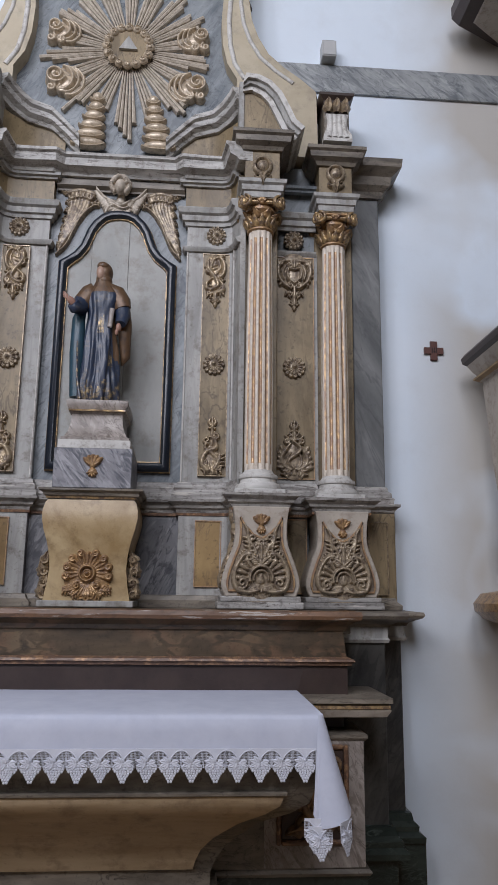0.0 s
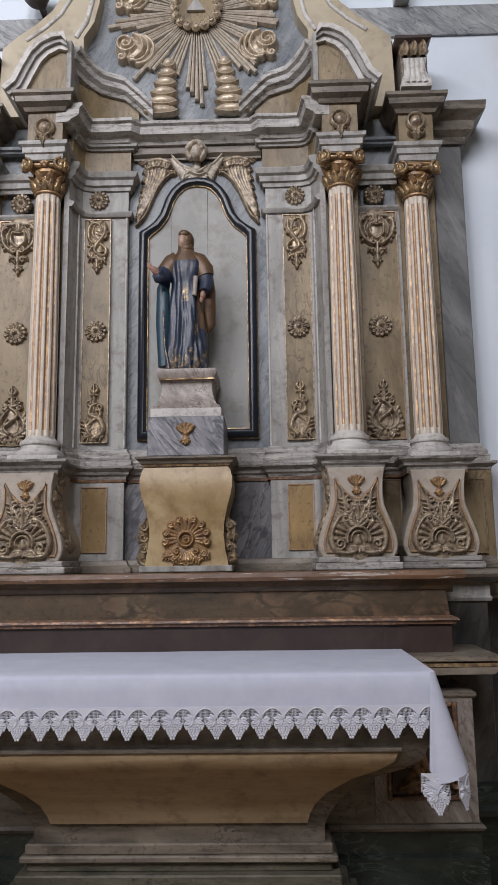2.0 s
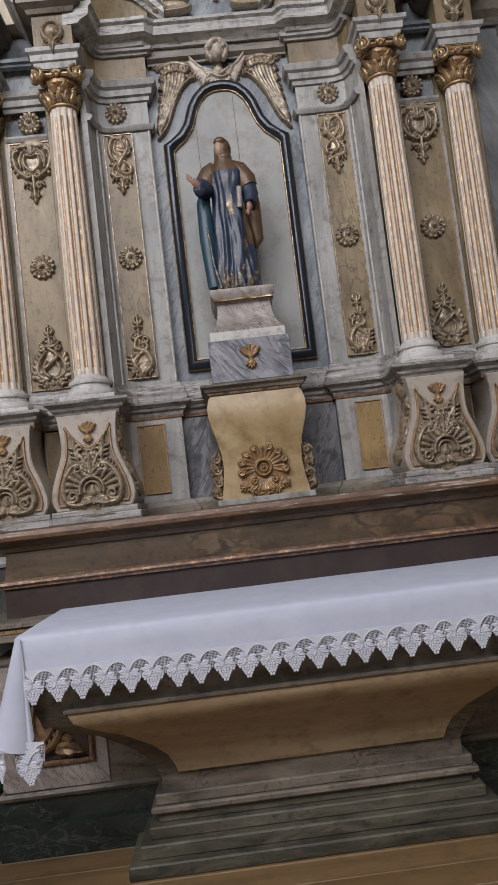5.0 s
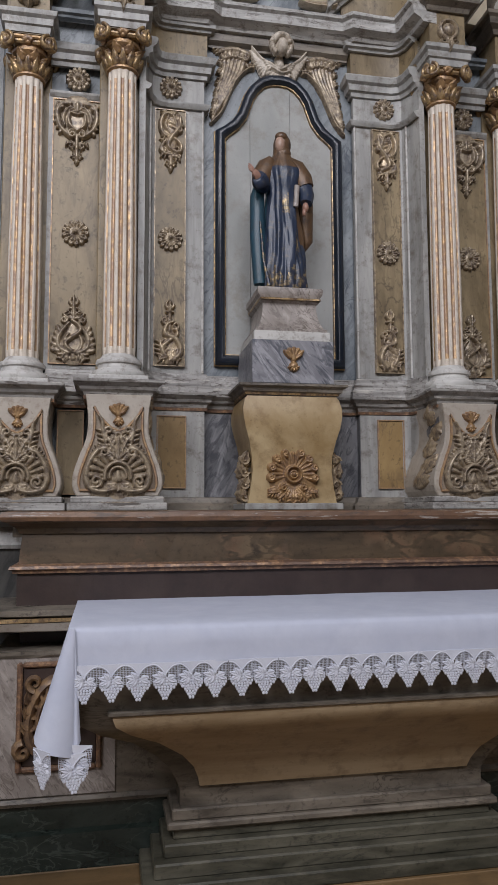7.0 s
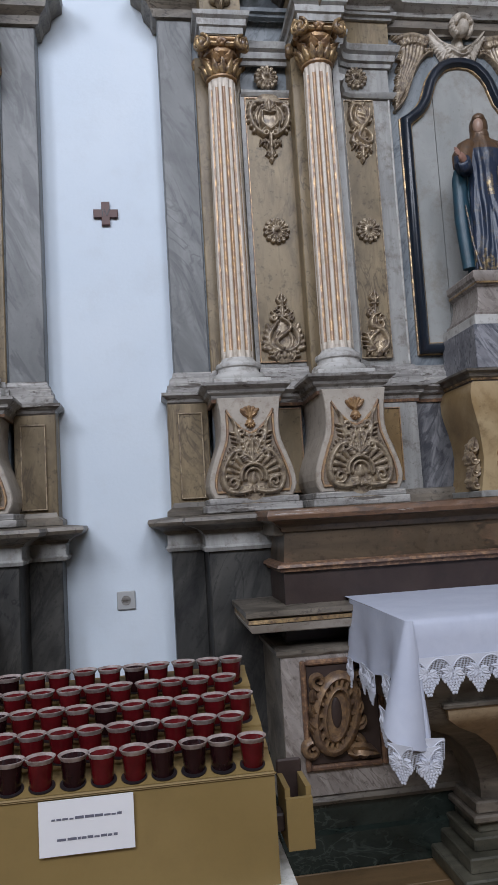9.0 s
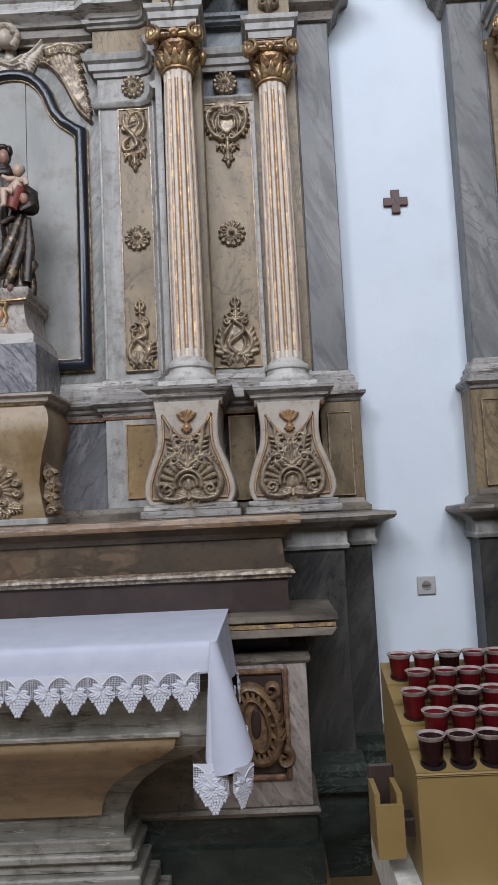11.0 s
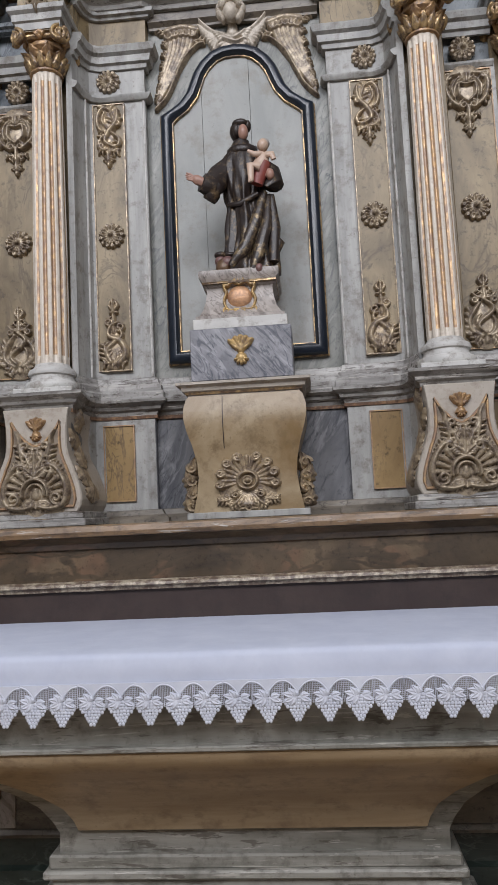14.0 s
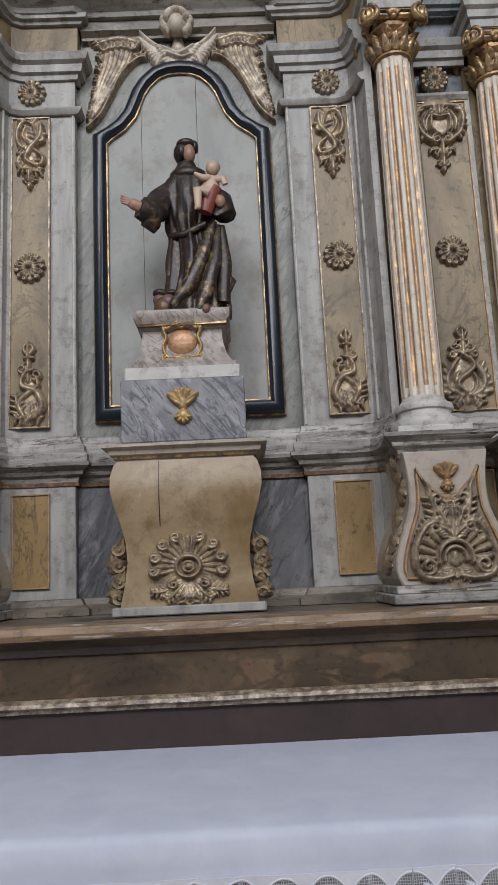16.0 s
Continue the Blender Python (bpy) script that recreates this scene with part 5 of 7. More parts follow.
        part("raking_cornice", moulding(bmesh.new(), line if s > 0 else line[::-1], [(-0.05, 4.17), (0.01, 4.17), (0.02, 4.19), (0.05, 4.205), (0.055, 4.235), (0.075, 4.245), (0.08, 4.27), (-0.05, 4.28)]), "cornice_white", retable, "worn white curved cornice", 30)
        line = [(s * x, y + 0.012) for x, y, z in up[1:]]
        part("parapet", moulding(bmesh.new(), line if s > 0 else line[::-1], [(-0.04, 3.97), (0, 3.97), (0, 4.2), (-0.04, 4.2)]), "ochre_grey", retable, smooth=30)
        # arched pediment over the inner column
        bow = [(0.685, 4.33), (0.70, 4.375), (0.77, 4.37), (0.84, 4.335), (0.90, 4.27), (0.945, 4.18), (0.98, 4.10), (1.03, 4.055)]
        face = [(0.69, 4.02), (0.69, 4.30), (0.72, 4.31), (0.80, 4.30), (0.87, 4.24), (0.92, 4.14), (0.95, 4.02)]
        ped = part("arched_pediment", prism(bmesh.new(), [(s * x, z) for x, z in face], 3.63, 3.95), "ochre_grey", retable, "arched pediment with worn white mouldings")
        for k, (d0, d1, y) in enumerate(((0.0, 0.030, 3.565), (0.030, 0.055, 3.585), (0.055, 0.085, 3.605))):
            ring = []
            for d in (d0, d1):
                pts = []
                for i, p in enumerate(bow):
                    a, b = bow[max(i - 1, 0)], bow[min(i + 1, len(bow) - 1)]
                    t = Vector((b[0] - a[0], b[1] - a[1])).normalized()
                    pts.append((p[0] + t.y * d * (1 if i else 0), p[1] - t.x * d - (0 if i else d * 0.2)))
                ring.append(pts)
            part("arch_moulding", prism(bmesh.new(), [(s * x, z) for x, z in ring[0] + ring[1][::-1]], y, 3.95), "white" if k != 1 else "pale", ped)
        part("side_return", B(*sorted((s * 0.665, s * 0.695)), 3.62, 3.95, 4.02, 4.36), "pale", ped)
        # small piers over the outer columns
        pier = part("top_pier", B(s * 1.25 - 0.075, s * 1.25 + 0.075, 3.78, 4.0, 4.04, 4.36), "greybrown", retable, "small carved pier over the outer column")
        part("pier_cap", moulding(bmesh.new(), [(s * 1.25 - 0.07, 4.0), (s * 1.25 - 0.07, 3.78), (s * 1.25 + 0.07, 3.78), (s * 1.25 + 0.07, 4.0)], [(-0.05, 4.30), (0.0, 4.30), (0.006, 4.39), (0.03, 4.41), (0.035, 4.425), (-0.05, 4.43)]), "umber", pier)
        bm = bmesh.new()
        for dx in (-0.05, 0, 0.05):
            leaf(bm, s * 1.25 + dx, 3.775, 4.31, 90, 0.09, 0.026, 0.03, 2)
        blob(bm, (s * 1.25, 3.765, 4.34), (0.016, 0.02, 0.018))
        part("pier_leaf", bm, "carved", pier, smooth=60)
        bm = loft(bmesh.new(), [(0.085, 4.10, 3.74), (0.082, 4.14, 3.735), (0.062, 4.19, 3.755), (0.058, 4.24, 3.765), (0.066, 4.29, 3.76)], 3.80)
        shift(bm, Matrix.Translation((s * 1.25, 0, 0)))
        for dx in (-0.04, -0.013, 0.013, 0.04):
            tube(bm, [(s * 1.25 + dx * 1.3, 3.738, 4.12), (s * 1.25 + dx, 3.755, 4.19), (s * 1.25 + dx, 3.76, 4.28)], 0.012, 0.012)
        part("pier_scroll", bm, "white", pier, smooth=60)
        # brackets on the friezes
        for x, y, z in ((s * INNER, 3.618, 3.80), (s * OUTER, 3.752, 3.86)):
            bm = bmesh.new()
            blob(bm, (x, y, z + 0.03), (0.036, 0.03, 0.036), 10, 8)
            tube(bm, [(x + 0.046 * math.cos(t), y, z + 0.03 + 0.046 * math.sin(t)) for t in [2 * math.pi * i / 16 for i in range(17)]], 0.009, 0.022)
            for h in (-1, 1):
                tube(bm, spiral(x + h * 0.03, z - 0.035, y, 0.024, 0.005, radians(90), 1.2, 14, h), taper(14, 0.009, 0.008, 0.004), 0.026)
            leaf(bm, x, y, z - 0.02, -90, 0.075, 0.02, 0.03, 3)
            part("frieze_boss", bm, "silver", retable, "carved boss on the frieze", 60)

    # ---- glory of rays ----
    GZ = 4.76
    def ray_mesh(lengths):
        """A sheaf of bars, narrow at the medallion, with stepped ends."""
        bm = bmesh.new()
        for k, ln in enumerate(lengths):
            dx = (k - (len(lengths) - 1) / 2) * 0.028
            rows = []
            for f, w, h in ((0.11, 0.0042, 0.010), (ln, 0.0148, 0.028 + 0.008 * (k % 2))):
                c = dx * (0.24 + 0.76 * f / 0.55)
                rows.append([bm.verts.new(p) for p in ((c - w, 0.006, f), (c - w * 0.7, -h * 0.75, f), (c, -h, f), (c + w * 0.7, -h * 0.75, f), (c + w, 0.006, f))])
            for i in range(5):
                bm.faces.new((rows[0][i], rows[0][(i + 1) % 5], rows[1][(i + 1) % 5], rows[1][i]))
            bm.faces.new(rows[0])
            bm.faces.new(rows[1][::-1])
        bmesh.ops.recalc_face_normals(bm, faces=bm.faces)
        me = bpy.data.meshes.new("ray")
        bm.to_mesh(me)
        bm.free()
        me.materials.append(M["ray"])
        return me

    rng = random.Random(21)
    gx, gz = fitted(0.0, GZ)
    for i in range(18):
        a = 20 * i
        reach = 0.70 if a == 180 else 0.60 if 130 < a < 230 else 0.54
        me = ray_mesh([reach * (1.0 - 0.075 * abs(k - 2) - rng.uniform(0, 0.16)) for k in range(5 if i % 2 else 4)])
        ob = hang("ray", me, retable, "", (0, 3.925 - 0.003 * (i % 2), gz))
        ob.rotation_euler = (0, radians(a), 0)
    disc = prism(bmesh.new(), [(0.125 * math.sin(2 * math.pi * i / 24), GZ + 0.125 * math.cos(2 * math.pi * i / 24)) for i in range(24)], 3.885, 3.94)
    med = part("medallion", disc, "ochre_grey", retable, "ochre medallion ringed with small gilded clouds")
    part("triangle", prism(bmesh.new(), [(-0.055, GZ - 0.03), (0.055, GZ - 0.03), (0, GZ + 0.06)], 3.865, 3.89), "pale", med, "grey triangle")
    for i in range(16):
        a = 2 * math.pi * i / 16
        bm = blob(bmesh.new(), (0.13 * math.sin(a), 3.885, GZ + 0.13 * math.cos(a)), (0.03, 0.022, 0.026), 10, 7)
        tube(bm, spiral(0.13 * math.sin(a), GZ + 0.13 * math.cos(a), 3.868, 0.018, 0.004, a, 1.2, 10, 1), 0.005, 0.01)
        part("cloud_curl", bm, "cloud", med, smooth=60)
    for s in (-1, 1):
        for x, z, r in ((0.41, 4.53, 0.085), (0.43, 4.87, 0.065)):
            st = [strand([(0, 0), (-0.04, -0.03)], (r * 0.95, r, r * 0.8), 0.045), strand(curl(0.01, 0.005, r * 0.72, r * 0.16, 200, 1.6, 1, 26), r * 0.17, 0.070), strand([(0.01, 0.005), (0.012, 0.005)], r * 0.22, 0.078)]
            st += [strand(arc(-0.02 - 0.022 * k, -0.012 - 0.006 * k, r * (0.85 + 0.12 * k), r * (0.95 + 0.08 * k), 100, 275, 12), r * 0.15, 0.060 - 0.008 * k) for k in range(3)]
            st += [strand(curl(-0.03, -0.085, 0.026, 0.006, 60, 1.2, -1), 0.012, 0.055), strand(curl(0.035, -0.075, 0.028, 0.006, 120, 1.2, 1), 0.013, 0.055)]
            relief("cloud_scroll", st if s > 0 else both(st)[len(st):], s * x, 3.93, z, "cloud", retable, "carved gilded cloud scroll", 0.004)
        bm = bmesh.new()
        for k in range(6):
            blob(bm, (s * (0.165 + 0.008 * k), 3.905, 4.40 - 0.06 * k), (0.036 + 0.012 * k, 0.045, 0.036), 14, 8)
            tube(bm, [(s * (0.165 + 0.008 * k) + (0.037 + 0.012 * k) * math.cos(t), 3.885, 4.385 - 0.06 * k - 0.022 * math.sin(t)) for t in [math.pi * j / 10 for j in range(11)]], 0.008, 0.03)
        part("cloud", bm, "cloud", retable, "carved gilded stacked cloud", 60)

    # ---- carved side panels of the altar carcass ----
    for s in (-1, 1):
        x0, x1 = sorted((s * 0.87, s * 1.135))
        x = (x0 + x1) / 2
        pn = part("side_panel", B(x0, x1, 3.258, 3.29, 0.52, 0.87), "umber", gradine, "framed side panel with a carved scroll")
        bm = bmesh.new()
        for a, b, c, d in ((x0 - 0.02, x0, 0.50, 0.89), (x1, x1 + 0.02, 0.50, 0.89), (x0, x1, 0.50, 0.52), (x0, x1, 0.87, 0.89)):
            box(bm, a, b, 3.246, 3.29, c, d, 0.006)
        part("panel_frame", bm, "copper", pn)
        bm = bmesh.new()
        x += s * 0.03
        tilt = -s * 0.16
        ring = [2 * math.pi * i / 24 for i in range(25)]
        for rx, rz, w in ((0.078, 0.132, 0.015), (0.045, 0.092, 0.008)):
            tube(bm, [(x + rx * math.cos(t) + tilt * rz * math.sin(t), 3.258, 0.695 + rz * math.sin(t)) for t in ring], w, 0.034)
        for t in [2 * math.pi * i / 18 for i in range(18)]:
            c, d = math.cos(t), math.sin(t)
            tube(bm, [(x + r * 0.9 * c + tilt * 1.6 * r * d, 3.256, 0.695 + r * 1.75 * d) for r in (0.048, 0.06, 0.078)], 0.0075, 0.026, 6)
        for h in (-1, 1):
            tube(bm, spiral(x + h * 0.075 + tilt * 0.1, 0.815, 3.258, 0.03, 0.006, radians(-90), 1.1, 14, h), taper(14, 0.011, 0.009, 0.004), 0.028)
            tube(bm, spiral(x + h * 0.08 - tilt * 0.1, 0.575, 3.258, 0.034, 0.006, radians(90), 1.1, 14, -h), taper(14, 0.013, 0.010, 0.004), 0.03)
            for k in range(3):
                leaf(bm, x + h * 0.07, 3.258, 0.64 + 0.05 * k, 90 - h * (70 - 15 * k), 0.055, 0.016, 0.028, 2, h * 0.5)
        leaf(bm, x - s * 0.03, 3.258, 0.56, 90 + s * 75, 0.12, 0.03, 0.03, 3, s * 0.4)
        blob(bm, (x, 3.262, 0.695), (0.072, 0.018, 0.125), 16, 8)
        oval = blob(bmesh.new(), (x, 3.246, 0.70), (0.02, 0.006, 0.055), 14, 8)
        part("dark_oval", oval, "umber", pn, smooth=60)
        part("scroll", bm, "scroll_wood", pn, smooth=60)
        part("stile", B(*sorted((s * 0.80, s * 1.223)), 3.263, 3.272, 0.412, 0.904, bevel=0), "pedestal_paint", gradine)

    # ---- statue console ----
    OFF = 0.0 if second else -0.027
    console = thing("statue_console", (A_X + OFF, 3.7, 1.44), (A_X + OFF, 0, 0), "ochre swelling console with a gilded shell, under a marbled block", "console", "statue consoles")
    prof = [(0.205, 1.47), (0.19, 1.55), (0.182, 1.62), (0.186, 1.68), (0.2, 1.75), (0.218, 1.81), (0.228, 1.86), (0.228, 1.90), (0.218, 1.94), (0.205, 1.955)]
    def console_front(z):
        f = min(max((z - 1.70) / 0.25, 0), 1)
        return 3.60 - 0.028 * math.sin(math.pi * f * 0.9)
    part("console_body", loft(bmesh.new(), [(w, z, console_front(z)) for w, z in prof], 3.93), "ochre_console" if second else "console_light", console, "mottled ochre swelling body", 40)
    part("console_foot", B(-0.225, 0.225, 3.56, 3.92, 1.442, 1.472), "pale", console)
    part("console_cornice", moulding(bmesh.new(), [(-0.2, 3.93), (-0.2, 3.60), (0.2, 3.60), (0.2, 3.93)], [(-0.06, 1.95), (0.008, 1.95), (0.012, 1.963), (0.028, 1.972), (0.032, 1.985), (0.05, 1.995), (0.05, 2.005), (-0.06, 2.01)]), "pale_warm" if second else "greybrown", console)
    part("cornice_gold", moulding(bmesh.new(), [(-0.2, 3.93), (-0.2, 3.60), (0.2, 3.60), (0.2, 3.93)], [(0.0, 1.958), (0.016, 1.958), (0.02, 1.968), (0.0, 1.97)]), "gold", console)
    half = [strand(curl(0.046, -0.058, 0.016, 0.004, 100, 1.3, -1), 0.006, 0.038)]
    half += acanthus(0.03, -0.072, -60, 0.055, 0.030, 0.030, 0.6, 4) + acanthus(0.06, -0.075, -22, 0.055, 0.028, 0.030, 0.5, 4) + acanthus(0.004, -0.08, -80, 0.045, 0.026, 0.028, 0.2, 3)
    st = both(half) + fan(0, 0, 0.044, 0.094, -14, 194, 15, 0.0115, 0.030) + fan(0, -0.035, 0.02, 0.068, 205, 335, 11, 0.0075, 0.028)
    st += [strand(curl(0.104 * math.cos(radians(a)), 0.102 * math.sin(radians(a)), 0.016, 0.004, a + 180, 1.2, 1 if a < 90 else -1, 12), 0.0075, 0.036) for a in (-8, 18, 44, 70, 110, 136, 162, 188)]
    st += [strand(arc(0, 0, 0.035, 0.035, 0, 360, 22), 0.008, 0.040), strand(arc(0, 0, 0.017, 0.017, 0, 360, 14), 0.006, 0.034), strand([(0, 0), (0.001, 0)], 0.013, 0.046), strand([(0, 0), (0, -0.028)], 0.112, 0.016)]
    st += [strand([(0.104 * math.cos(radians(a)), 0.102 * math.sin(radians(a))), (0.096 * math.cos(radians(a)), 0.094 * math.sin(radians(a)))], 0.021, 0.026) for a in (-8, 18, 44, 70, 110, 136, 162, 188)]
    relief("shell", st, 0, 3.604, 1.60, "carved" if second else "bronze", console, "carved gilded shell rosette")
    if second:
        bm = bmesh.new()
        rows = [[bm.verts.new((x, console_front(z) + dy, z)) for x, dy in ((-0.0825, 0.006), (-0.0825, -0.0012), (-0.0795, -0.0012), (-0.0795, 0.006))] for z in [1.69 + 0.02 * i for i in range(14)]]
        for a, b in zip(rows, rows[1:]):
            for i in range(3):
                bm.faces.new((a[i], a[i + 1], b[i + 1], b[i]))
        part("board_joint", bm, "umber", console, "dark open joint between boards")
    for s in (-1, 1):
        bm = bmesh.new()
        for k in range(4):
            leaf(bm, s * 0.215, 3.66, 1.48 + 0.05 * k, 90 - s * 12 * (-1) ** k, 0.085, 0.026, 0.03, 3)
            tube(bm, spiral(s * 0.215, 1.5 + 0.055 * k, 3.65, 0.022, 0.005, 0, 1.1, 12, s), 0.008, 0.03)
        part("side_leaf", bm, "carved", console, "carved gilded side leaf", 60)
    part("marble_block", B(-0.19, 0.19, 3.565, 3.92, 2.008, 2.205, bevel=0.003), "grey", console, "grey veined marbled block")
    part("white_slab", B(-0.178, 0.178, 3.575, 3.92, 2.205, 2.25, bevel=0.003), "white", console, "worn white slab")
    shell_and_ball("block_carving", 0, 3.566, 2.118, 0.050, "bronze" if not second else "gold_dull", console, "small gilded shell carving")
    top = [(0.168, 2.25, 3.59), (0.168, 2.265, 3.59), (0.155, 2.27, 3.60), (0.14, 2.30, 3.615), (0.13, 2.34, 3.625), (0.126, 2.38, 3.63), (0.128, 2.392, 3.628), (0.14, 2.40, 3.615), (0.142, 2.42, 3.613), (0.152, 2.432, 3.605), (0.154, 2.455, 3.603), (0.15, 2.462, 3.605)]
    part("pedestal", loft(bmesh.new(), top, 3.90), "pedestal_paint", console, "pale moulded statue pedestal", 30)
    part("pedestal_line", moulding(bmesh.new(), [(-0.13, 3.9), (-0.13, 3.615), (0.13, 3.615), (0.13, 3.9)], [(0, 2.404), (0.013, 2.404), (0.014, 2.412), (0, 2.414)]), "gold", console)
    if second:
        bm = bmesh.new()
        blob(bm, (0, 3.624, 2.345), (0.048, 0.016, 0.05), 16, 8)
        cart = part("cartouche", bm, "orange_gilt", console, "copper-coloured oval cartouche in a gilded scroll frame", 60)
        half = [strand(glide((0.012, -0.052), (0.045, -0.05), (0.060, -0.015), (0.050, 0.02), (0.058, 0.045), (0.038, 0.058)), (0.005, 0.006, 0.005), 0.016), strand(curl(0.048, 0.055, 0.014, 0.004, -60, 1.2, 1), 0.0045, 0.018), strand(curl(0.052, -0.055, 0.013, 0.004, 60, 1.1, -1), 0.0045, 0.016),
                strand(glide((0.0, 0.052), (0.025, 0.062), (0.045, 0.048)), 0.005, 0.018)]
        half += acanthus(0.002, 0.052, 66, 0.030, 0.016, 0.018, -0.4, 3) + acanthus(0.004, -0.048, -50, 0.034, 0.016, 0.018, 0.5, 3)
        relief("scroll_frame", both(half), 0, 3.622, 2.345, "gold_dull", cart, "gilded scroll frame", 0.0022)

    # ---- statue: a plain robed figure, one mesh ----
    def figure(rows, ridges, cloth_at, materials, arms, head):
        """Robe rows are (z, x, y, half width, half depth); ridges are (angle, drift over the height, width, depth) of the folds."""
        bm = bmesh.new()
        n, levels = 120, 56
        zs = np.linspace(rows[0][0], rows[-1][0], levels)
        cols = [np.interp(zs, [r[0] for r in rows], [r[k] for r in rows]) for k in (1, 2, 3, 4)]
        for c in cols:
            for _ in range(2):
                c[1:-1] = (c[:-2] + 2 * c[1:-1] + c[2:]) / 4
        rings = []
        for q in range(levels):
            f = q / (levels - 1)
            grow = (0.35 + 0.65 * (1 - f)) * min(1.0, (1 - f) / 0.2)
            ring = []
            for i in range(n):
                a = 360 * i / n - 180
                k = 1.0
                for at, drift, wide, deep in ridges:
                    d = (a - at - drift * f - 9 * math.sin(5 * f + at) + 180) % 360 - 180
                    k += deep * grow * math.exp(-(d / wide) ** 2)
                k += grow * (0.16 * noise.noise(Vector((4 * math.sin(radians(a)) + 2.2 * f, 4 * math.cos(radians(a)), 3.5 * f + 9 * second))) + 0.07 * noise.noise(Vector((9 * math.sin(radians(a)), 9 * math.cos(radians(a)), 7 * f))))
                ring.append(bm.verts.new((cols[0][q] + cols[2][q] * k * math.sin(radians(a)), cols[1][q] - cols[3][q] * k * math.cos(radians(a)), zs[q])))
            rings.append(ring)
        for q, (a, b) in enumerate(zip(rings, rings[1:])):
            for i in range(n):
                bm.faces.new((a[i], a[(i + 1) % n], b[(i + 1) % n], b[i])).material_index = cloth_at(360 * i / n - 180, q / (levels - 1))
        bm.faces.new(rings[0][::-1])
        bm.faces.new(rings[-1])
        for pts, r, mi in arms:
            before = set(bm.faces)
            tube(bm, pts, r, r, 10)
            for f in set(bm.faces) - before:
                f.material_index = mi
        for c, r, mi in head:
            before = set(bm.faces)
            blob(bm, c, r, 16, 12)
            for f in set(bm.faces) - before:
                f.material_index = mi
        z0 = rows[0][0]
        for v in bm.verts:
            v.co.z = z0 + (v.co.z - z0) * (1.16 if second else 1.10)
        return part("statue", bm, materials, None, "", 75)

    def fingers(x, y, z, dx, dz, mi):
        """Four slim strands of a plain open hand."""
        return [([(x, y, z + 0.005 * k), (x + dx * 0.5, y - 0.006, z + 0.007 * k + dz * 0.5), (x + dx * (1 - 0.1 * abs(k)), y - 0.004, z + 0.008 * k + dz)], [0.0055, 0.005, 0.0028], mi) for k in (-1.5, -0.5, 0.5, 1.5)]

    rng = random.Random(31 + second)
    ridges = []
    for i in range(13):
        at = -170 + 27 * i + rng.uniform(-6, 6)
        ridges.append((at, rng.uniform(-18, 18) if not second else rng.uniform(25, 60), rng.uniform(6, 14), rng.uniform(0.05, 0.20)))
        ridges.append((at + 13, rng.uniform(-18, 18) if not second else rng.uniform(25, 60), rng.uniform(5, 9), rng.uniform(-0.20, -0.10)))
    if not second:
        x, y, z = -0.025, 3.70, 2.462
        rows = [(z, x + 0.012, y, 0.100, 0.075), (z + 0.03, x + 0.012, y, 0.106, 0.080), (z + 0.12, x + 0.010, y, 0.098, 0.076), (z + 0.25, x + 0.008, y, 0.090, 0.068), (z + 0.36, x + 0.006, y, 0.078, 0.060), (z + 0.44, x + 0.008, y, 0.070, 0.056),
                (z + 0.48, x + 0.010, y, 0.082, 0.062), (z + 0.53, x + 0.012, y, 0.100, 0.064), (z + 0.56, x + 0.012, y, 0.088, 0.056), (z + 0.59, x + 0.012, y, 0.054, 0.046), (z + 0.62, x + 0.010, y, 0.040, 0.040), (z + 0.64, x + 0.010, y, 0.040, 0.042)]

        def cloth_at(a, f):
            if f > 0.845:
                return 1
            if -165 < a < -82 and f < 0.78:
                return 4
            if 58 < a < 165 and f > 0.34 - 0.002 * (a - 58):
                return 1
            if f < 0.05 + 0.10 * abs(math.sin(radians(3.3 * a + 20))) and abs(a) < 85 or abs(a - 4) < 13 and 0.52 < f < 0.66 or abs(a - 44) < 12 and 0.26 < f < 0.40:
                return 3
            return 0
        arms = [([(x - 0.055, y, z + 0.545), (x - 0.095, y - 0.02, z + 0.50), (x - 0.102, y - 0.05, z + 0.455), (x - 0.118, y - 0.09, z + 0.455), (x - 0.128, y - 0.105, z + 0.465)], [0.028, 0.034, 0.034, 0.030, 0.024], 0),
                ([(x - 0.122, y - 0.10, z + 0.462), (x - 0.138, y - 0.112, z + 0.475), (x - 0.152, y - 0.118, z + 0.485)], [0.013, 0.014, 0.010], 2),
                ([(x + 0.065, y, z + 0.55), (x + 0.112, y - 0.005, z + 0.50), (x + 0.124, y - 0.03, z + 0.43), (x + 0.116, y - 0.055, z + 0.385)], [0.028, 0.034, 0.030, 0.022], 0),
                ([(x + 0.065, y + 0.01, z + 0.56), (x + 0.115, y + 0.01, z + 0.50), (x + 0.130, y + 0.015, z + 0.40), (x + 0.140, y + 0.02, z + 0.24), (x + 0.125, y + 0.02, z + 0.20)], [0.020, 0.030, 0.030, 0.020, 0.006], 1),
                ([(x + 0.062, y - 0.062, z + 0.365), (x + 0.070, y - 0.060, z + 0.46)], [0.010, 0.010], 5),
                ([(x - 0.09, y + 0.01, z + 0.50), (x - 0.110, y + 0.0, z + 0.42), (x - 0.108, y + 0.0, z + 0.25), (x - 0.098, y - 0.01, z + 0.03)], [0.018, 0.026, 0.030, 0.026], 4),
                ([(x - 0.104, y - 0.035, z + 0.30), (x - 0.092, y - 0.055, z + 0.12), (x - 0.068, y - 0.066, z + 0.01)], [0.004, 0.006, 0.008], 3)]
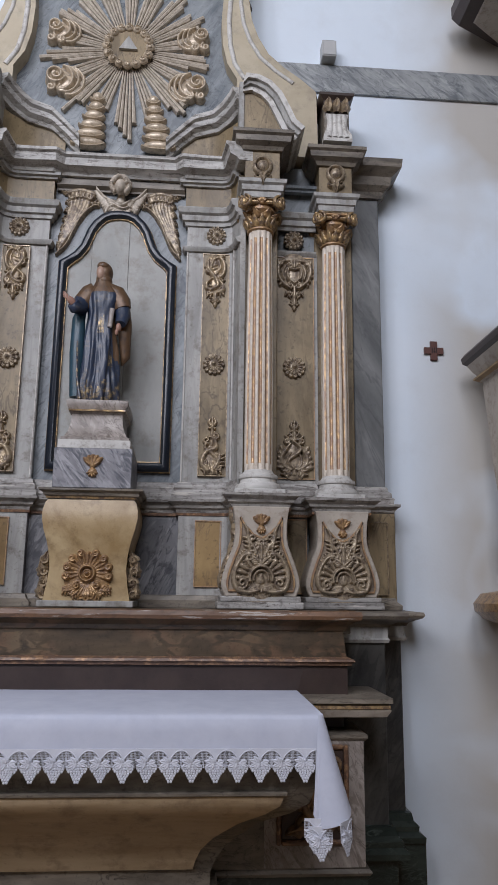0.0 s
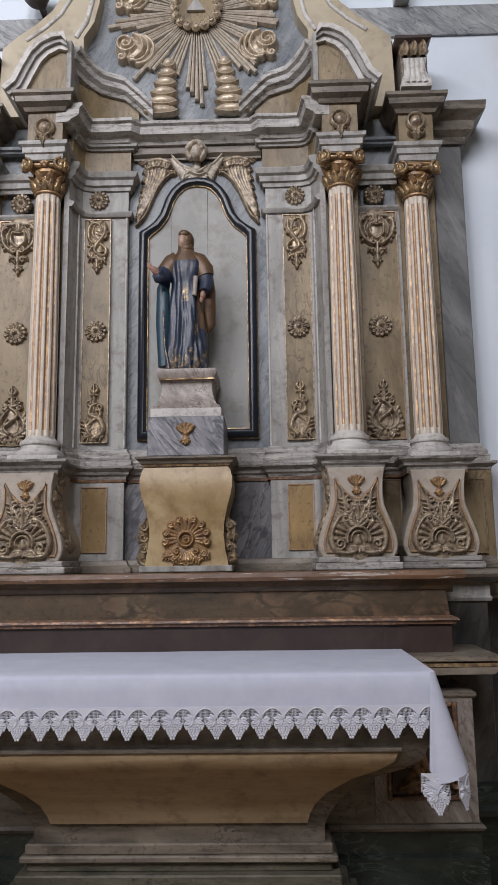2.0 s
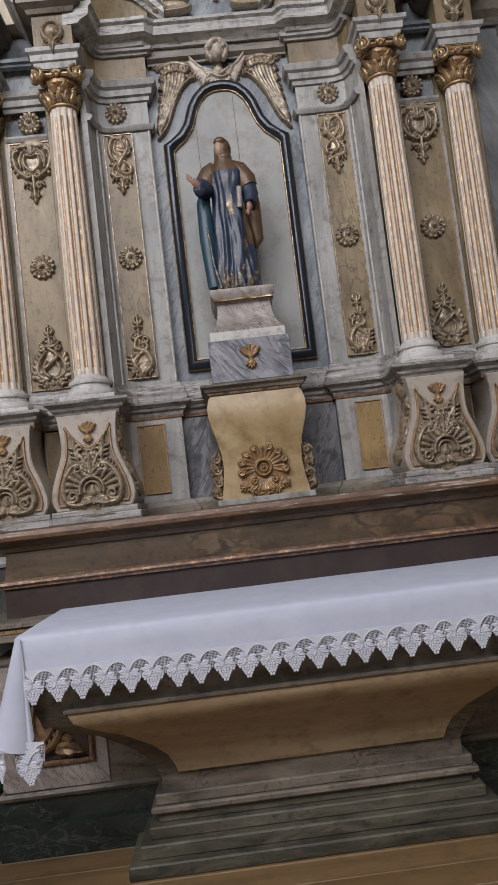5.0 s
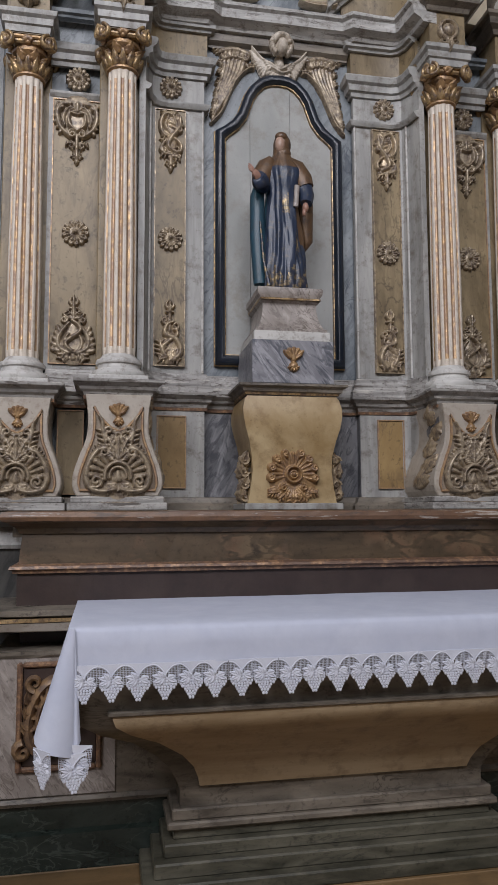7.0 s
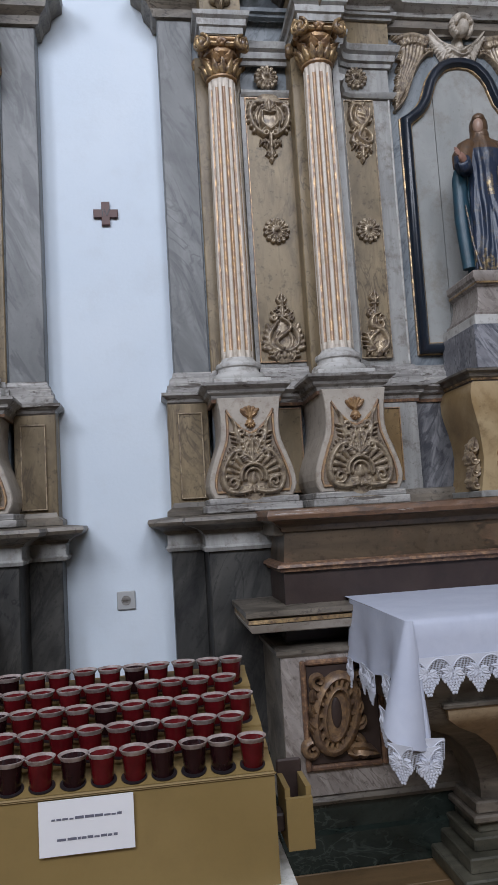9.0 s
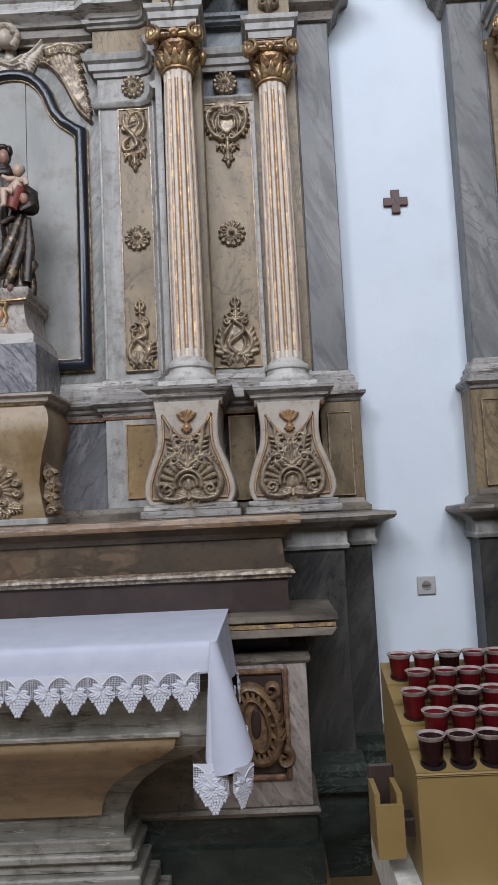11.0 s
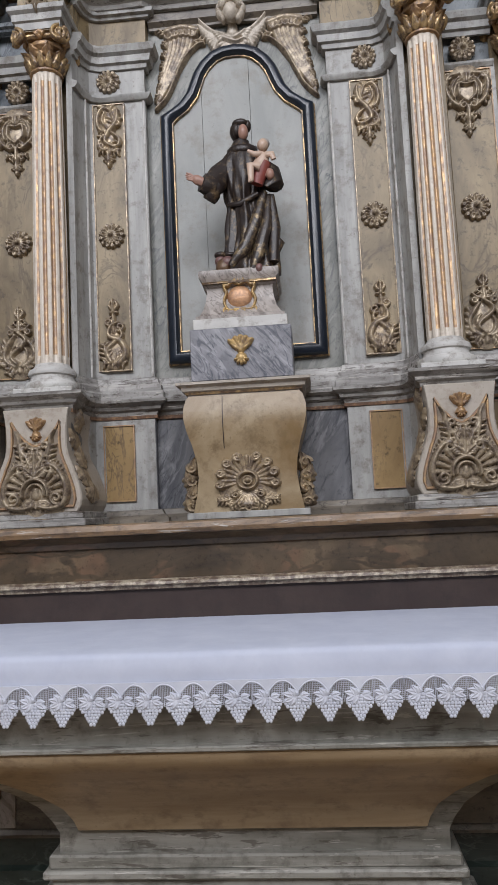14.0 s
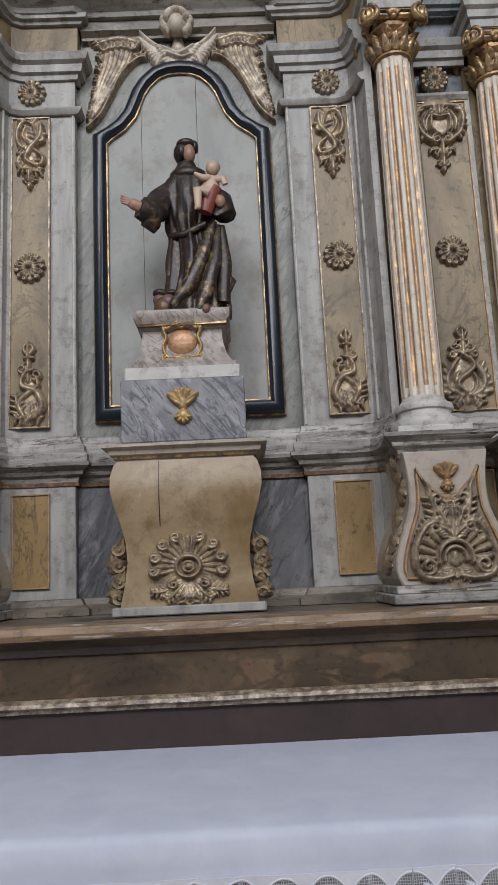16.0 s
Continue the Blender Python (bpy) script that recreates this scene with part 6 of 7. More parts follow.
        arms += [([(x + 0.03 * h, y - 0.01, z + 0.575), (x + 0.010 + 0.07 * h, y - 0.005, z + 0.55), (x + 0.010 + 0.100 * h, y - 0.012, z + 0.505), (x + 0.012 + 0.108 * h, y - 0.02, z + 0.47)], [0.030, 0.040, 0.040, 0.034], 1) for h in (-1, 1)]
        arms += fingers(x - 0.152, y - 0.118, z + 0.487, -0.026, 0.014, 2)
        head = [((x + 0.108, y - 0.068, z + 0.362), (0.015, 0.018, 0.022), 2), ((x + 0.100, y - 0.072, z + 0.338), (0.010, 0.012, 0.016), 2), ((x - 0.004, y - 0.028, z + 0.654), (0.024, 0.024, 0.036), 6), ((x + 0.014, y + 0.004, z + 0.662), (0.043, 0.046, 0.054), 1), ((x + 0.016, y - 0.002, z + 0.618), (0.040, 0.044, 0.034), 1), ((x + 0.004, y - 0.022, z + 0.690), (0.031, 0.026, 0.022), 1)]
        st = figure(rows, ridges, cloth_at, ["robe_blue", "mantle_brown", "skin", "robe_hem", "robe_teal", "pedestal_paint", "pale_skin"], arms, head)
        tagged(st, "painted wooden statue in a dark blue robe with gilded hem", "statue")
    else:
        x, y, z = 0.028, 3.70, 2.445
        rows = [(z, x + 0.008, y, 0.108, 0.075), (z + 0.03, x + 0.006, y, 0.116, 0.084), (z + 0.08, x + 0.018, y, 0.104, 0.078), (z + 0.15, x + 0.024, y, 0.090, 0.070), (z + 0.23, x + 0.018, y, 0.082, 0.064), (z + 0.275, x + 0.010, y, 0.066, 0.054), (z + 0.305, x + 0.008, y, 0.078, 0.062),
                (z + 0.37, x + 0.004, y, 0.076, 0.060), (z + 0.43, x + 0.002, y, 0.088, 0.058), (z + 0.465, x, y, 0.080, 0.052), (z + 0.49, x - 0.002, y, 0.054, 0.046), (z + 0.515, x - 0.002, y, 0.040, 0.040), (z + 0.535, x, y, 0.032, 0.034)]

        def cloth_at(a, f):
            return 3 if -20 < a < 75 and f < 0.42 - 0.003 * abs(a - 30) else 0
        arms = [([(x - 0.04, y, z + 0.455), (x - 0.092, y - 0.02, z + 0.40), (x - 0.108, y - 0.05, z + 0.355), (x - 0.128, y - 0.085, z + 0.335), (x - 0.15, y - 0.10, z + 0.345)], [0.028, 0.036, 0.038, 0.036, 0.030], 0),
                ([(x - 0.108, y - 0.06, z + 0.34), (x - 0.118, y - 0.075, z + 0.30), (x - 0.10, y - 0.06, z + 0.285)], [0.030, 0.026, 0.014], 0),
                ([(x - 0.15, y - 0.10, z + 0.345), (x - 0.170, y - 0.11, z + 0.352), (x - 0.182, y - 0.112, z + 0.358)], [0.014, 0.015, 0.011], 2),
                ([(x + 0.045, y, z + 0.45), (x + 0.110, y - 0.015, z + 0.39), (x + 0.122, y - 0.05, z + 0.335), (x + 0.105, y - 0.085, z + 0.34)], [0.028, 0.034, 0.032, 0.022], 0),
                ([(x + 0.058, y - 0.085, z + 0.325), (x + 0.088, y - 0.085, z + 0.41)], [0.020, 0.026], 4),
                ([(x + 0.085, y - 0.045, z + 0.31), (x + 0.050, y - 0.070, z + 0.20), (x + 0.0, y - 0.082, z + 0.09), (x - 0.055, y - 0.080, z + 0.03)], [0.010, 0.017, 0.020, 0.012], 3),
                ([(x + 0.10, y - 0.035, z + 0.30), (x + 0.088, y - 0.065, z + 0.18), (x + 0.055, y - 0.085, z + 0.07), (x + 0.03, y - 0.085, z + 0.01)], [0.009, 0.017, 0.018, 0.012], 3),
                ([(x + 0.11, y - 0.03, z + 0.30), (x + 0.118, y - 0.05, z + 0.17), (x + 0.108, y - 0.06, z + 0.04)], [0.010, 0.018, 0.016], 0),
                ([(x + 0.105, y - 0.03, z + 0.15), (x + 0.128, y - 0.045, z + 0.11), (x + 0.112, y - 0.055, z + 0.06)], [0.012, 0.020, 0.010], 0),
                ([(x - 0.06, y - 0.03, z + 0.275), (x - 0.01, y - 0.064, z + 0.265), (x + 0.06, y - 0.06, z + 0.30)], [0.007, 0.009, 0.008], 0),
                ([(x + 0.004 + 0.045 * math.cos(t), y + 0.002 + 0.045 * math.sin(t), z + 0.502 + 0.012 * math.sin(t)) for t in [2 * math.pi * i / 16 for i in range(17)]], 0.014, 0),
                ([(x + 0.065, y - 0.09, z + 0.385), (x + 0.085, y - 0.09, z + 0.415), (x + 0.095, y - 0.09, z + 0.44)], [0.020, 0.022, 0.015], 5),
                ([(x + 0.08, y - 0.10, z + 0.435), (x + 0.055, y - 0.115, z + 0.43), (x + 0.032, y - 0.115, z + 0.445)], [0.010, 0.009, 0.006], 5),
                ([(x + 0.10, y - 0.10, z + 0.43), (x + 0.124, y - 0.11, z + 0.425), (x + 0.130, y - 0.11, z + 0.405)], [0.010, 0.010, 0.008], 5),
                ([(x + 0.072, y - 0.11, z + 0.382), (x + 0.040, y - 0.12, z + 0.385), (x + 0.040, y - 0.12, z + 0.325)], [0.015, 0.013, 0.008], 5),
                ([(x + 0.04, y - 0.12, z + 0.328), (x + 0.032, y - 0.13, z + 0.320)], [0.008, 0.005], 5)]
        arms += fingers(x - 0.182, y - 0.112, z + 0.357, -0.030, 0.010, 2) + fingers(x + 0.118, y - 0.088, z + 0.365, -0.036, 0.004, 2)
        head = [((x + 0.112, y - 0.09, z + 0.358), (0.017, 0.017, 0.022), 2), ((x + 0.012, y - 0.027, z + 0.562), (0.0205, 0.023, 0.032), 2), ((x - 0.006, y + 0.004, z + 0.578), (0.038, 0.044, 0.040), 6), ((x + 0.002, y - 0.016, z + 0.600), (0.034, 0.032, 0.018), 6), ((x - 0.014, y - 0.022, z + 0.574), (0.017, 0.022, 0.028), 6), ((x + 0.032, y - 0.012, z + 0.592), (0.012, 0.022, 0.022), 6), ((x + 0.090, y - 0.09, z + 0.472), (0.022, 0.024, 0.025), 5), ((x + 0.094, y - 0.082, z + 0.481), (0.023, 0.023, 0.021), 7),
                ((x - 0.085, y - 0.040, z + 0.035), (0.034, 0.034, 0.038), 1), ((x - 0.070, y - 0.052, z + 0.052), (0.026, 0.022, 0.024), 8), ((x - 0.100, y - 0.03, z + 0.065), (0.022, 0.022, 0.022), 8), ((x - 0.10, y - 0.03, z + 0.088), (0.024, 0.022, 0.014), 0), ((x - 0.06, y - 0.04, z + 0.082), (0.026, 0.022, 0.012), 0), ((x + 0.052, y - 0.085, z + 0.012), (0.016, 0.02, 0.018), 8)]
        st = figure(rows, ridges, cloth_at, ["habit_brown", "mantle_brown", "skin", "habit_gilt", "dull_red", "pale_flesh", "hair", "pedestal_paint", "rose_brown"], arms, head)
        tagged(st, "painted statue in dark gilded brown habit carrying a small figure", "statue")
    # the mesh stands on the pedestal
    st.data.transform(Matrix.Translation((0, -3.70, -2.462 if not second else -fitted(0, 2.462)[1])))
    st.location = (A_X + OFF, 3.70, 2.4625 if not second else fitted(0, 2.462)[1])

    # ---- altar cloth ----
    cloth = thing("altar_cloth", (A_X, 2.95, 1.095), O, "white linen altar cloth with lace border on the altar table", "altar cloth", "altar cloths")
    rng = random.Random(5 + second)

    def end_sheet(u, g):
        """A point of the hanging end: u from the back (0) round the front corner (1), g from the table's edge down to the hem; and the way it faces."""
        turn = radians(90 * min(1.0, max(0.0, (u - 0.68) / 0.16)))
        x, y = (wide, 3.27 - 0.585 * u / 0.68) if u < 0.68 else (wide - 0.02 + 0.02 * math.cos(turn), 2.685 - 0.02 * math.sin(turn))
        x -= 0.022 * g * max(0.0, (u - 0.84) / 0.16)
        out = g * (0.012 + 0.085 * math.exp(-((u - 0.73) / 0.10) ** 2)) + g ** 1.3 * 0.013 * math.sin(21 * u + 0.8)
        drop = 0.205 + 0.012 * math.sin(8 * u) + 0.15 / (1 + math.exp((0.66 - u) / 0.045)) - 0.05 * max(0.0, (u - 0.84) / 0.16)
        return x + out * math.cos(turn), y - out * math.sin(turn), 1.0965 - drop * g, math.degrees(turn)

    bm = bmesh.new()
    NX, wide = 60, 0.948
    col_pts = [(3.343, 1.0985), (3.2, 1.098), (3.0, 1.098), (2.8, 1.097), (2.70, 1.0965), (2.682, 1.092), (2.673, 1.08), (2.67, 1.04), (2.668, 1.01), (2.667, 0.985 + 0.030 * second)]
    grid = []
    for i in range(NX + 1):
        u = -wide + 2 * wide * i / NX
        row = []
        for j, (y, z) in enumerate(col_pts):
            wob = noise.noise(Vector((u * 3.0, j * 0.5, second * 7.0)))
            row.append(bm.verts.new((u, y - (0.008 * max(0, wob) * (j > 5)), z + 0.0012 * wob)))
        grid.append(row)
    for a, b in zip(grid, grid[1:]):
        for j in range(len(col_pts) - 1):
            bm.faces.new((a[j], b[j], b[j + 1], a[j + 1]))
    part("linen", bm, "linen", cloth, "white linen sheet", 60)
    for s in (-1, 1):
        # hanging end: deepest at the front corner, where it folds to a point
        bm = bmesh.new()
        grid = []
        for i in range(61):
            row = []
            for j in range(13):
                x, y, z, _ = end_sheet(i / 60, j / 12)
                row.append(bm.verts.new((s * x, y, z)))
            grid.append(row)
        for a, b in zip(grid, grid[1:]):
            for j in range(12):
                bm.faces.new((a[j], b[j], b[j + 1], a[j + 1]))
        part("hanging_end", bm, "linen", cloth, "linen end hanging over the table's side", 80)

    def lace_mesh():
        """One repeat of crochet: a linen tooth between two net arches, above a leaf and a bunch of grapes."""
        bm = bmesh.new()
        w = 0.0394

        def edge(x):
            """Lower edge of the linen: it rises in an arch towards the joints."""
            d = (w - abs(x)) / w
            return 0.010 - 0.030 * max(0.0, d) ** 2.2
        xs = [-w + 2 * w * i / 16 for i in range(17)]
        prism(bm, [(-w, 0.016)] + [(w, 0.016)] + [(x, edge(x)) for x in reversed(xs)], -0.0012, 0.0012)
        tube(bm, [(x, -0.001, edge(x)) for x in xs], 0.0021, 0.0026, 6)
        for i in range(19):
            x = -w + 2 * w * i / 18
            low = -0.045 - 0.006 * max(0.0, 1 - abs(x) / w)
            box(bm, x - 0.0006, x + 0.0006, -0.0006, 0.0006, low, edge(x))
        for i in range(11):
            z = 0.006 - 0.005 * i
            d = min(1.0, max(0.0, (0.010 - z) / 0.030)) ** (1 / 2.2)
            for h in (-1, 1):
                box(bm, *sorted((h * w, h * w * (1 - d))), -0.0005, 0.0005, z - 0.0005, z + 0.0005)
        # leaf of five fingers
        for a, ln in ((205, 0.033), (165, 0.034), (130, 0.028), (95, 0.018), (240, 0.026), (15, 0.024), (-25, 0.028)):
            leaf(bm, -0.006 if a > 90 else 0.008, -0.002, -0.030, a, ln, 0.0078, 0.004, 1)
        # grapes
        for k, (z, count) in enumerate(((-0.032, 6), (-0.040, 8), (-0.048, 8), (-0.056, 7), (-0.064, 5), (-0.072, 4), (-0.080, 3), (-0.088, 2))):
            for i in range(count):
                x = 0.0088 * (i - (count - 1) / 2)
                blob(bm, (x, -0.0015, z + rng.uniform(-0.001, 0.001)), (0.0050, 0.0034, 0.0052), 6, 5)
        bmesh.ops.recalc_face_normals(bm, faces=bm.faces)
        me = bpy.data.meshes.new("lace_scallop")
        bm.to_mesh(me)
        bm.free()
        me.materials.append(M["lace"])
        return me

    lm = lace_mesh()
    for i in range(24):
        u = -0.905 + 0.0772 * i + (0.009 if i else 0.007)
        ob = hang("lace_scallop", lm, cloth, "", (u + rng.uniform(-0.002, 0.002), 2.664 + rng.uniform(-0.003, 0.002), 0.973 + 0.03 * second))
        ob.rotation_euler = (radians(rng.uniform(-4, 2)), radians(rng.uniform(-1.2, 1.2)), radians(rng.uniform(-3, 3)))
    for s in (-1, 1):
        for i in range(10):
            x, y, z, turn = end_sheet((i + 0.5) / 10, 1.0)
            x, z = fitted(x, z)
            ob = hang("lace_scallop", lm, cloth, "", (s * (x + 0.003 * math.cos(radians(turn))), y - 0.003 * math.sin(radians(turn)), z - 0.008))
            ob.rotation_euler = (radians(rng.uniform(-4, 4)), radians(rng.uniform(-5, 5)), radians(s * (90 - turn)))


A_X, B_X = -0.477, -4.115
build_altar(A_X, False)
FIT["x"] = [(0, 0), (0.331, 0.354), (0.40, 0.43), (0.56, 0.593), (0.80, 0.822), (1.01, 1.03), (1.235, 1.25), (1.53, 1.54), (2, 2.01)]
FIT["z"] = [(0, 0), (0.5, 0.51), (0.9, 0.9), (1.095, 1.09), (1.44, 1.432), (1.60, 1.58), (2.0, 1.972), (2.2, 2.185), (2.757, 2.735), (3.54, 3.483), (3.75, 3.69), (6, 5.93)]
build_altar(B_X, True)
FIT["x"] = None


# ---- votive candle box ----
BX0, BX1, BY0, BY1 = -2.70, -1.905, 2.22, 2.66
box_thing = thing("candle_box", (-2.3, 2.44, 0.64), (0, 0, 0), "beige painted votive candle box with stepped rows of holes", "candle box")
body = bmesh.new()
side = [(BY0, 0.64), (BY1, 0.64), (BY1, 1.016)]
for k in range(5):
    z = 1.004 - 0.0265 * k
    y1 = BY1 - 0.02 - 0.086 * k
    side += [(y1, z), (y1 - 0.086 if k < 4 else BY0, z - 0.0215)]
vs0 = [body.verts.new((BX0, y, z)) for y, z in side]
vs1 = [body.verts.new((BX1, y, z)) for y, z in side]
for i in range(len(side)):
    body.faces.new((vs0[i], vs0[(i + 1) % len(side)], vs1[(i + 1) % len(side)], vs1[i]))
body.faces.new(vs0)
body.faces.new(vs1[::-1])
part("box_body", body, "beige", box_thing, "beige painted stepped box")
part("front_lip", B(BX0 - 0.004, BX1 + 0.004, BY0 - 0.006, BY0 + 0.0, 0.868, 0.876), "beige", box_thing)
rng = random.Random(3)
hole_me = bpy.data.meshes.new("hole_edge")
hb = shift(lathe(bmesh.new(), 0, 0, [(0.028, -0.001), (0.028, 0.0006), (0.025, 0.0006)], 20), pose(0, 0, 0, 14) @ Matrix.Translation((0, -0.004, 0)))
hb.to_mesh(hole_me)
hb.free()
hole_me.materials.append(M["numeral"])
cup = lathe(bmesh.new(), 0, 0, [(0.020, 0.0), (0.0225, 0.004), (0.0275, 0.066), (0.0282, 0.069), (0.026, 0.069), (0.023, 0.055)], 18)
bmesh.ops.recalc_face_normals(cup, faces=cup.faces)
for f in cup.faces:
    f.smooth = True
cup_me = bpy.data.meshes.new("votive_cup")
cup.to_mesh(cup_me)
cup.free()
cup_me.materials.append(M["red"])
cup_dark = cup_me.copy()
cup_dark.materials[0] = M["red_dark"]
rim = bmesh.new()
lathe(rim, 0, 0, [(0.0265, 0.062), (0.0290, 0.066), (0.0322, 0.0715), (0.0330, 0.0738), (0.0318, 0.0742), (0.0285, 0.0715), (0.026, 0.069)], 20)
for f in [f for f in rim.faces if len(f.verts) > 4]:
    rim.faces.remove(f)
rim_me = bpy.data.meshes.new("rim")
bmesh.ops.recalc_face_normals(rim, faces=rim.faces)
rim.to_mesh(rim_me)
rim.free()
rim_me.materials.append(M["clear_rim"])
for k in range(5):
    z = 1.004 - 0.0265 * k - 0.026
    y = BY1 - 0.02 - 0.086 * k - 0.045
    for i in range(12 if k % 2 == 0 else 11):
        x = BX0 + 0.042 + 0.0645 * i + (0.032 if k % 2 else 0)
        dark = rng.random() < (0.1 if k < 4 else 0.4)
        c = new("votive_candle")
        c.location = (x + rng.uniform(-0.003, 0.003), y + rng.uniform(-0.003, 0.003), z)
        tagged(c, "dark spent red votive candle in the candle box" if dark else "red votive candle with clear rim in the candle box", "candle", "votive candles")
        hang("hole", hole_me, box_thing, "", (x, y, z + 0.0152))
        hang("cup", cup_dark if dark else cup_me, c)
        hang("rim", rim_me, c)
note = tagged(part("paper_note", B(-2.404, -2.209, BY0 - 0.009, BY0 - 0.0065, 0.756, 0.866, bevel=0), "paper"), "white paper note taped to the candle box", "note")
for z, w in ((0.826, 0.14), (0.785, 0.12)):
    bm = bmesh.new()
    x = -2.308 - w / 2
    while x < -2.308 + w / 2:
        l = rng.uniform(0.006, 0.02)
        box(bm, x, x + l, BY0 - 0.0098, BY0 - 0.009, z, z + rng.uniform(0.003, 0.0055))
        x += l + rng.uniform(0.001, 0.003)
    part("writing_bar", bm, "ink", note)
def coin_box(x):
    coin = thing("coin_box", (x, 2.31, 0.69), (x, 0, 0), "small open beige box fixed beside the candle box", "coin box", "coin boxes")
    bm = bmesh.new()
    for c in ((-0.03, 0.03, 2.25, 2.262, 0.69, 0.80), (-0.03, -0.018, 2.262, 2.36, 0.69, 0.82), (0.018, 0.03, 2.262, 2.36, 0.69, 0.82), (-0.018, 0.018, 2.262, 2.36, 0.69, 0.702)):
        box(bm, *c)
    part("back_plate", B(-0.03, 0.03, 2.361, 2.372, 0.69, 0.85), "umber", coin)
    part("coin_body", bm, "beige", coin)
    part("bracket", B(*sorted((0.03 * (1 if x < -2.3 else -1), 0.06 * (1 if x < -2.3 else -1))), 2.28, 2.33, 0.72, 0.76), "umber", coin)


coin_box(-1.848)
coin_box(-2.757)
stand = thing("candle_table", (-2.3, 2.45, FLOOR), (0, 0, 0), "small table with a white patterned cloth under the candle box", "table")
part("table_board", B(-2.745, -1.875, 2.2, 2.68, 0.60, 0.636), "wood", stand)
bm = bmesh.new()
box(bm, -2.75, -1.87, 2.19, 2.69, 0.50, 0.6395)
part("table_skirt", bm, "linen_pattern", stand, "white patterned cloth")
for x in (-2.72, -1.90):
    for y in (2.23, 2.65):
        part("leg", B(x - 0.02, x + 0.02, y - 0.02, y + 0.02, FLOOR, 0.60), "wood", stand)


# ---- small things on the wall ----
def wall_cross(x, z, numeral, label):
    pts = [(-0.02, 0.058), (0.02, 0.058), (0.02, 0.02), (0.058, 0.02), (0.058, -0.02), (0.02, -0.02), (0.02, -0.058), (-0.02, -0.058), (-0.02, -0.02), (-0.058, -0.02), (-0.058, 0.02), (-0.02, 0.02)]
    c = thing("wall_cross", (x, WALL - 0.01, z), (x, 0, z), label, "cross", "wall crosses")
    part("cross_board", prism(bmesh.new(), pts, WALL - 0.018, WALL - 0.001, 0.002), "dark_red", c)
    t = bpy.data.curves.new("numeral", "FONT")
    t.body, t.size, t.extrude, t.align_x, t.align_y = numeral, 0.05, 0.0015, "CENTER", "CENTER"
    ob = bpy.data.objects.new("numeral", t)
    me = bpy.data.meshes.new_from_object(ob)
    bpy.data.objects.remove(ob)
    me.materials.append(M["numeral"])
    num = hang("numeral", me, c, "", (0, WALL - 0.0195, 0))
    num.rotation_euler = (radians(90), 0, 0)
    return c


wall_cross(-2.288, 2.912, "IV", "small dark red cross with a numeral on the white wall")
wall_cross(1.392, 2.943, "III", "small dark red cross with a numeral on the white wall")
socket = thing("wall_socket", (-2.268, WALL - 0.01, 1.07), (-2.268, 0, 1.07), "grey electrical socket on the white wall", "socket")
plate = part("plate", B(-0.042, 0.042, WALL - 0.012, WALL - 0.001, -0.042, 0.042), "socket_grey", socket)
part("well", lathe(bmesh.new(), 0, 0, [(0.022, 0), (0.022, 0.002), (0.017, 0.002), (0.016, 0.001)], 20), "grime", plate).matrix_local = Matrix.Translation((0, WALL - 0.0125, 0)) @ pose(0, 0, 0, 90)
wbox = thing("junction_box", (0.77, WALL - 0.05, 4.846), (0, 0, 0), "grey metal box on top of the marbled wall band", "box")
part("case", B(0.725, 0.815, WALL - 0.10, WALL - 0.001, 4.846, 4.96), "socket_grey", wbox)
part("case_lid", B(0.73, 0.81, WALL - 0.104, WALL - 0.10, 4.852, 4.954), "socket_grey", wbox)


# ---- pulpit ----
def octagon(r, cx, cy, turn=22.5):
    return [(cx + r * math.cos(radians(turn + 45 * i)), cy + r * math.sin(radians(turn + 45 * i))) for i in range(8)]


def octo(bm, rows, cx, cy):
    rings = [[bm.verts.new((x, min(y, WALL - 0.002), z)) for x, y in octagon(r, cx, cy)] for r, z in rows]
    for a, b in zip(rings, rings[1:]):
        for i in range(8):
            bm.faces.new((a[i], a[(i + 1) % 8], b[(i + 1) % 8], b[i]))
    bm.faces.new(rings[0][::-1])
    bm.faces.new(rings[-1])
    return bm


PX, PY = 2.155, 3.62
pulpit = thing("pulpit", (PX, WALL - 0.1, 1.3), (0, 0, 0), "painted wooden pulpit with gilded carving on the white wall", "pulpit")
part("parapet", octo(bmesh.new(), [(0.515, 1.72), (0.565, 2.2), (0.60, 2.70)], PX, PY), "pale_warm", pulpit, "pale ochre panelled parapet")
part("rim_cove", octo(bmesh.new(), [(0.60, 2.70), (0.64, 2.72), (0.625, 2.735), (0.65, 2.76), (0.68, 2.80)], PX, PY), "pale_warm", pulpit, "pale coved moulding")
part("rim", octo(bmesh.new(), [(0.68, 2.80), (0.705, 2.815), (0.71, 2.845), (0.69, 2.87)], PX, PY), "umber", pulpit, "dark moulded rim")
part("rim_line", octo(bmesh.new(), [(0.60, 2.705), (0.648, 2.712), (0.65, 2.722), (0.60, 2.728)], PX, PY), "ochre", pulpit, "ochre line")
part("foot_moulding", octo(bmesh.new(), [(0.46, 1.54), (0.53, 1.57), (0.48, 1.63), (0.53, 1.69), (0.50, 1.73)], PX, PY), "greybrown", pulpit)
part("bulb", lathe(bmesh.new(), PX, PY, [(0.25, 1.30), (0.5, 1.35), (0.66, 1.40), (0.705, 1.44), (0.71, 1.48), (0.67, 1.53), (0.58, 1.545), (0.44, 1.55)], 32), "bronze", pulpit, "gilded bulb moulding", 40)
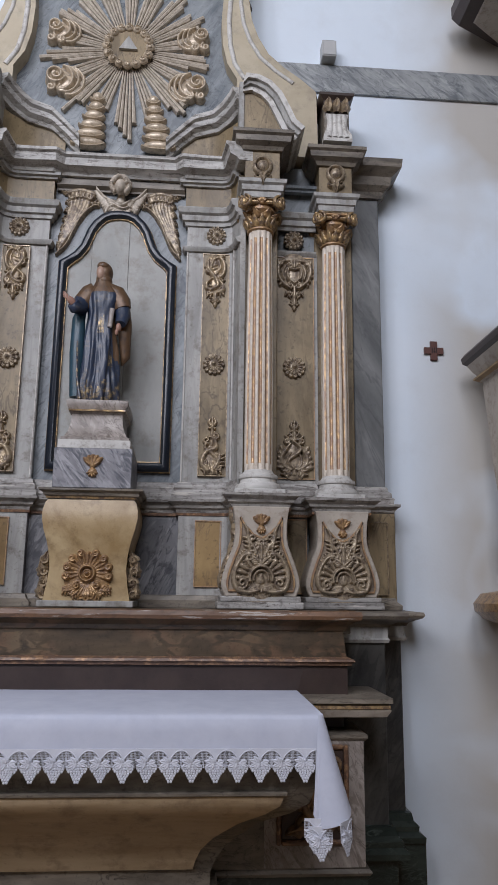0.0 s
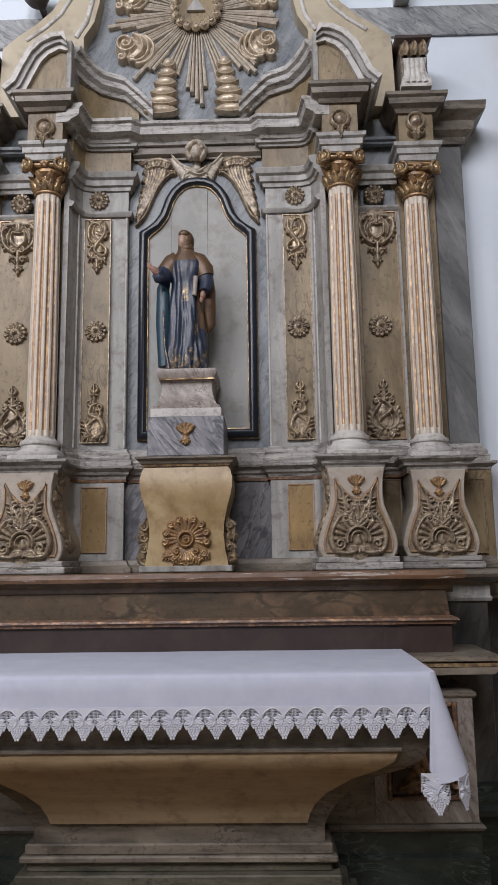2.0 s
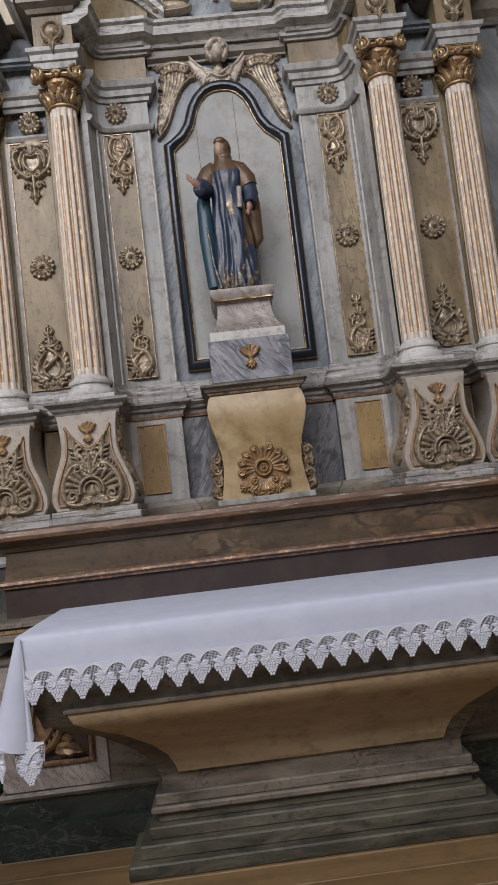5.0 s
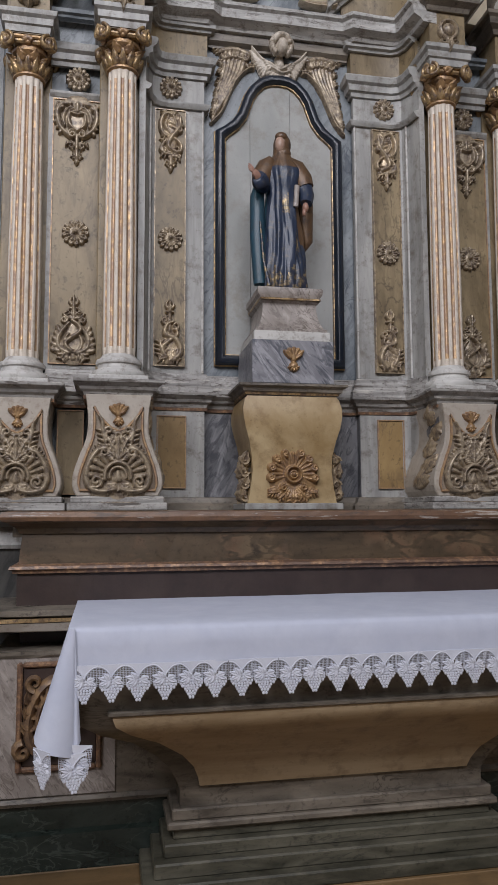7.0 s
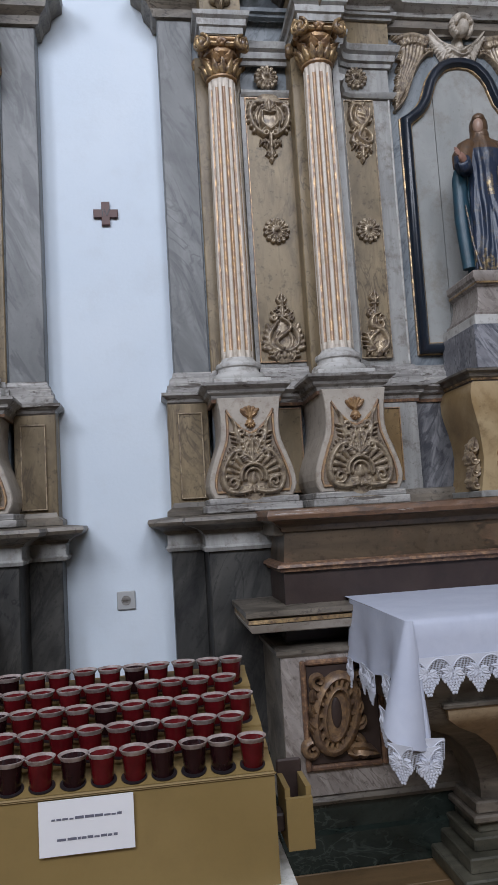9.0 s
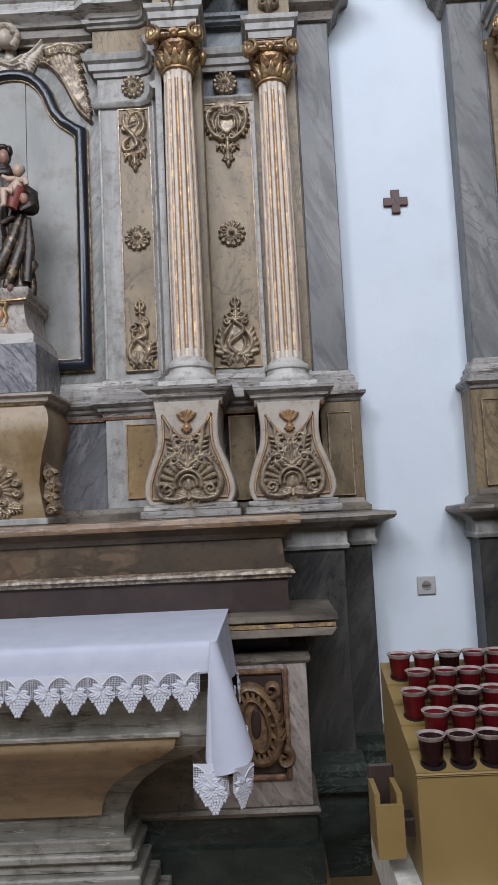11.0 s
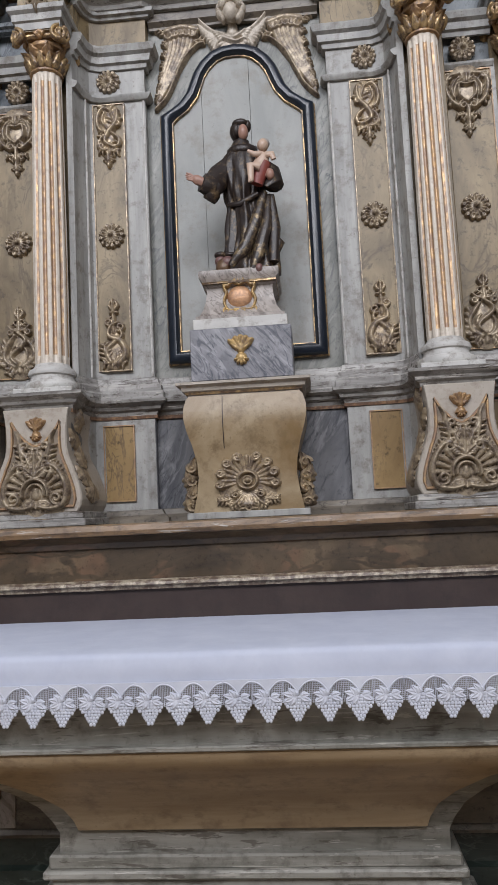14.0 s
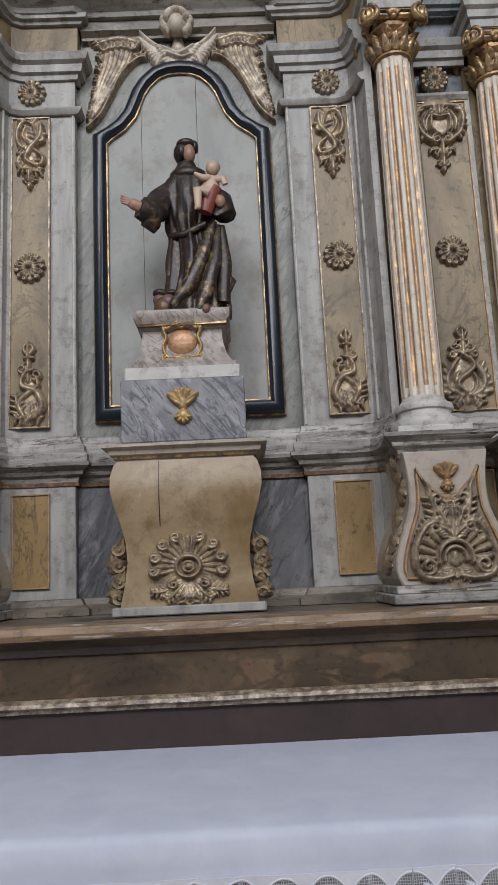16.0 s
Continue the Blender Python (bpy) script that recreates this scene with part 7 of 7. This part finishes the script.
part("stem", lathe(bmesh.new(), PX, PY, [(0.05, 0.95), (0.12, 1.05), (0.2, 1.2), (0.26, 1.31)], 20), "greybrown", pulpit, smooth=40)
for i in range(8):
    a = radians(45 * i)
    p = Vector((PX + 0.51 * math.cos(a), PY + 0.51 * math.sin(a), 2.17))
    if p.y > WALL - 0.1:
        continue
    bm = bmesh.new()
    for h in (-1, 1):
        tube(bm, [(h * (0.07 + 0.04 * math.sin(3 * math.pi * f)), 0, -0.3 + 0.62 * f) for f in [k / 14 for k in range(15)]], taper(15, 0.012, 0.022, 0.012), 0.03)
        leaf(bm, h * 0.04, 0, 0.12, 90 - h * 30, 0.18, 0.04, 0.03, 3, h * 0.5)
    leaf(bm, 0, 0, -0.2, 90, 0.3, 0.05, 0.03, 3)
    shift(bm, Matrix.Translation(p) @ pose(0, 0, 0, -4, 0, 45 * i + 90))
    part("carved_panel", bm, "bronze", pulpit, smooth=60)
board = thing("sounding_board", (PX, WALL - 0.1, 5.05), (0, 0, 0), "dark moulded wooden sounding board above the pulpit", "canopy")
part("canopy", octo(bmesh.new(), [(0.60, 5.06), (0.66, 5.06), (0.70, 5.12), (0.70, 5.20), (0.5, 5.36)], PX + 0.04, PY), "umber", board)
part("soffit", octo(bmesh.new(), [(0.56, 5.052), (0.57, 5.059)], PX + 0.04, PY), "pale_warm", board)


# ---- floodlight beside the attic ----
flood = thing("floodlight", (-1.44, WALL - 0.08, 4.846), (-1.44, WALL - 0.16, 4.93), "black spotlight with a round glass standing on the wall band", "spotlight")
part("housing", shift(lathe(bmesh.new(), 0, 0, [(0.05, -0.10), (0.07, -0.08), (0.085, 0.0), (0.09, 0.03), (0.082, 0.03)], 24), pose(0, 0, 0, 75, 0, 25)), "umber", flood, smooth=40)
part("lens", shift(lathe(bmesh.new(), 0, 0, [(0.078, 0.02), (0.06, 0.027), (0.03, 0.03)], 24), pose(0, 0, 0, 75, 0, 25)), "lens", flood, smooth=40)
part("bracket", B(-0.01, 0.01, 0.0, 0.16, -0.085, -0.02), "umber", flood)
